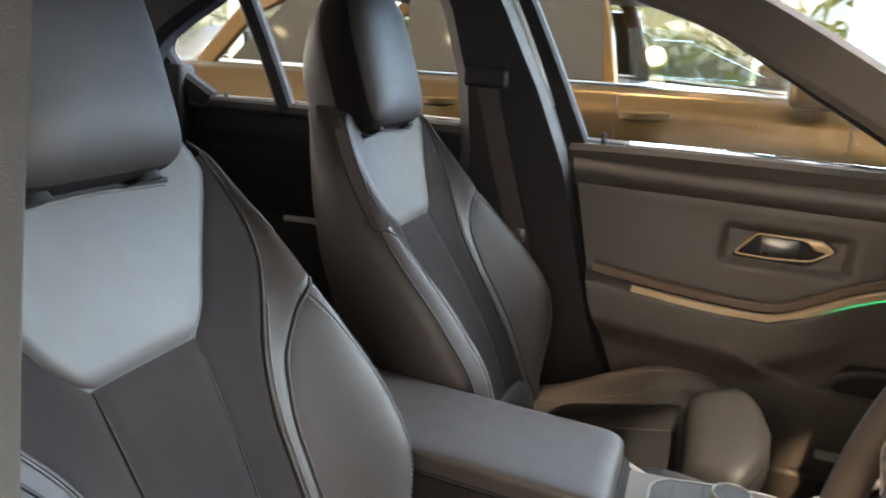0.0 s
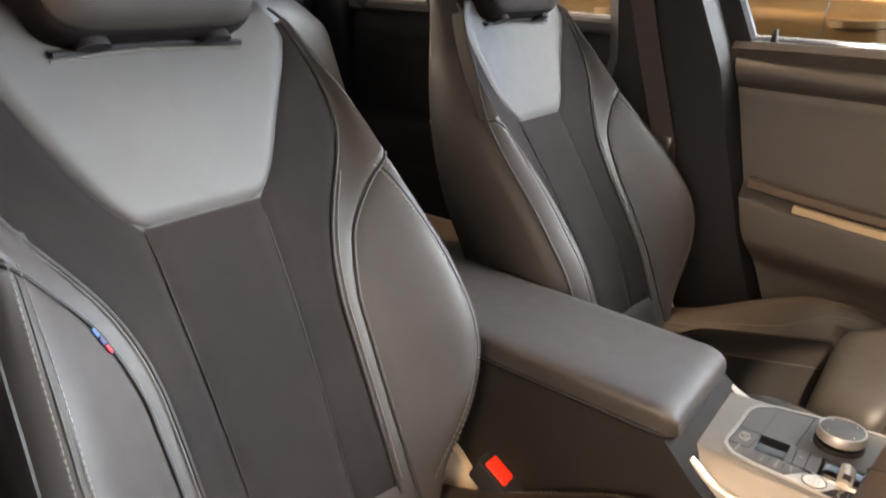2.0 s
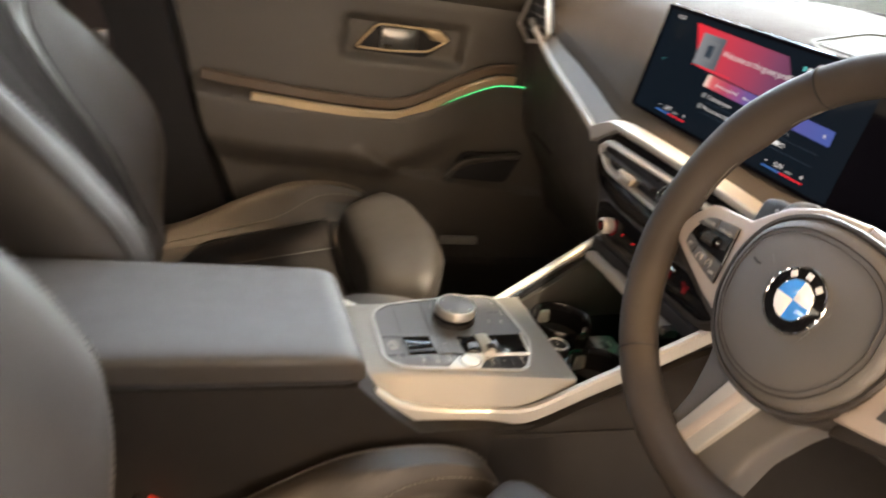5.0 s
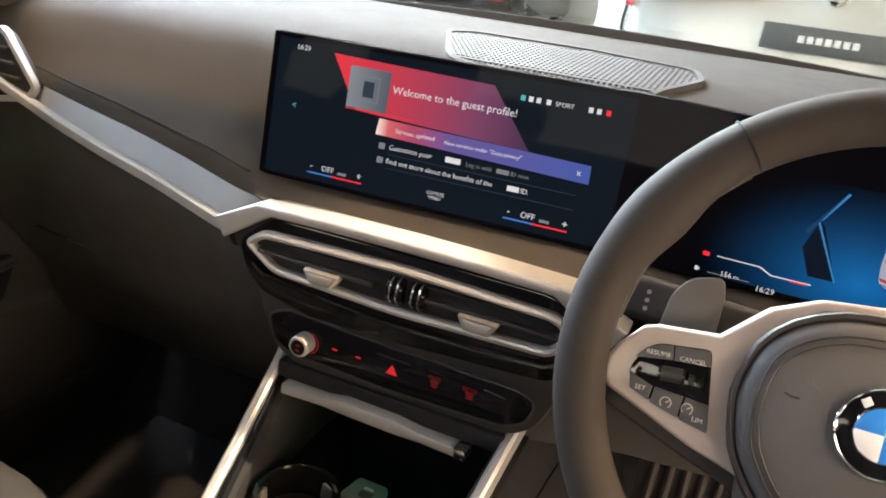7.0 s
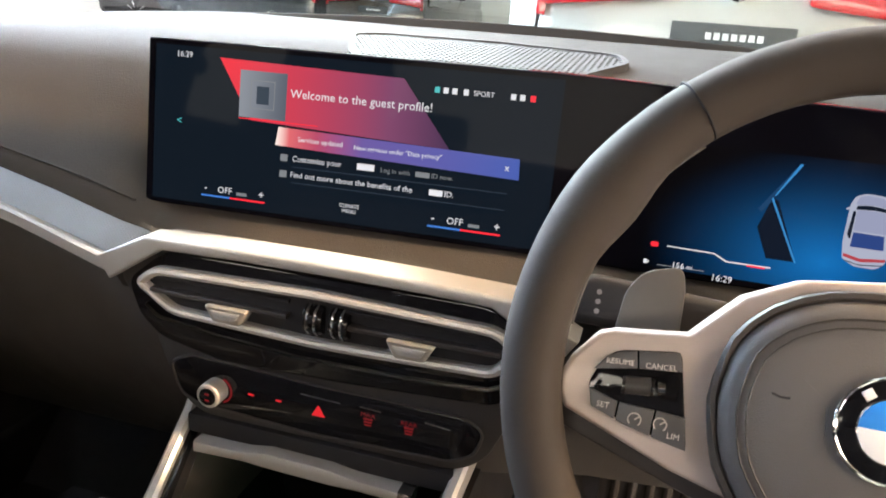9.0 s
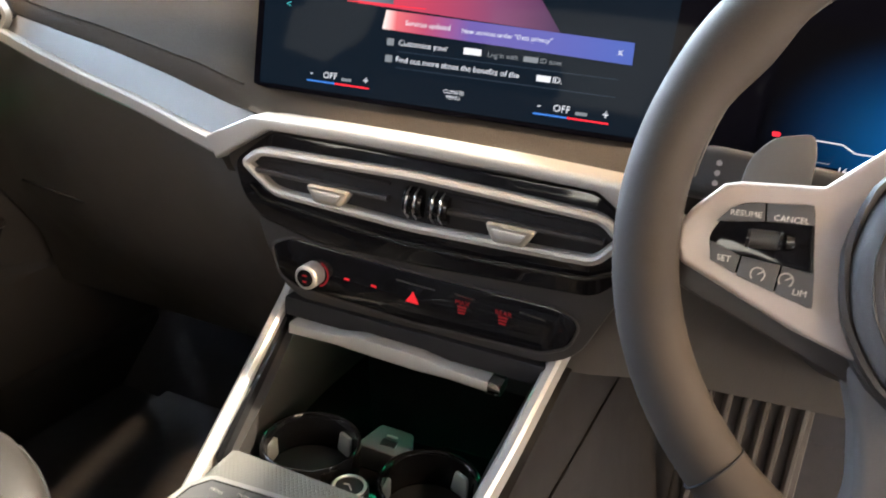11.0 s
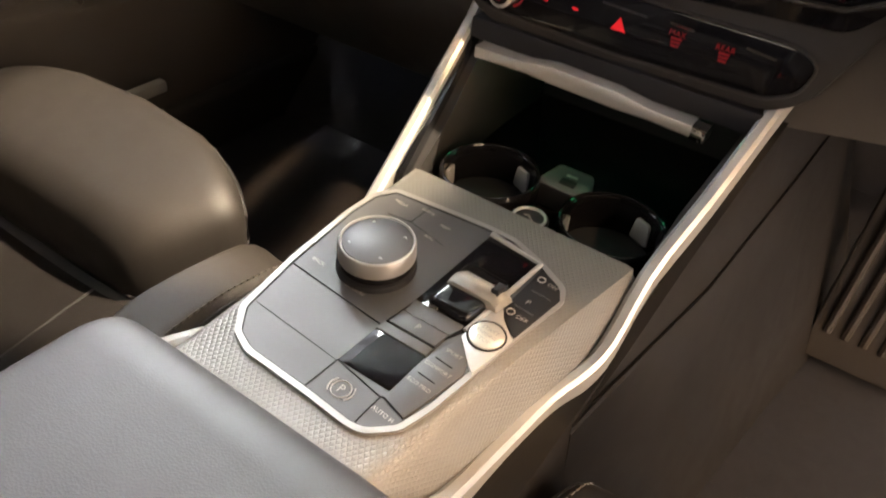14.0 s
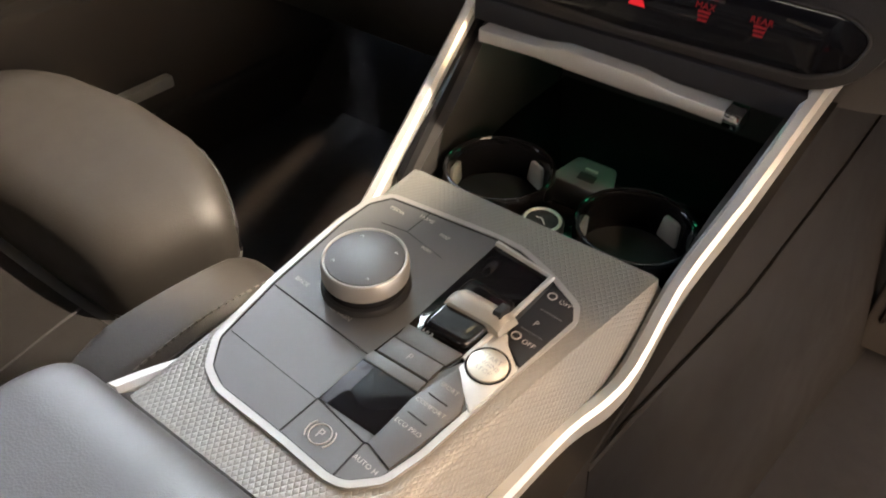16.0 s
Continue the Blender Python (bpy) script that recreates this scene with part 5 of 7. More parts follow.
# ---- dashboard ----
dash = thing("dashboard", (0.4, 0, 0.6), "wide dashboard with silver trim and central air vents", "dashboard")
UPPER = curve_at([-0.64, -0.58, -0.53, -0.15, 0.15, 0.19, 0.24, 0.38, 0.46, 0.62], [0.905, 0.880, 0.850, 0.846, 0.846, 0.857, 0.868, 0.887, 0.895, 0.910])
MIDDLE = curve_at([-0.64, -0.58, -0.53, -0.155, 0.155, 0.176, 0.21, 0.277, 0.356, 0.46, 0.62], [0.897, 0.870, 0.841, 0.838, 0.838, 0.837, 0.843, 0.857, 0.870, 0.882, 0.897])
LOWER = curve_at([-0.64, -0.58, -0.53, -0.30, -0.20, 0.20, 0.28, 0.31, 0.38, 0.44, 0.57, 0.62], [0.880, 0.850, 0.815, 0.806, 0.804, 0.804, 0.821, 0.827, 0.838, 0.850, 0.874, 0.886])
FACE = curve_at([-0.65, -0.45, -0.2, 0.2, 0.45, 0.65], [0.20, 0.158, 0.128, 0.128, 0.158, 0.20])
rings = []
for y in np.linspace(-0.70, 0.70, 71):
    centre = step((0.23 - abs(y)) / 0.06) if y > 0 else step((0.56 + y) / 0.06)
    f = FACE(y)
    u = UPPER(y)
    side = [(f + (0.012 if abs(y) > 0.17 else 0.004), MIDDLE(y)), (f + 0.014, u - 0.006), (f + 0.020, u), (f + 0.034 + 0.015 * centre, u + 0.008)]
    lift = 0.0
    back = [(0.205, 0.930), (0.240, 0.963), (0.30, 0.984), (0.45, 0.996), (0.62, 1.006), (0.79, 1.010)]
    edge = -0.02 * max(0, (abs(y) - 0.45) / 0.25) ** 2
    ring = [Vector((x, y, z)) for x, z in side] + [Vector((x + (0.02 + 0.01 * centre) * (1 if x < 0.25 else 0), y, z + edge)) for x, z in back]
    rings.append(ring + [Vector((0.80, y, 0.80)), Vector((f + 0.06, y, 0.80))])
upper = part("upper_pad", loft(rings), DASHSKIN, dash, "grained upper dashboard pad")
# trim between the ledge and the lower silver strip, one wing each side
for s in (1, -1):
    def wing(u, v):
        y = 0.165 + 0.475 * u
        return Vector((FACE(y) + 0.014 * v, s * y, LOWER(y) + (MIDDLE(y) - LOWER(y)) * v))
    if s > 0:
        part("trim_wing", grid(wing, 40, 8), TRIMLIT, dash, "woven-pattern trim wing with window light in its pale tint")
    pts = [(FACE(y) - 0.002, s * y, LOWER(y)) for y in np.linspace(0.192, 0.63, 30)]
    if s > 0:
        part("silver_strip", tube(pts, 0, flat=(0.010, 0.014)), SILVER, dash, "satin silver trim strip")
    pts = [(FACE(y) + 0.020, s * y, UPPER(y) + 0.0015) for y in np.linspace(0.19, 0.63, 24)]
    if s > 0:
        part("ledge_seam", tube(pts, 0.0011, 6), DASHSKIN, dash)
    pts = [(FACE(y) + 0.001, s * y, LOWER(y) - 0.0085) for y in np.linspace(0.20, 0.62, 24)]
    if s > 0:
        part("ambient_light", tube(pts, 0.0013, 6), DASHGREEN, dash, "green ambient light line")
    # end vent at the door
    def vent_at(a, b, h):
        return Vector((FACE(a) + 0.004 - h, s * a, b))
    frame_o = rounded([(0.50, 0.884), (0.565, 0.945), (0.665, 0.935), (0.70, 0.868), (0.64, 0.842), (0.52, 0.866)], 0.012)
    vent = part("end_vent", frame_ring(frame_o, grow(frame_o, -0.007), vent_at, 0.0, 0.008), SILVER, dash, "silver-framed end air vent")
    part("vent_void", slab(grow(frame_o, -0.006), vent_at, -0.01, 0.003), DARK, vent)
    for k in range(4):
        z = 0.872 + 0.016 * k
        part("vane", tube([vent_at(0.53 + 0.010 * k, z, 0.005), vent_at(0.675 - 0.008 * k, z - 0.004, 0.005)], 0, flat=(0.006, 0.003)), PLASTIC, vent)
# lower dash: glove box side, knee panel side
rings = []
for y in np.linspace(-0.70, 0.70, 57):
    f, l = FACE(y), LOWER(y) if abs(y) > 0.2 else 0.78
    k = step((abs(y) - 0.12) / 0.1)
    rings.append([Vector(p) for p in ((f + 0.010, y, l), (f + 0.016, y, l - 0.03), (f + 0.03 + 0.03 * k, y, 0.66), (f + 0.07 + 0.06 * k, y, (0.56 if y > 0 else 0.645) + (0.1 if y > 0 else 0.015) * (1 - k)), (0.36, y, 0.47 + 0.19 * (1 - k) if y > 0 else 0.64), (0.60, y, 0.46 + 0.19 * (1 - k) if y > 0 else 0.62), (0.62, y, 0.82), (f + 0.08, y, 0.82))])
lower = part("lower_panel", loft(rings), DOORSKIN, dash)
part("glovebox_seam", tube(smooth_path([(0.205, 0.22, 0.665), (0.215, 0.40, 0.67), (0.235, 0.60, 0.675)], 6), 0.0016, 6), DARK, dash)
part("glovebox_handle", slab(rounded([(0.30, 0.70), (0.36, 0.70), (0.355, 0.725), (0.305, 0.725)], 0.006), lambda a, b, h: Vector((0.20 - h, a, b)), -0.02, 0.004), DARK, dash)


def face_at(a, b, h):
    """On the centre stack: a to the right (minus y), b up, h towards the seats."""
    return Vector((0.121 + 0.02 * (b - 0.76) - h, -a, b))


def yz(pairs):
    return [(-y, z) for y, z in pairs]


stack_out = rounded(yz([(0.192, 0.799), (0.160, 0.838), (-0.160, 0.838), (-0.192, 0.799), (-0.166, 0.745), (-0.145, 0.697), (-0.122, 0.682), (0.108, 0.680), (0.130, 0.693), (0.149, 0.730), (0.160, 0.761)]), 0.012)
part("stack_panel", slab(stack_out, face_at, -0.10, 0.0, 0.004), PLASTIC, dash)
brow = yz([(0.205, 0.8155), (0.156, 0.8400), (0.08, 0.8420), (0, 0.8425), (-0.08, 0.8420), (-0.156, 0.8400), (-0.205, 0.8155), (-0.193, 0.7965), (-0.140, 0.8300), (-0.07, 0.8318), (0, 0.8322), (0.07, 0.8318), (0.140, 0.8300), (0.193, 0.7965)])
part("silver_brow", slab(brow, face_at, -0.02, 0.010, 0.003, 3), SILVER, dash, "satin silver brow over the vents")
gloss_out = rounded(yz([(0.178, 0.7975), (0.140, 0.8285), (-0.140, 0.8285), (-0.178, 0.7975), (-0.168, 0.768), (-0.150, 0.749), (-0.02, 0.741), (0.088, 0.738), (0.148, 0.750), (0.168, 0.768)]), 0.010)
part("vent_surround", slab(gloss_out, face_at, -0.01, 0.004, 0.002), GLOSS, dash, "piano black vent surround")
hexa = rounded(yz([(0.168, 0.799), (0.148, 0.8155), (0.0, 0.8195), (-0.148, 0.8155), (-0.168, 0.799), (-0.148, 0.775), (0.0, 0.7705), (0.132, 0.775)]), 0.010, 5)
vents = part("centre_vent", frame_ring(hexa, grow(hexa, -0.0075), face_at, 0.0, 0.010), SILVER, dash, "silver hexagonal centre vent frame")
part("vent_edge", tube([face_at(a, b, 0.0095) for a, b in grow(hexa, -0.004)], 0.0034, 8, closed=True, up=(1, 0, 0)), SILVER, vents)
part("vent_void", slab(grow(hexa, -0.007), face_at, 0.001, 0.0045, 0.0), DARK, vents)
for s in (-1, 1):
    part("vane", tube([face_at(s * 0.024, 0.7935, 0.007), face_at(s * 0.150, 0.795, 0.007)], 0, flat=(0.004, 0.010), up=(1, 0, 0)), HARD, vents)
    part("vane", tube([face_at(s * 0.024, 0.8055, 0.005), face_at(s * 0.150, 0.8055, 0.005)], 0, flat=(0.003, 0.006), up=(1, 0, 0)), DARK, vents)
    c = s * 0.0785 + 0.003
    tab = part("vent_tab", slab(rounded([(c - 0.020, 0.7935), (c + 0.020, 0.7935), (c + 0.012, 0.7795), (c - 0.012, 0.7795)], 0.003), face_at, 0.004, 0.018, 0.003, 3), TABGREY, vents, "pale vent slider tab")
    part("tab_face", slab(rounded([(c - 0.014, 0.7905), (c + 0.014, 0.7905), (c + 0.009, 0.7835), (c - 0.009, 0.7835)], 0.002), face_at, 0.016, 0.0188, 0.0006), SILVER, tab)
for c in (-0.001, 0.021):
    rings = [[face_at(c - 0.008 + 0.016 * k / 6, 0.794 + r * math.cos(a), 0.004 + r * math.sin(a) * 0.9) for a in np.linspace(0, 2 * math.pi, 24, endpoint=False)] for k, r in enumerate((0.0115, 0.0125, 0.0118, 0.0128, 0.0118, 0.0125, 0.0115))]
    roller = part("vent_roller", loft(rings), GLOSS, vents, "black thumb wheel with chrome bands")
    for d in (-0.004, 0.003):
        part("chrome_band", tube([face_at(c + d, 0.794 + 0.0126 * math.cos(a), 0.004 + 0.0126 * 0.9 * math.sin(a)) for a in np.linspace(0, 2 * math.pi, 24, endpoint=False)], 0.0012, 6, closed=True, up=(0, 1, 0)), CHROME, roller)
low_line = yz([(0.158, 0.779), (0.146, 0.770), (0.089, 0.763), (0.015, 0.7585), (-0.082, 0.760), (-0.143, 0.764), (-0.166, 0.775)])
part("chrome_line", tube([face_at(a, b, 0.006) for a, b in low_line], 0, flat=(0.004, 0.005), up=(1, 0, 0)), DARKCHROME, dash, "thin dark chrome line")
# climate strip
clim = rounded(yz([(0.137, 0.728), (0.116, 0.738), (0.0, 0.733), (-0.125, 0.733), (-0.142, 0.724), (-0.136, 0.704), (-0.117, 0.694), (0.0, 0.690), (0.109, 0.694), (0.128, 0.702)]), 0.007)
climate = part("climate_panel", slab(clim, face_at, -0.005, 0.004, 0.0015), GLOSS, dash, "piano black climate control strip")
part("strip_edge", tube([face_at(a, b, 0.003) for a, b in grow(clim, 0.0012)], 0.0012, 6, closed=True, up=(1, 0, 0)), HARD, climate)
vol = part("volume_knob", slab([(-0.092 + 0.0108 * math.cos(a), 0.7115 + 0.0108 * math.sin(a)) for a in np.linspace(0, 2 * math.pi, 30, endpoint=False)], face_at, 0.0, 0.019, 0.002, 3), SILVER, climate, "silver volume knob with a black face")
part("knob_face", slab([(-0.092 + 0.0078 * math.cos(a), 0.7115 + 0.0078 * math.sin(a)) for a in np.linspace(0, 2 * math.pi, 30, endpoint=False)], face_at, 0.01, 0.0196, 0.0004), GLOSS, vol)
for b in (0.7140, 0.7085):
    part("knob_mark", slab([(-0.0940, b - 0.0009), (-0.0900, b - 0.0009), (-0.0900, b + 0.0009), (-0.0940, b + 0.0009)], face_at, 0.019, 0.0199, 0.0), REDDIM, vol, smooth=False)
part("knob_glow", tube([face_at(-0.0895 + 0.0115 * math.cos(a), 0.7115 + 0.0115 * math.sin(a), 0.0045) for a in np.linspace(-1.2, 1.2, 12)], 0.0009, 6, up=(1, 0, 0)), REDDIM, vol)
part("hazard_mark", slab([(-0.0030, 0.7075), (0.0090, 0.7075), (0.003, 0.7175)], face_at, 0.003, 0.0046, 0.0), REDICON, climate, "red hazard triangle", smooth=False)
part("hazard_key", tube([face_at(-0.013, 0.7245, 0.0042), face_at(0.022, 0.7235, 0.0042)], 0.0005, 5), BUTTON, climate)
for y in (0.059, 0.033):
    part("key_mark", slab([(-y - 0.003, 0.7127), (-y + 0.002, 0.7125), (-y + 0.002, 0.7140), (-y - 0.003, 0.7142)], face_at, 0.003, 0.0045, 0.0), REDICON, climate, smooth=False)
for c, text in ((0.047, "MAX"), (0.082, "REAR")):
    words("lettering", text, 0.006, face_at, c, 0.7185, 0.0046, REDDIM, climate)
    for k in range(3):
        part("heat_mark", slab([(c - 0.004 + k * 0.0005, 0.7142 - 0.0026 * k), (c + 0.004 - k * 0.0005, 0.7142 - 0.0026 * k), (c + 0.004 - k * 0.0005, 0.7156 - 0.0026 * k), (c - 0.004 + k * 0.0005, 0.7156 - 0.0026 * k)], face_at, 0.003, 0.0046, 0.0), REDDIM, climate, smooth=False)
# Thin chrome bars stand in for highlights on the gloss keys.
part("key_glint", tube([face_at(0.040, 0.7250, 0.0048), face_at(0.058, 0.7240, 0.0048)], 0.0008, 5), CHROME, climate)
part("key_glint", tube([face_at(0.095, 0.7235, 0.0048), face_at(0.116, 0.7215, 0.0048)], 0.0008, 5), CHROME, climate)
# roller cover lip over the tray
lip = [(-0.109, 0.6535), (-0.060, 0.6555), (-0.040, 0.6545), (0.020, 0.6535), (0.045, 0.6545), (0.090, 0.6530), (0.090, 0.6625), (0.045, 0.6640), (0.018, 0.6680), (-0.038, 0.6690), (-0.060, 0.6650), (-0.109, 0.6635)]
part("tray_lip", slab(lip, lambda a, b, h: Vector((0.108 - h, -a, b)), -0.012, 0.006, 0.002), SILVER, dash, "satin silver tray cover lip")
part("lip_end", slab([(0.080, 0.6525), (0.0915, 0.6525), (0.0915, 0.6630), (0.080, 0.6635)], lambda a, b, h: Vector((0.108 - h, -a, b)), -0.012, 0.0066, 0.001), CHROME, dash)
part("tray_roof", block((0.115, -0.122, 0.664), (0.30, 0.122, 0.682), 0.002), DARK, dash)

# speaker grille on top: a shallow tray of fine bars
def top_z(x):
    return float(np.interp(x, [0.205, 0.24, 0.30, 0.45, 0.62, 0.79], [0.930, 0.963, 0.984, 0.996, 1.006, 1.010]))
rim = rounded([(0.290, 0.055), (0.456, 0.125), (0.492, 0.100), (0.500, -0.047), (0.463, -0.187), (0.395, -0.202), (0.280, -0.165), (0.262, -0.06)], 0.02)
top_place = lambda a, b, h: Vector((a, b, top_z(a) + 0.003 + h))
grille = part("speaker_grille", frame_ring(rim, grow(rim, -0.006), top_place, -0.004, 0.004), GRILLE, dash, "perforated speaker grille")
def inside(px, py, poly):
    hit = False
    for (x0, y0), (x1, y1) in zip(poly, poly[1:] + poly[:1]):
        if (y0 > py) != (y1 > py) and px < (x1 - x0) * (py - y0) / (y1 - y0) + x0:
            hit = not hit
    return hit
inner_rim = grow(rim, -0.005)
part("grille_bed", slab(inner_rim, top_place, -0.006, -0.0005, 0.0), DARK, grille)
bars = bmesh.new()
def grille_bar(p, q, w, along):
    v = []
    for a, b in (p, q):
        da, db = (w, 0) if along == "y" else (0, w)
        v += [bars.verts.new(top_place(a - da, b - db, 0.002)), bars.verts.new(top_place(a + da, b + db, 0.002)), bars.verts.new(top_place(a + da, b + db, 0.0)), bars.verts.new(top_place(a - da, b - db, 0.0))]
    for q4 in range(4):
        bars.faces.new((v[q4], v[(q4 + 1) % 4], v[4 + (q4 + 1) % 4], v[4 + q4]))
for k in range(24):
    a = 0.266 + 0.0115 * k
    run = [b for b in np.linspace(-0.20, 0.17, 190) if inside(a, b, inner_rim)]
    if len(run) > 4:
        grille_bar((a, run[0]), (a, run[-1]), 0.0026, "y")
for k in range(62):
    b = -0.195 + 0.006 * k
    run = [a for a in np.linspace(0.26, 0.54, 140) if inside(a, b, inner_rim)]
    for a0, a1 in zip(run[:-1:10], run[10::10]):
        grille_bar((a0, b), (a1, b), 0.0013, "x")
grid_bars = part("grille_mesh", bars, GRILLE, grille)
grid_bars["kind"] = "stuff"
# defroster slots by the windscreen
for s in (1, -1):
    for k in range(7):
        y = s * (0.42 + 0.022 * k)
        part("defroster_slot", tube([(0.55, y, top_z(0.55) - 0.006), (0.585, y + s * 0.004, top_z(0.585) - 0.006)], 0.003, 6), DARK, dash)

# ---- curved display ----
display = thing("curved_display", (0.18, -0.15, 0.85), "long curved black display showing a welcome screen", "display")


def screen_x(y, z):
    return 0.158 + 0.04 * min(0.357, 0.187 - y) + (z - 0.859) * 0.118


def scr(a, b, h):
    return Vector((screen_x(-a, b) - h, -a, b))


rows = []
for y in np.linspace(0.1865, -0.525, 40):
    zt = 0.9955 - 0.010 * max(0, (-0.17 - y) / 0.355)
    rows.append([Vector((screen_x(y, 0.8565) + d0, y, 0.8565 + dz0)) for d0, dz0 in ((0.012, 0), (0.001, 0), (0, 0.001))] + [Vector((screen_x(y, zt) + d0, y, zt + dz0)) for d0, dz0 in ((0, -0.001), (0.001, 0), (0.012, 0))])
body = part("screen_glass", loft(rows), SCREENGLASS, display, "black glass")
part("screen_back", block((0.196, -0.50, 0.865), (0.240, 0.17, 0.975), 0.008), DARK, display)


def ui(name, pts, material, h=0.0006):
    return part(name, slab(pts, scr, 0.0002, h, 0.0), material, body, smooth=False)


def box_ui(name, y0, z0, y1, z1, material, h=0.0006):
    return ui(name, [(-y0, z0), (-y1, z0), (-y1, z1), (-y0, z1)], material, h)


box_ui("screen_field", 0.180, 0.861, -0.165, 0.991, UIBG, 0.0003)
ui("hero_graphic", yz([(0.120, 0.984), (-0.040, 0.981), (-0.082, 0.930), (0.090, 0.936)]), UIHERO, 0.0005)
box_ui("profile_picture", 0.1005, 0.938, 0.0585, 0.976, UIPIC, 0.0009)
for q in ((0.090, 0.9455, 0.069, 0.9462), (0.090, 0.9680, 0.069, 0.9687)):
    box_ui("picture_line", *q, UIGREY, 0.0011)
for q in ((0.0905, 0.9455, 0.0898, 0.9687), (0.0695, 0.9455, 0.0688, 0.9687)):
    box_ui("picture_line", *q, UIGREY, 0.0011)
box_ui("picture_shade", 0.085, 0.9495, 0.074, 0.9640, UIDIM, 0.0011)
box_ui("red_line", 0.1005, 0.9365, 0.03, 0.9372, UIRED, 0.0008)
ui("notice_bar", yz([(0.066, 0.918), (0.064, 0.933), (-0.138, 0.929), (-0.139, 0.913)]), UIBAR, 0.0008)
def say(text, size, y, z, material=None, align="LEFT"):
    words("lettering", text, size, scr, -y, z, 0.0011, material or UIWHITE, body, align=align)
say("Welcome to the guest profile!", 0.0098, 0.055, 0.9605)
say("Services updated", 0.0058, 0.046, 0.9245)
say("New services under \"Data privacy\"", 0.0052, -0.003, 0.9235)
say("x", 0.008, -0.127, 0.9215)
say("Customise your", 0.0067, 0.050, 0.9085)
box_ui("brand_bar", -0.0070, 0.9062, -0.0215, 0.9112, UIWHITE, 0.0011)
say("Log in with", 0.0056, -0.027, 0.9082, UIGREY)
box_ui("brand_bar", -0.0565, 0.9062, -0.068, 0.9102, UIGREY, 0.0011)
say("ID now.", 0.0056, -0.0695, 0.9082, UIGREY)
box_ui("thin_line", 0.050, 0.9015, -0.131, 0.9019, UIDIM, 0.0011)
say("Find out more about the benefits of the", 0.0066, 0.051, 0.8952)
box_ui("brand_bar", -0.0690, 0.8930, -0.0800, 0.8976, UIWHITE, 0.0011)
say("ID.", 0.0066, -0.0815, 0.8952)
box_ui("thin_line", 0.050, 0.8885, -0.131, 0.8889, UIDIM, 0.0011)
for z in (0.9085, 0.8952):
    box_ui("list_icon", 0.0605, z - 0.0028, 0.0545, z + 0.0028, UIGREY, 0.0011)
for y in (0.104, -0.0985):
    say("OFF", 0.0078, y + 0.006, 0.8745, align="CENTER")
    say("-", 0.010, y + 0.024, 0.8755, align="CENTER")
    say("+", 0.010, y - 0.028, 0.8745, align="CENTER")
    box_ui("auto_mark", y - 0.005, 0.8718, y - 0.014, 0.8742, UIGREY, 0.0011)
    box_ui("cold_line", y + 0.028, 0.8680, y + 0.001, 0.8692, UIBLUE, 0.0011)
    box_ui("warm_line", y + 0.001, 0.8680, y - 0.031, 0.8692, UIRED, 0.0011)
say("CLIMATE", 0.0044, -0.003, 0.8755, align="CENTER")
say("MENU", 0.0044, -0.003, 0.8712, align="CENTER")
say("16:29", 0.0068, 0.160, 0.9840)
say("<", 0.009, 0.158, 0.9290, UICYAN)
for y, m in ((-0.0675, UICYAN), (-0.0745, UIWHITE), (-0.0815, UIWHITE), (-0.0905, UIWHITE), (-0.1275, UIWHITE), (-0.1345, UIWHITE), (-0.1425, UIRED)):
    box_ui("status_icon", y + 0.0019, 0.9728, y - 0.0019, 0.9772, m, 0.0011)
say("SPORT", 0.0055, -0.0965, 0.9748)
# instrument side, seen past the wheel
ui("blue_field", yz([(-0.235, 0.862), (-0.240, 0.955), (-0.50, 0.955), (-0.51, 0.862)]), UIBLUES, 0.0004)
ui("guide_arm", yz([(-0.3351, 0.9493), (-0.3372, 0.9487), (-0.3230, 0.9249), (-0.3157, 0.9128), (-0.3129, 0.9149)]), UIMID, 0.0008)
ui("guide_shade", yz([(-0.3145, 0.9018), (-0.3215, 0.9243), (-0.3255, 0.9219), (-0.3439, 0.8805), (-0.3240, 0.8805)]), UIDARK, 0.0008)
ui("guide_line", yz([(-0.3351, 0.9493), (-0.3372, 0.9490), (-0.3232, 0.9256), (-0.3222, 0.9254)]), UICHEV, 0.0010)
ui("guide_line", yz([(-0.3215, 0.9243), (-0.3443, 0.8801), (-0.3430, 0.8799), (-0.3206, 0.9229)]), UICHEV, 0.0010)
say("156", 0.0062, -0.2608, 0.8655)
say("mi", 0.0042, -0.2716, 0.8655)
say("16:29", 0.0068, -0.2895, 0.8607)
box_ui("fuel_line", -0.2507, 0.8640, -0.2843, 0.8645, UIGREY, 0.0009)
box_ui("fuel_icon", -0.2405, 0.8640, -0.2430, 0.8672, UIWHITE, 0.0009)
box_ui("fuel_icon", -0.2434, 0.8644, -0.2442, 0.8664, UIWHITE, 0.0009)
ui("dial_edge", yz([(-0.2553, 0.8793), (-0.2893, 0.8789), (-0.2984, 0.8742), (-0.3284, 0.8743), (-0.3285, 0.8735), (-0.2980, 0.8734), (-0.2889, 0.8781), (-0.2555, 0.8787)]), UIWHITE, 0.0009)
ui("dial_end", yz([(-0.3124, 0.8737), (-0.3245, 0.8737), (-0.3247, 0.8726), (-0.3126, 0.8726)]), UIRED, 0.0011)
ui("red_lamp", rounded(yz([(-0.2435, 0.8809), (-0.2491, 0.8809), (-0.2496, 0.8776), (-0.2441, 0.8774)]), 0.0012, 2), UIRED, 0.0009)
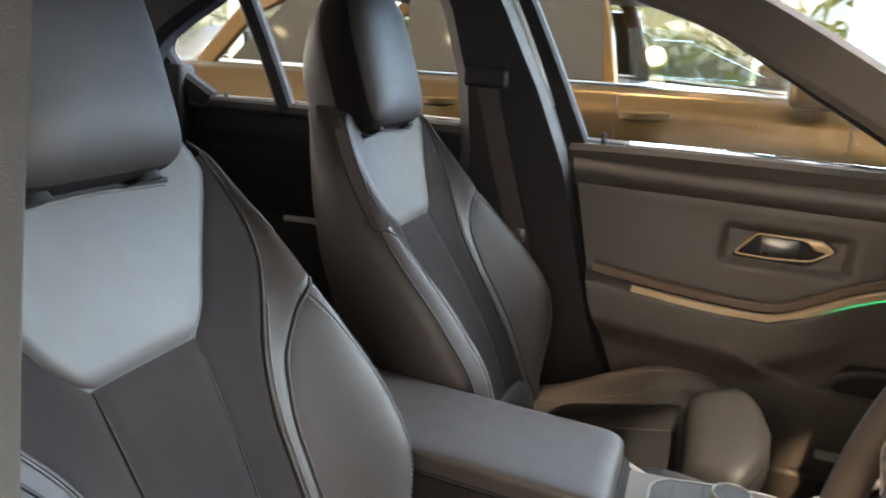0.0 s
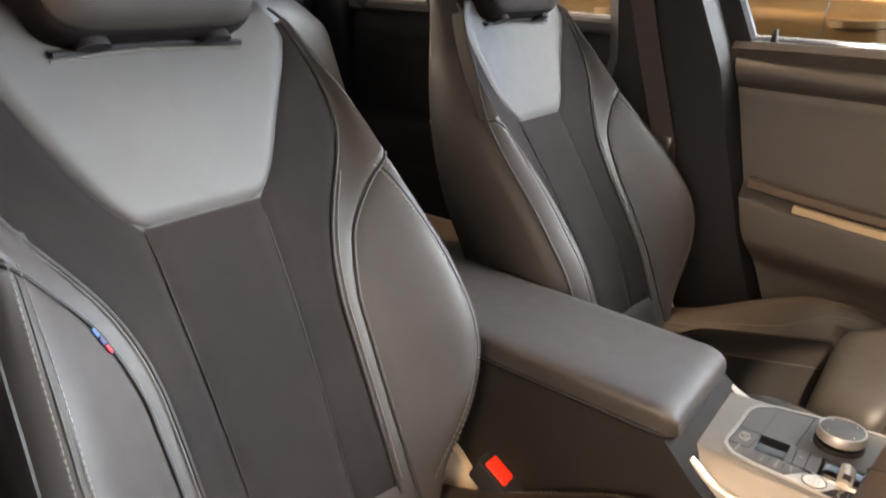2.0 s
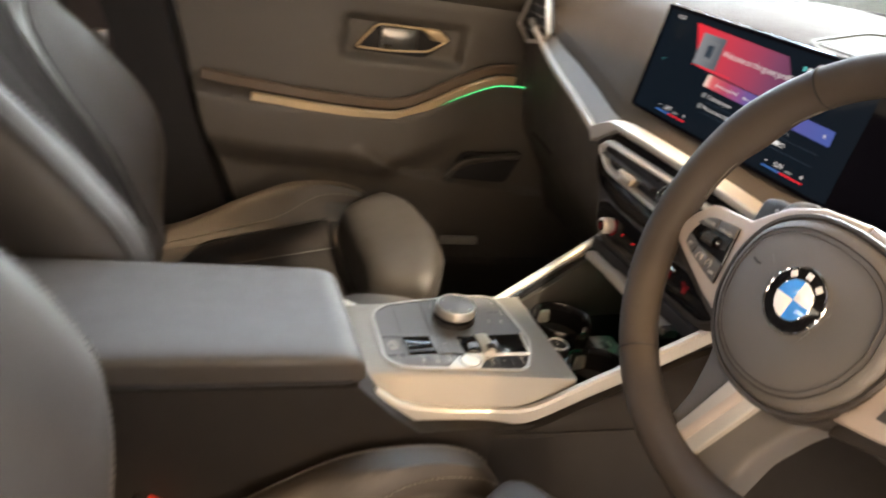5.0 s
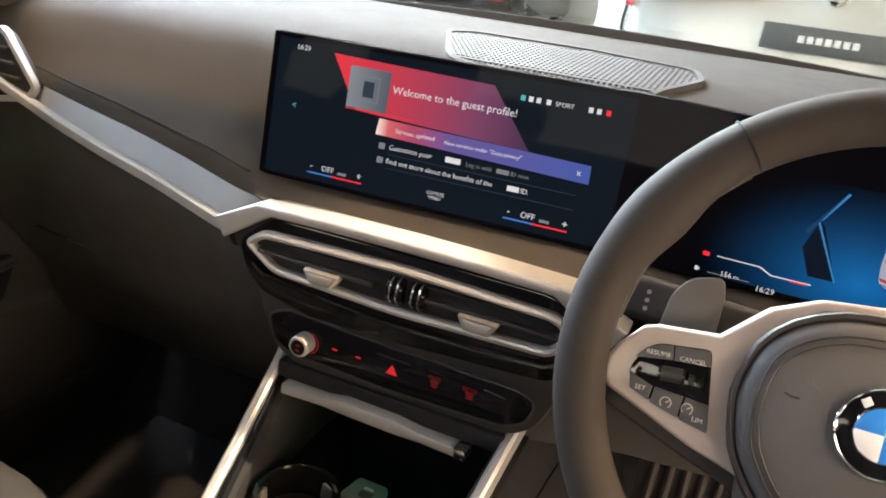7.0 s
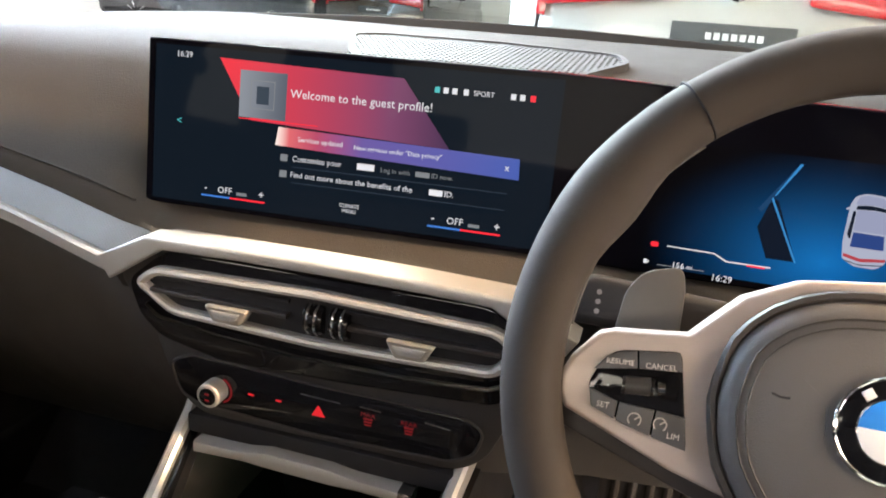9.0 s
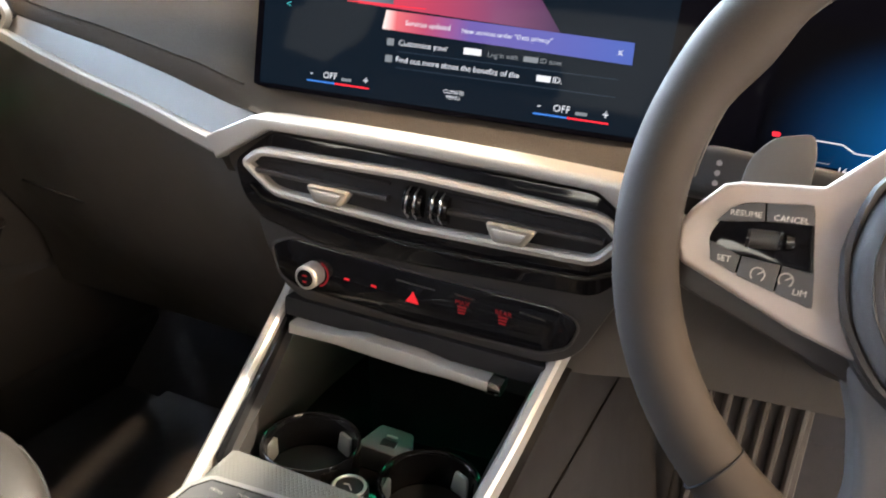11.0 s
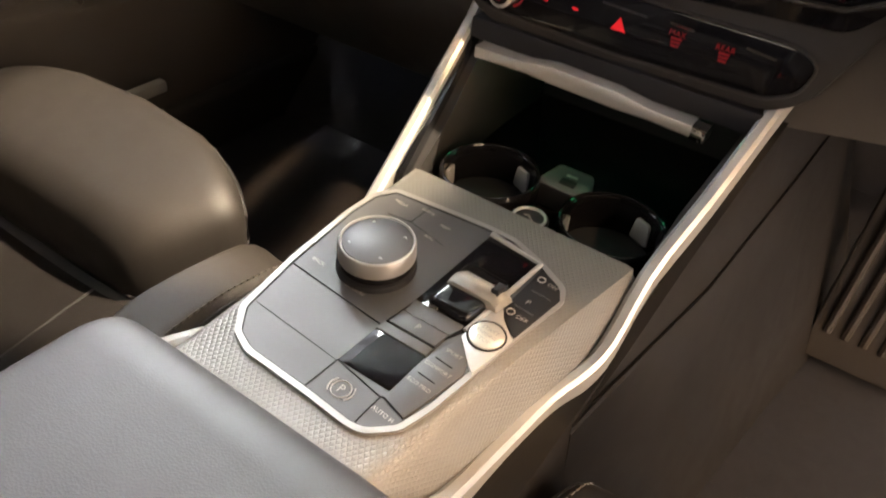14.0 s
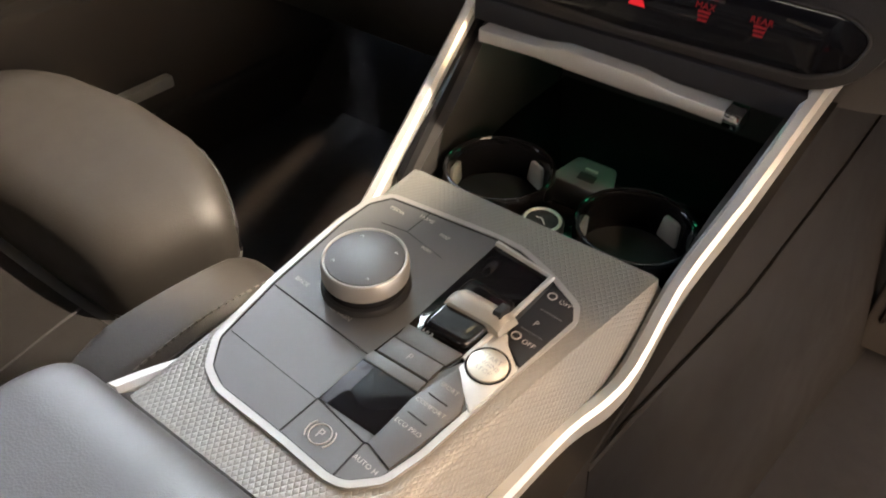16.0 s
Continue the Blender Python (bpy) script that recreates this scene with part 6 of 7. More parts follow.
# the car's picture with its open door marked
ui("car_picture", rounded(yz([(-0.3727, 0.8881), (-0.3710, 0.9005), (-0.3713, 0.9257), (-0.3735, 0.9318), (-0.3804, 0.9345), (-0.3917, 0.9337), (-0.3999, 0.9293), (-0.4005, 0.9179), (-0.4010, 0.8972), (-0.4000, 0.8878), (-0.3945, 0.8834), (-0.3812, 0.8836)]), 0.0022), UICAR, 0.0009)
ui("car_roof", rounded(yz([(-0.3762, 0.9225), (-0.3864, 0.9233), (-0.3968, 0.9218), (-0.3972, 0.9080), (-0.3762, 0.9085)]), 0.0015), UIROOF, 0.0012)
ui("car_bonnet", rounded(yz([(-0.3744, 0.9262), (-0.3760, 0.9318), (-0.3810, 0.9332), (-0.3905, 0.9325), (-0.3980, 0.9283), (-0.3970, 0.9256), (-0.3859, 0.9270)]), 0.0015), UIROOF, 0.0012)
ui("car_glass", yz([(-0.3757, 0.9257), (-0.3840, 0.9266), (-0.3954, 0.9254), (-0.3976, 0.9226), (-0.3864, 0.9238), (-0.3752, 0.9230)]), UIDARK, 0.0013)
ui("car_glass", yz([(-0.3765, 0.9073), (-0.3961, 0.9068), (-0.3973, 0.8970), (-0.3762, 0.8972)]), UIBLUE2, 0.0013)
ui("car_glass", yz([(-0.3738, 0.9220), (-0.3756, 0.9214), (-0.3752, 0.9021), (-0.3728, 0.9050)]), UIDARK, 0.0013)
ui("car_glass", yz([(-0.3976, 0.9207), (-0.3990, 0.9217), (-0.4000, 0.9020), (-0.3980, 0.9058)]), UIDARK, 0.0013)
ui("car_line", yz([(-0.3726, 0.8923), (-0.3839, 0.8896), (-0.3997, 0.8912), (-0.3998, 0.8892), (-0.3844, 0.8873), (-0.3731, 0.8899)]), UIREDSOFT, 0.0013)
ui("car_line", yz([(-0.3740, 0.8876), (-0.3842, 0.8854), (-0.3985, 0.8868), (-0.3985, 0.8863), (-0.3842, 0.8848), (-0.3742, 0.8871)]), UIDARK, 0.0013)
ui("car_mirror", yz([(-0.3690, 0.9232), (-0.3712, 0.9242), (-0.3714, 0.9226), (-0.3694, 0.9220)]), UICAR, 0.0009)
ui("open_door_mark", rounded(yz([(-0.3988, 0.9222), (-0.4030, 0.9238), (-0.4070, 0.9240), (-0.4140, 0.9205), (-0.4164, 0.9114), (-0.4041, 0.9144), (-0.3998, 0.9172)]), 0.0015, 2), UIRED, 0.0012)

# ---- steering wheel ----
HUB = Vector((-0.0205, -0.355, 0.870))
RAKE = radians(18.8)
W_UP, W_OUT = Vector((math.sin(RAKE), 0, math.cos(RAKE))), Vector((-math.cos(RAKE), 0, math.sin(RAKE)))


def wheel_at(r, u, n):
    """r to the driver's right, u up the wheel, n towards the driver."""
    return HUB + Vector((0, -1, 0)) * r + W_UP * u + W_OUT * n


def hub_at(r, u, n):
    return wheel_at(r, u - 0.0105, n - 0.006)


def spoke_at(r, u, n):
    return wheel_at(r, u - 0.007, n - 0.009)


steering = thing("steering_wheel", (0.05, -0.357, 0.8), "grey-black leather steering wheel with silver spokes and round emblem", "steering wheel")
rings = []
RIM, N = 0.1655, 96
for k in range(N + 1):
    a = 2 * math.pi * k / N
    deg = math.degrees(a) % 360
    thumb = sum(math.exp(-((deg - c) / 9) ** 2) for c in (150, 30))
    rr = 0.0160 + 0.0012 * thumb
    ring = []
    for j in range(16):
        b = 2 * math.pi * j / 16
        rad = RIM + rr * math.cos(b) * (1.0 if math.cos(b) > 0 else 1.05 + 0.25 * thumb)
        ring.append(wheel_at(rad * math.cos(a), rad * math.sin(a), rr * 1.08 * math.sin(b)))
    rings.append(ring)
bm = loft(rings, caps=False)
bmesh.ops.remove_doubles(bm, verts=bm.verts, dist=1e-6)
rim = part("rim", bm, WHEELSKIN, steering, "thick grey-black leather rim")
for deg in (128, 52, 229, 311):
    a = radians(deg)
    part("rim_seam", tube([wheel_at((RIM + 0.0166 * math.cos(b)) * math.cos(a), (RIM + 0.0166 * math.cos(b)) * math.sin(a), 0.0178 * math.sin(b)) for b in np.linspace(0, 2 * math.pi, 20, endpoint=False)], 0.0007, 5, closed=True), DARK, rim)
for deg0, deg1 in ((130, 175), (5, 50)):
    part("rim_stitching", tube([wheel_at((RIM - 0.0170) * math.cos(radians(d)), (RIM - 0.0170) * math.sin(radians(d)), -0.004) for d in np.linspace(deg0, deg1, 30)], 0.0008, 5), THREAD, rim)


hub_out = rounded([(-0.074, 0.000), (-0.068, 0.030), (-0.052, 0.047), (-0.030, 0.057), (0.0, 0.060), (0.030, 0.057), (0.052, 0.047), (0.068, 0.030), (0.074, 0.0), (0.068, -0.030), (0.050, -0.056), (0.025, -0.070), (0.0, -0.073), (-0.025, -0.070), (-0.050, -0.056), (-0.068, -0.030)], 0.01, 2)
back_out = grow(hub_out, 0.006)
hub_base = part("hub_base", slab(back_out, hub_at, -0.05, 0.004, 0.003), HARD, steering)
rings = []
for inset, h in ((0.0, 0.002), (0.0, 0.010), (-0.002, 0.0145), (-0.006, 0.0175), (-0.014, 0.0195), (-0.028, 0.0215), (-0.045, 0.0228)):
    rings.append([hub_at(*p, h) for p in grow(hub_out, inset)])
pad = part("airbag_pad", loft(rings), HUBSKIN, steering, "grained grey-black airbag pad")
part("pad_seam", tube([hub_at(*p, 0.0190) for p in grow(hub_out, -0.0085)], 0.0006, 5, closed=True), HARD, pad)
part("pad_stitching", tube([hub_at(*p, 0.0203) for p in grow(hub_out, -0.0125)], 0.0005, 5, closed=True), HARD, pad)
part("pad_edge", tube([hub_at(*p, 0.0105) for p in grow(hub_out, 0.002)], 0.0026, 6, closed=True), HARD, pad)
# emblem: plain ring and quarters
emblem = part("emblem", disc(hub_at, 0.0, 0.002, 0.0235, 0.018, 0.0255, 40, 0.0015), GLOSS, pad, "round black emblem with blue and white quarters")
part("emblem_ring", tube([hub_at(0.0237 * math.cos(a), 0.002 + 0.0237 * math.sin(a), 0.0245) for a in np.linspace(0, 2 * math.pi, 40, endpoint=False)], 0.0011, 8, closed=True), CHROME, emblem)
part("emblem_ring", tube([hub_at(0.0148 * math.cos(a), 0.002 + 0.0148 * math.sin(a), 0.0256) for a in np.linspace(0, 2 * math.pi, 40, endpoint=False)], 0.0006, 6, closed=True), CHROME, emblem)
for k in range(4):
    arc = [(0.0, 0.0)] + [(0.0146 * math.cos(a), 0.0146 * math.sin(a)) for a in np.linspace(k * math.pi / 2, (k + 1) * math.pi / 2, 10)]
    part("emblem_quarter", slab([(a, b + 0.002) for a, b in arc], hub_at, 0.025, 0.0264, 0.0003), ROUNDWHITE if k % 2 == 0 else ROUNDBLUE, emblem)
for deg in (128, 90, 52):
    ca, cb = 0.0190 * math.cos(radians(deg)), 0.002 + 0.0190 * math.sin(radians(deg))
    t = radians(deg - 90)
    q = [(-0.0024, -0.0023), (0.0024, -0.0023), (0.0024, 0.0023), (-0.0024, 0.0023)]
    part("emblem_mark", slab([(ca + x * math.cos(t) - y * math.sin(t), cb + x * math.sin(t) + y * math.cos(t)) for x, y in q], hub_at, 0.025, 0.0259, 0.0002), WHITEPRINT, emblem)
part("pad_mark", tube([hub_at(-0.051, 0.0095, 0.0222), hub_at(-0.047, 0.0082, 0.0224), hub_at(-0.043, 0.0085, 0.0226)], 0.0006, 5), DARK, pad)

for s in (-1, 1):
    side = [(s * a, b) for a, b in [(0.1500, -0.006), (0.1455, 0.004), (0.1330, 0.0190), (0.1250, 0.0215), (0.0890, 0.0255), (0.0790, 0.0360), (0.0660, 0.0490), (0.0400, 0.0610), (0.0003, 0.0660), (0.0003, 0.0580), (0.0400, 0.0530), (0.0640, 0.0330), (0.0720, 0.0), (0.0690, -0.0300), (0.0600, -0.0520), (0.0900, -0.0440), (0.1450, -0.0230), (0.1500, -0.014)]]
    spoke = part("side_spoke", slab(side, spoke_at, -0.012, 0.008, 0.003, 3), WARMSILVER, steering, "satin silver spoke with control keys")
    key_out = rounded([(s * a, b) for a, b in [(0.1350, -0.008), (0.1290, 0.0060), (0.1220, 0.0115), (0.0915, 0.0160), (0.0825, -0.0330), (0.1310, -0.0195)]], 0.004)
    keys = part("key_field", slab(key_out, spoke_at, 0.004, 0.0092, 0.0006), GLOSS, spoke, "piano black key field")
    for quad in ([(0.1330, 0.0000), (0.1275, 0.0075), (0.1205, 0.0112), (0.1130, 0.0125), (0.1115, 0.0040)], [(0.1122, 0.0126), (0.0922, 0.0154), (0.0900, 0.0062), (0.1108, 0.0040)], [(0.1338, -0.0100), (0.1318, -0.0190), (0.1195, -0.0235), (0.1188, -0.0145)], [(0.1178, -0.0145), (0.1186, -0.0240), (0.1012, -0.0285), (0.1005, -0.0152)], [(0.0995, -0.0152), (0.1002, -0.0288), (0.0832, -0.0322), (0.0855, -0.0160)]):
        part("key", slab([(s * a, b) for a, b in quad], spoke_at, 0.008, 0.0112, 0.0007), BUTTON, keys)
    roller = part("scroll_wheel", tube([spoke_at(s * 0.1165, -0.0052, 0.0105), spoke_at(s * 0.1040, -0.0040, 0.0105)], 0.0046, 16), GRIPDARK, keys, "dark knurled roller between chrome rings")
    for a0, a1, b in ((0.1180, 0.1165, -0.0053), (0.1040, 0.1025, -0.0039)):
        part("roller_ring", tube([spoke_at(s * a0, b, 0.0105), spoke_at(s * a1, b, 0.0105)], 0.0049, 16), DARKCHROME, roller)
    part("roller_end", tube([spoke_at(s * 0.1005, -0.0040, 0.0100), spoke_at(s * 0.0970, -0.0036, 0.0100)], [0.0040, 0.0032], 14), DARKCHROME, keys)
    if s < 0:
        for text, a, b, size in (("RESUME", -0.1205, 0.0058, 0.0040), ("CANCEL", -0.1005, 0.0068, 0.0040), ("SET", -0.1258, -0.0172, 0.0042), ("LIM", -0.0900, -0.0262, 0.0042)):
            words("lettering", text, size, spoke_at, a, b, 0.0116, KEYPRINT, keys, turn=4 if b > 0 else 0)
        for a, b in ((-0.1095, -0.0215), (-0.0970, -0.0215)):
            part("key_icon", tube([spoke_at(a + 0.0032 * math.cos(t), b + 0.0032 * math.sin(t), 0.0115) for t in np.linspace(-0.9, 4.0, 16)], 0.0004, 5), PRINT, keys)
            part("key_icon", tube([spoke_at(a, b, 0.0115), spoke_at(a + 0.0022, b + 0.0018, 0.0115)], 0.0004, 5), PRINT, keys)
    else:
        for a, b in ((0.1215, 0.0062), (0.1008, 0.0088), (0.1258, -0.0168), (0.1095, -0.0215), (0.0905, -0.0235)):
            part("key_icon", tube([spoke_at(a + 0.003 * math.cos(t), b + 0.003 * math.sin(t), 0.0115) for t in np.linspace(0, 2 * math.pi, 12, endpoint=False)], 0.0004, 5, closed=True), PRINT, keys)
    under = [(s * a, b) for a, b in [(0.152, -0.012), (0.147, -0.034), (0.10, -0.050), (0.058, -0.064), (0.06, 0.0), (0.14, 0.005)]]
    part("spoke_back", slab(under, spoke_at, -0.020, -0.002, 0.003), HARD, spoke)
    # shift paddle behind the spoke
    pad_out = rounded([(s * a, b) for a, b in [(0.1280, 0.000), (0.1235, 0.0350), (0.1140, 0.0480), (0.0935, 0.0535), (0.0900, 0.042), (0.0900, 0.000)]], 0.006)
    part("shift_paddle", slab(pad_out, wheel_at, -0.066, -0.061, 0.0015), PADDLE, steering, "grey metallic shift paddle")
    stalk = part("column_stalk", slab(rounded([(s * a, b) for a, b in [(0.158, 0.010), (0.160, 0.036), (0.145, 0.042), (0.06, 0.037), (0.06, 0.008)]], 0.006), wheel_at, -0.094, -0.076, 0.006, 3), HARD, steering, "black column stalk")
    for k in range(3):
        part("stalk_mark", disc(wheel_at, s * (0.139 - 0.0), 0.019 + 0.006 * k, 0.0017, -0.078, -0.0754, 10, 0.0), PRINT, stalk)
low = rounded([(-0.064, -0.060), (-0.053, -0.088), (-0.047, -0.120), (-0.052, -0.162), (0.026, -0.166), (0.030, -0.120), (0.042, -0.088), (0.058, -0.060)], 0.008, 3)
lower_spoke = part("lower_spoke", slab(low, wheel_at, -0.034, -0.007, 0.006, 3), HUBSKIN, steering, "dark lower spoke with a silver inlay")
def inlay_at(r, u, n):
    return wheel_at(r, u, n - 0.002 + 0.05 * (u + 0.12))
inlay = part("spoke_inlay", slab(rounded([(-0.0125, -0.070), (0.0165, -0.079), (-0.0115, -0.166), (-0.0405, -0.164)], 0.002, 2), inlay_at, -0.010, 0.001, 0.002, 3), SILVER, lower_spoke, "brushed silver spoke inlay")
part("inlay_groove", slab([(-0.0020, -0.078), (0.0060, -0.081), (-0.0205, -0.152), (-0.0290, -0.151)], inlay_at, -0.002, 0.0016, 0.0005), WARMSILVER, inlay)
for k, m in enumerate((TAGBLUE, TAGNAVY, TAGRED)):
    part("badge_bar", slab([(-0.0345 + 0.0042 * k, -0.1625), (-0.0310 + 0.0042 * k, -0.1625), (-0.0300 + 0.0042 * k, -0.1555), (-0.0335 + 0.0042 * k, -0.1555)], inlay_at, 0.0, 0.0022, 0.0003), m, inlay)
# column shroud
rings = []
for n, w, up, dn in ((-0.045, 0.058, 0.050, -0.062), (-0.075, 0.064, 0.052, -0.070), (-0.12, 0.066, 0.040, -0.085), (-0.24, 0.062, 0.010, -0.095)):
    rings.append([wheel_at(w * math.copysign(abs(math.cos(a)) ** 0.6, math.cos(a)), (up + dn) / 2 + (up - dn) / 2 * math.copysign(abs(math.sin(a)) ** 0.6, math.sin(a)), n) for a in np.linspace(0, 2 * math.pi, 28, endpoint=False)])
part("column_shroud", loft(rings), HARD, steering, "black plastic column shroud")

# pedals in the driver's footwell
pedal = thing("accelerator_pedal", (0.62, -0.30, 0.3), "ribbed dark rubber pedal in the footwell", "pedal")
def pedal_at(a, b, h):
    return Vector((0.46 + 0.25 * (b - 0.40) - h, -0.305 - a, b))
part("pedal_plate", slab(rounded([(-0.07, 0.26), (0.07, 0.26), (0.07, 0.60), (-0.07, 0.60)], 0.01), pedal_at, -0.02, 0.0, 0.004), PEDAL, pedal)
for k in range(6):
    part("rib", tube([pedal_at(-0.052 + 0.0215 * k, 0.30, -0.001), pedal_at(-0.050 + 0.0215 * k, 0.45, 0.003), pedal_at(-0.048 + 0.0215 * k, 0.59, 0.002)], 0.0055, 8), PEDAL, pedal)
part("pedal_arm", tube([(0.48, -0.305, 0.42), (0.60, -0.305, 0.42), (0.70, -0.305, 0.60)], 0.012, 8), DARK, pedal)
sill = part("sill_bar", block((0.105, 0.652, 0.392), (0.19, 0.668, 0.409), 0.004), SILVER)
tagged(sill, "pale grey bar fixed low on the passenger door", "sill bar")
mat_d = part("floor_mat", block((0.05, -0.60, 0.237), (0.52, -0.17, 0.246), 0.004), CARPET)
tagged(mat_d, "black ribbed carpet floor mat", "floor mat")
mat_p = part("floor_mat", block((0.05, 0.17, 0.237), (0.52, 0.60, 0.246), 0.004), CARPET)
tagged(mat_p, "black carpet floor mat before the passenger seat", "floor mat")

# ---- the showroom ----
FLOORTILE = mat("polished_floor", (0.16, 0.155, 0.15), 0.24, vary=0.08, vscale=1.5)
WALLPAINT = mat("white_wall", (0.75, 0.74, 0.72), 0.7, vary=0.04, vscale=0.8, bump=0.1, bscale=200)
CEIL = mat("white_ceiling", (0.7, 0.69, 0.66), 0.8, vary=0.05, vscale=1.0)
MULLION = mat("cream_mullion", (0.72, 0.66, 0.48), 0.5)
BLUEPOST = mat("blue_post", (0.10, 0.32, 0.55), 0.5)
ASPHALT = mat("forecourt", (0.30, 0.30, 0.30), 0.85, vary=0.2, vscale=3)
FOLIAGE = mat("sunlit_leaves", (0.12, 0.14, 0.02), 0.8, vary=0.6, vscale=30)
# thin leaves let the sun through
leaf = FOLIAGE.node_tree
thin = leaf.nodes.new("ShaderNodeBsdfTranslucent")
thin.inputs[0].default_value = (0.42, 0.46, 0.05, 1)
both = leaf.nodes.new("ShaderNodeMixShader")
both.inputs[0].default_value = 0.6
leaf.links.new(leaf.nodes["Principled BSDF"].outputs[0], both.inputs[1])
leaf.links.new(thin.outputs[0], both.inputs[2])
leaf.links.new(both.outputs[0], leaf.nodes["Material Output"].inputs["Surface"])


def setting(name, bm, material, label, cat):
    return tagged(part(name, bm, material, car=False), label, cat, kind="structure")


setting("floor", loft([[Vector((x, y, z)) for x, y in ((-9.5, -6.5), (16, -6.5), (16, 11), (1.5, 11), (1.5, 6.4), (-9.5, 6.4))] for z in (-0.2, 0.0)]), FLOORTILE, "pale polished showroom floor", "floor")
setting("ceiling", loft([[Vector((x, y, z)) for x, y in ((-9.5, -6.5), (16, -6.5), (16, 11), (1.5, 11), (1.5, 6.5), (-9.5, 6.5))] for z in (4.2, 4.4)]), CEIL, "white showroom ceiling", "ceiling")
setting("wall_right", block((-9.5, -6.7, 0), (16, -6.5, 4.2), 0), WALLPAINT, "plain white showroom wall", "wall")
setting("wall_rear", block((-9.7, -6.5, 0), (-9.5, 6.4, 4.2), 0), WALLPAINT, "plain white showroom wall", "wall")
setting("wall_front", block((16, -6.5, 0), (16.2, 11, 4.2), 0), WALLPAINT, "plain white showroom wall", "wall")
setting("wall_return", block((1.5, 6.5, 0), (1.7, 11, 4.2), 0), WALLPAINT, "plain white showroom wall", "wall")
setting("wall_left", block((1.7, 11, 0), (16, 11.2, 4.2), 0), WALLPAINT, "plain white showroom wall", "wall")
setting("ground", block((-200, 6.6, -0.3), (200, 300, -0.05), 0), ASPHALT, "sunlit grey forecourt outside the glazing", "ground")
glazing = setting("window_1", block((-9.5, 6.48, 0.1), (1.5, 6.5, 4.1), 0), PANE, "tall showroom glazing", "window")
glazing.visible_shadow = False
for x in (-9.3, -7.2, -5.3, -3.4, -1.6, 0.2):
    part("mullion", block((x - 0.07, 6.38, 0), (x + 0.07, 6.47, 4.2), 0.01), MULLION, glazing, car=False)
# glowing panels added out of view to go with the overhead lamps
ceiling_glow_panel = setting("ceiling_glow_panel", block((5.0, 2.2, 4.16), (9.8, 6.6, 4.19), 0), glow("ceiling_panel_glow", (0.80, 0.89, 1.0), 3.0), "glowing panel added under the ceiling, out of view", "ceiling light")
setting("ceiling_glow_panel", block((2.1, 0.9, 4.16), (4.9, 3.9, 4.19), 0), bpy.data.materials["ceiling_panel_glow"], "glowing panel added under the ceiling, out of view", "ceiling light")
# glowing band added on the front wall to go with the front lamp
setting("front_glow_band", block((15.9, 0.0, 2.4), (15.97, 8.0, 4.1), 0), glow("front_band_glow", (0.82, 0.92, 1.0), 2.5), "glowing band added high on the front wall, out of view", "window")
column = setting("column", block((4.2, 0.35, 0), (4.5, 0.70, 4.2), 0.03), WALLPAINT, "white square showroom column", "column")
post = setting("post", block((-6.9, 6.0, 0), (-6.6, 6.3, 4.2), 0.02), BLUEPOST, "blue square showroom post", "column")

DOWN = glow("downlight_glow", (1.0, 0.78, 0.5), 25)
k = 0
for x in (-4.5, -2.6, -0.6, 0.4, 1.7, 2.1, 4.0, 6.0):
    for y in (-2.6, -0.75, 0.9, 2.4, 4.2):
        o = thing("ceiling_downlight", (x, y, 4.17), "round recessed warm ceiling downlight", "ceiling lamp", "ceiling downlights")
        part("trim_ring", tube([(x + 0.075 * math.cos(a), y + 0.075 * math.sin(a), 4.19) for a in np.linspace(0, 2 * math.pi, 20, endpoint=False)], 0.012, 6, closed=True), SILVER, o, car=False)
        part("lamp", disc(lambda a, b, h: Vector((a, b, 4.20 - h)), x, y, 0.06, 0.0, 0.006), DOWN, o, car=False)


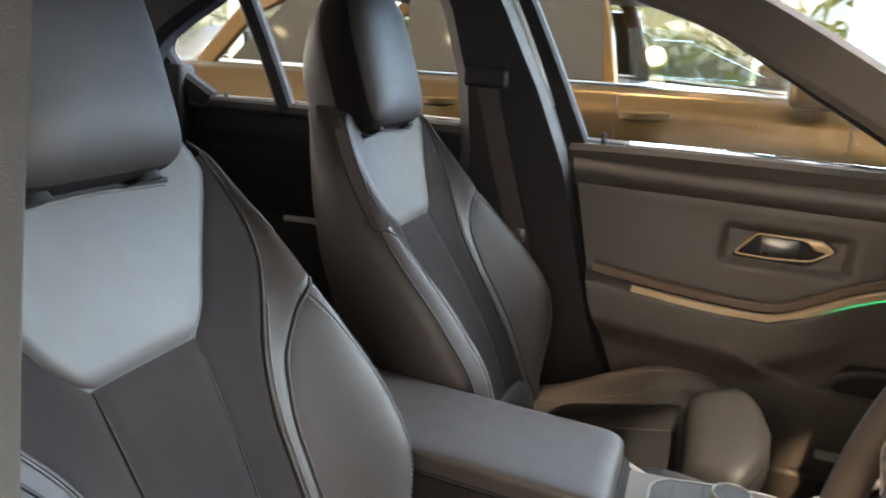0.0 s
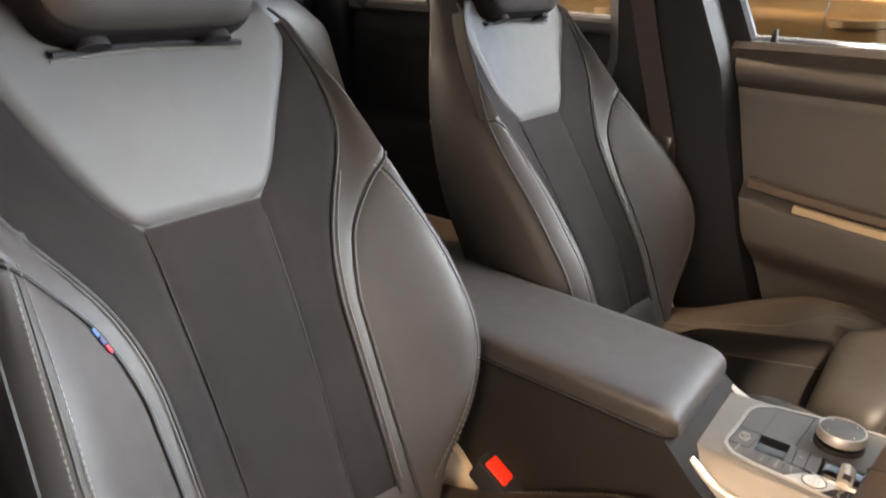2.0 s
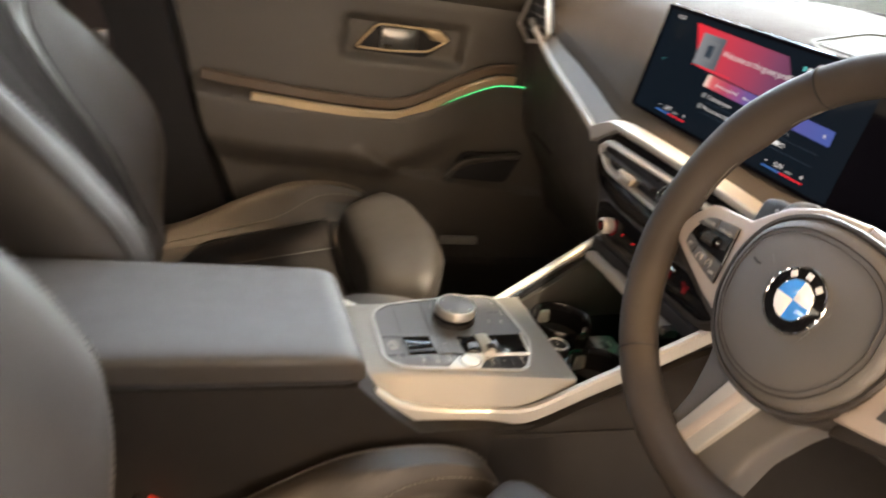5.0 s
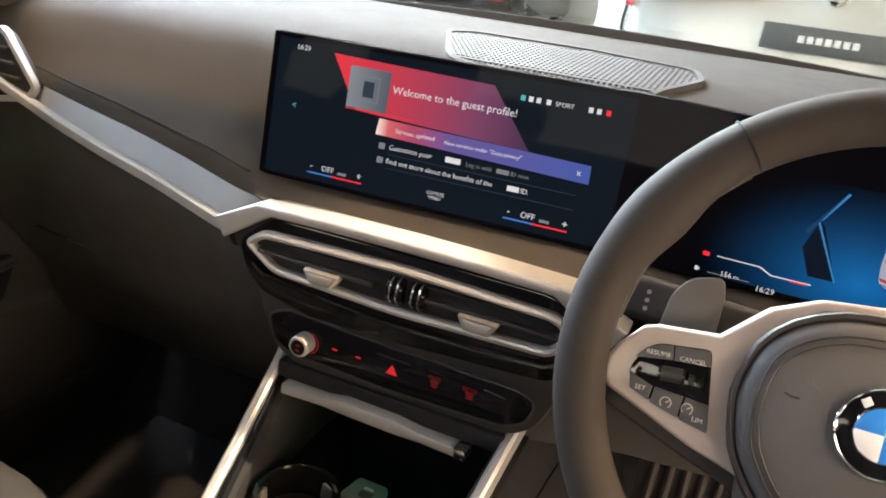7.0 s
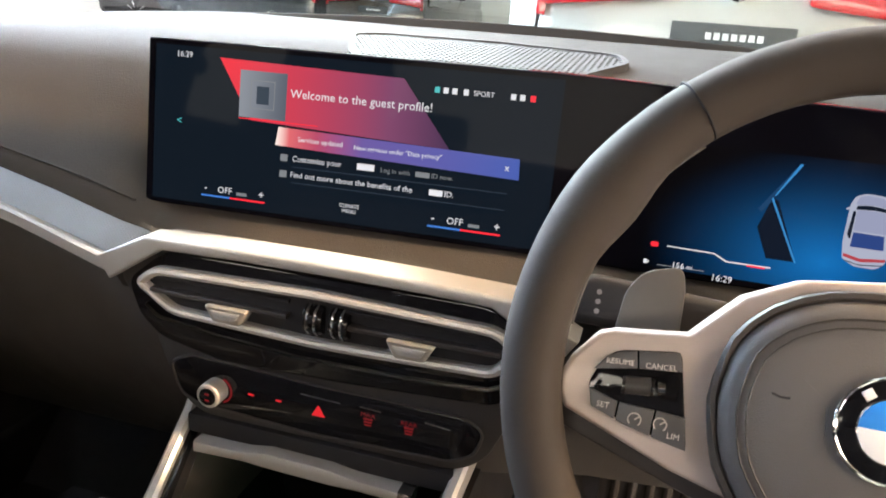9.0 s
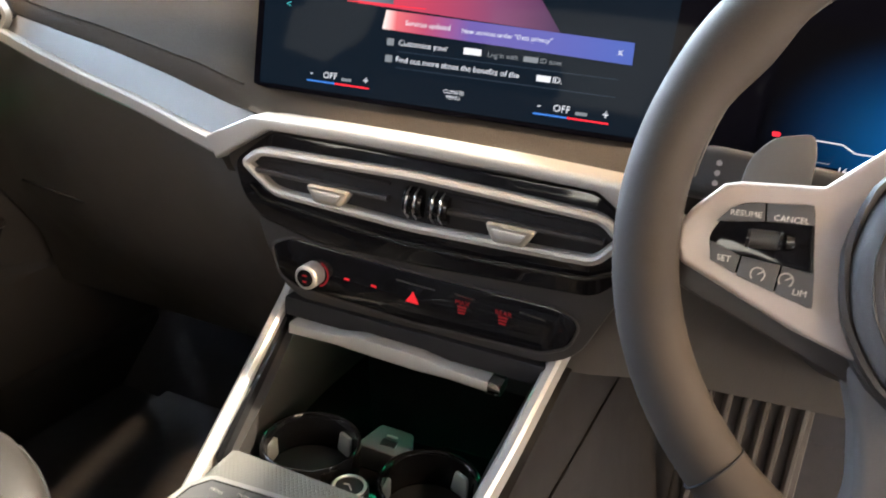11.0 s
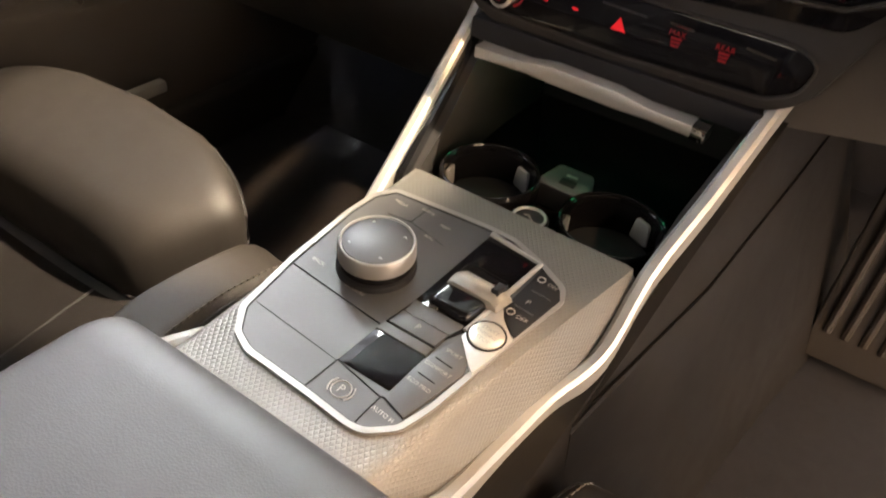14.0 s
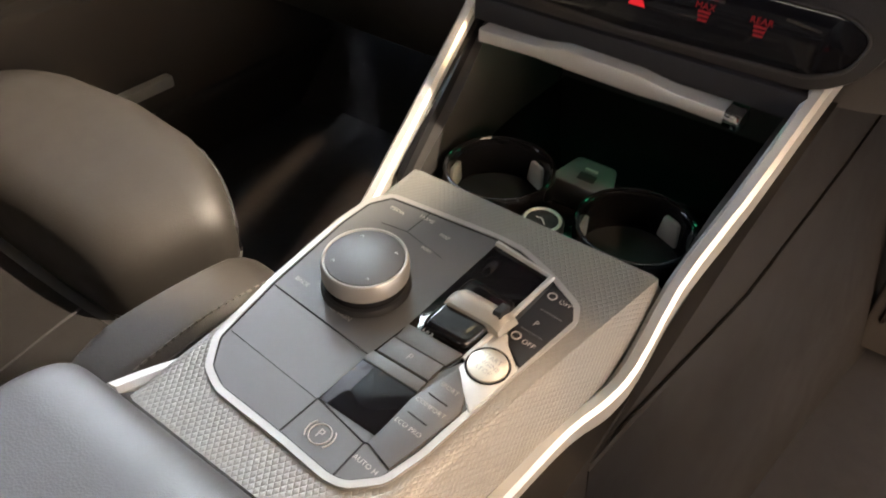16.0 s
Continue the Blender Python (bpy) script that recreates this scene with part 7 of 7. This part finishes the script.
def car_like(name, m, paint, label, long=4.4, wide=1.8, high=1.45, belt=0.98, hatch=True, windows=((-1.75, -1.0), (-0.92, -0.12), (-0.02, 0.60)), grips=(-0.75, 0.05), cabin=False):
    """A parked car, nose along +x, its middle at the origin."""
    o = thing(name, m.translation, label, "car")
    def put(n, bm, material, parent=o, lab="", **kw):
        bm.transform(m)
        return part(n, bm, material, parent, lab, car=False, **kw)
    L, W = long / 2, wide / 2
    prof = [(-L, 0.35), (-L - 0.02, 0.62), (-L + 0.03, belt - 0.08), (-L + 0.12, belt), (-0.3, belt + 0.0), (0.75, belt - 0.05), (1.55, belt - 0.16), (L - 0.12, belt - 0.30), (L, 0.58), (L - 0.03, 0.32), (L - 0.4, 0.22), (-L + 0.3, 0.22)]
    prof = rounded(prof, 0.08, 3)
    rings = []
    for f, ins in ((-1.0, 0.05), (-0.97, 0.015), (-0.9, 0.0), (0.9, 0.0), (0.97, 0.015), (1.0, 0.05)):
        cx, cz = 0.0, 0.6
        rings.append([Vector((cx + (x - cx) * (1 - ins), W * f + (-0.05 if f > 0 else 0.05) * max(0, (z - 0.75)) * 2 * abs(f), cz + (z - cz) * (1 - ins))) for x, z in prof])
    body = put("body", loft(rings), paint)
    roof = rounded([(-L + (0.14 if hatch else 0.75), belt - 0.02), (-L + (0.45 if hatch else 1.15), high - 0.06), (-0.9, high), (-0.1, high - 0.02), (0.85, belt - 0.06)], 0.12, 4)
    def side(x, z, f, inset=0.0):
        return Vector((x, (W - 0.10 - inset - 0.17 * (z - belt) / (high - belt)) * f, z))
    if cabin:
        # roof shell, pillars and front seats, with clear panes between
        top = [(-1.45, high - 0.05), (-0.9, high), (-0.1, high - 0.02), (0.15, high - 0.09)]
        put("roof", loft([[side(x, z, f) for x, z in top] + [side(x, z - 0.05, f) for x, z in top[::-1]] for f in (-1, -0.6, 0.6, 1)]), paint, body)
        for f in (-1, 1):
            for line in ([(0.88, belt - 0.06), (0.48, belt + 0.20), (0.12, high - 0.08)], [(-0.10, belt - 0.03), (-0.16, belt + 0.22), (-0.22, high - 0.05)], [(-1.92, belt - 0.02), (-1.72, belt + 0.24), (-1.42, high - 0.06)]):
                put("pillar", tube([side(x, z, f, 0.012) for x, z in line], 0, flat=(0.085, 0.04), up=(0, 1, 0)), paint, body)
        for y in (-0.36, 0.36):
            put("front_seat", block((-0.52, y - 0.23, belt - 0.04), (-0.36, y + 0.23, belt + 0.10), 0.06, 4), SEATGREY, body, "pale grey car seat seen through the glass")
            put("headrest", block((-0.56, y - 0.12, belt + 0.14), (-0.44, y + 0.12, belt + 0.31), 0.05, 4), SEATGREY, body)
    else:
        gh = [[side(x, z, f) for x, z in roof] for f in (-1, -0.9, 0.9, 1)]
        put("greenhouse", loft(gh), paint, body)
    for f in (-1, 1):
        for x0, x1 in windows:
            yb, yt = (W - 0.092) * f, (W - 0.235) * f
            zt = high - 0.10 if x1 < 0.3 else high - 0.24
            zb = belt + 0.015
            tilt = 0.25 if x1 > 0.3 else 0.05
            q = [(x0, yb, zb), (x1, yb, zb), (x1 - tilt - (0.22 if x1 > 0.3 else 0), yt, zt), (x0 + (0.28 if x0 < -1 else -0.04), yt, zt)]
            q = [Vector(p) for p in q]
            glazed = put("side_window", loft([q, [p + Vector((0, 0.012 * f, 0.004)) for p in q]]), (WINDOW if x1 > 0.3 else BROWNPANE) if cabin else GLOSS, body, smooth=False)
            glazed.visible_shadow = not cabin
        shape = [(0.62, -0.085), (0.72, -0.040), (0.80, 0.002), (0.86, 0.022), (0.90, 0.020), (belt - 0.07, 0.004), (belt - 0.02, -0.020), (belt, -0.055)]
        def flank(u, v):
            z, dy = np.interp(v * 7, range(8), [q[0] for q in shape]), np.interp(v * 7, range(8), [q[1] for q in shape])
            return Vector((-L + 0.25 + (2 * L - 0.75) * u, f * (W + float(dy)), float(z) - 0.10 * max(0, u - 0.62)))
        put("door_panel", grid(flank, 30, 28), paint, body)
        for gap in (windows[-1][0] - 0.03, windows[-1][1] + 0.12):
            put("door_gap", tube([Vector((gap, f * (W + float(np.interp(z, [q[0] for q in shape], [q[1] for q in shape])) + 0.001), z)) for z in np.linspace(0.62, belt - 0.02, 14)], 0.003, 5), SEAL, body)
        put("chrome_strip", tube([(-1.8 if hatch else -1.4, (W - 0.075) * f, belt + 0.008), (0.0, (W - 0.072) * f, belt + 0.004), (0.85, (W - 0.08) * f, belt - 0.045)], 0, flat=(0.018, 0.015), up=(0, 1, 0)), CHROME, body)
        put("mirror", block((0.50, f * (W + 0.10) - 0.09, belt - 0.03), (0.66, f * (W + 0.10) + 0.09, belt + 0.12), 0.04, 3), paint, body)
        for x in grips:
            put("door_handle", tube(smooth_path([(x - 0.10, f * (W - 0.01), belt - 0.10), (x, f * (W + 0.03), belt - 0.095), (x + 0.10, f * (W - 0.01), belt - 0.09)], 4), 0, flat=(0.03, 0.02), up=(0, 1, 0)), paint, body)
        for x in (-L + 0.82, L - 0.85):
            wheel = put("wheel", tube([(x + 0.27 * math.cos(a), f * (W - 0.09), 0.335 + 0.27 * math.sin(a)) for a in np.linspace(0, 2 * math.pi, 28, endpoint=False)], 0, closed=True, flat=(0.20, 0.13), up=(0, 1, 0)), SEAL)
            for j in range(10):
                a = j * math.pi / 5
                put("spoke", tube([(x + 0.04 * math.cos(a), f * (W - 0.02), 0.335 + 0.04 * math.sin(a)), (x + 0.215 * math.cos(a), f * (W - 0.01), 0.335 + 0.215 * math.sin(a))], 0.018, 6), CHROME, wheel)
            put("wheel_back", disc(lambda a, b, h: Vector((a, f * (W - 0.10 + h), b)), x, 0.335, 0.21, 0.0, 0.02), SEAL, wheel)
            put("rim", tube([(x + 0.215 * math.cos(a), f * (W - 0.02), 0.335 + 0.215 * math.sin(a)) for a in np.linspace(0, 2 * math.pi, 28, endpoint=False)], 0.014, 6, closed=True, up=(0, 1, 0)), CHROME, wheel)
        put("tail_light", slab(rounded([(f * (W - 0.62), belt - 0.14), (f * (W - 0.05), belt - 0.20), (f * (W - 0.03), belt - 0.05), (f * (W - 0.6), belt - 0.08)], 0.03), lambda a, b, h: Vector((-L - 0.005 - h, a, b)), -0.05, 0.03, 0.01), TAILRED, body, "red tail light")
        put("tail_wrap", slab(rounded([(-L + 0.0, belt - 0.25), (-L + 0.28, belt - 0.17), (-L + 0.30, belt - 0.12), (-L + 0.02, belt - 0.11)], 0.02), lambda a, b, h: Vector((a, f * (W - 0.035 + h), b)), -0.03, 0.012, 0.006), TAILRED, body)
        put("reflector", slab(rounded([(f * (W - 0.45), 0.50), (f * (W - 0.12), 0.52), (f * (W - 0.12), 0.55), (f * (W - 0.45), 0.53)], 0.01), lambda a, b, h: Vector((-L - 0.012 - h, a, b)), -0.05, 0.02, 0.005), TAILRED, body)
    rear = [Vector(p) for p in ((-L + 0.13, -W + 0.26, belt + 0.03), (-L + 0.13, W - 0.26, belt + 0.03), (-L + 0.40, W - 0.36, high - 0.12), (-L + 0.40, 0.36 - W, high - 0.12))]
    if hatch and not cabin:
        put("rear_window", loft([rear, [p + Vector((-0.015, 0, 0.005)) for p in rear]]), GLOSS, body, smooth=False)
    plate = put("number_plate", block((-L - 0.035, -0.26, belt - 0.34), (-L - 0.012, 0.26, belt - 0.23), 0.004), PLATE, body, "dark showroom plate")
    for j in range(7):
        put("plate_bar", block((-L - 0.038, -0.13 + 0.036 * j, belt - 0.30), (-L - 0.034, -0.105 + 0.036 * j, belt - 0.27), 0), WHITEPRINT, plate, smooth=False)
    put("emblem", disc(lambda a, b, h: Vector((-L - 0.012 - h, a, b)), 0, belt - 0.10, 0.04, -0.04, 0.01), CHROME, body)
    return o


SEATGREY = mat("pale_seat_leather", (0.32, 0.32, 0.31), 0.5)
TAILRED = mat("tail_red", (0.5, 0.01, 0.015), 0.15, coat=1.0)
PLATE = mat("plate_grey", (0.06, 0.065, 0.07), 0.5)
BRONZE = mat("bronze_paint", (0.085, 0.046, 0.015), 0.30, 0.75, vary=0.02, wear=0.01, coat=0.15)
# opaque panes: the tan reflection is put into their brown colour
BROWNPANE = mat("brown_reflecting_pane", (0.035, 0.026, 0.016), 0.06, vary=0.03, wear=0.02, spec=0.7)
WHITECAR = mat("white_paint", (0.42, 0.42, 0.405), 0.25, vary=0.02, coat=1.0)
BLACKCAR = mat("dark_grey_paint", (0.03, 0.03, 0.034), 0.2, vary=0.05, coat=1.0)
BROWNCAR = mat("dark_brown_paint", (0.035, 0.022, 0.016), 0.2, vary=0.05, coat=1.0)
BLUECAR = mat("blue_paint", (0.03, 0.12, 0.40), 0.25, vary=0.05, coat=1.0)
SILVERCAR = mat("silver_paint", (0.5, 0.52, 0.55), 0.25, 0.5, vary=0.05, coat=1.0)
car_like("bronze_car", pose(-0.46, 2.77, 0), BRONZE, "bronze car with gold reflections parked alongside", belt=1.07, high=1.52, cabin=True)
car_like("white_car", pose(5.42, -0.50, 0), WHITECAR, "white car with red tail lights parked ahead", belt=1.22, high=1.65)
car_like("dark_car", pose(14.0, 4.6, 0), BROWNCAR, "dark brown car seen from behind in the showroom")
car_like("dark_car", pose(12.6, 7.9, 0, 0, 0, 92), BLACKCAR, "dark car with silver alloy wheels in the showroom", hatch=False)
car_like("white_car", pose(-6.5, 9.5, -0.05, 0, 0, 70), SILVERCAR, "silver car parked outside in the sun", hatch=False)
car_like("blue_car", pose(-4.0, 10.2, -0.05, 0, 0, 80), BLUECAR, "blue car parked outside in the sun")
hedge = bmesh.new()
rng = random.Random(5)
for k in range(7000):
    x, y, z = rng.uniform(-40, 20), rng.gauss(17, 0.8), rng.uniform(0.1, 4.6 + 1.2 * math.sin(k))
    c = Vector((x, y, z))
    q = [c + Vector((rng.uniform(-0.4, 0.4), rng.uniform(-0.3, 0.3), rng.uniform(-0.4, 0.4))) for _ in range(3)]
    hedge.faces.new([hedge.verts.new(p) for p in q])
tagged(part("hedge", hedge, FOLIAGE, car=False, smooth=False), "sunlit yellow-green hedge beyond the forecourt", "hedge", kind="stuff")
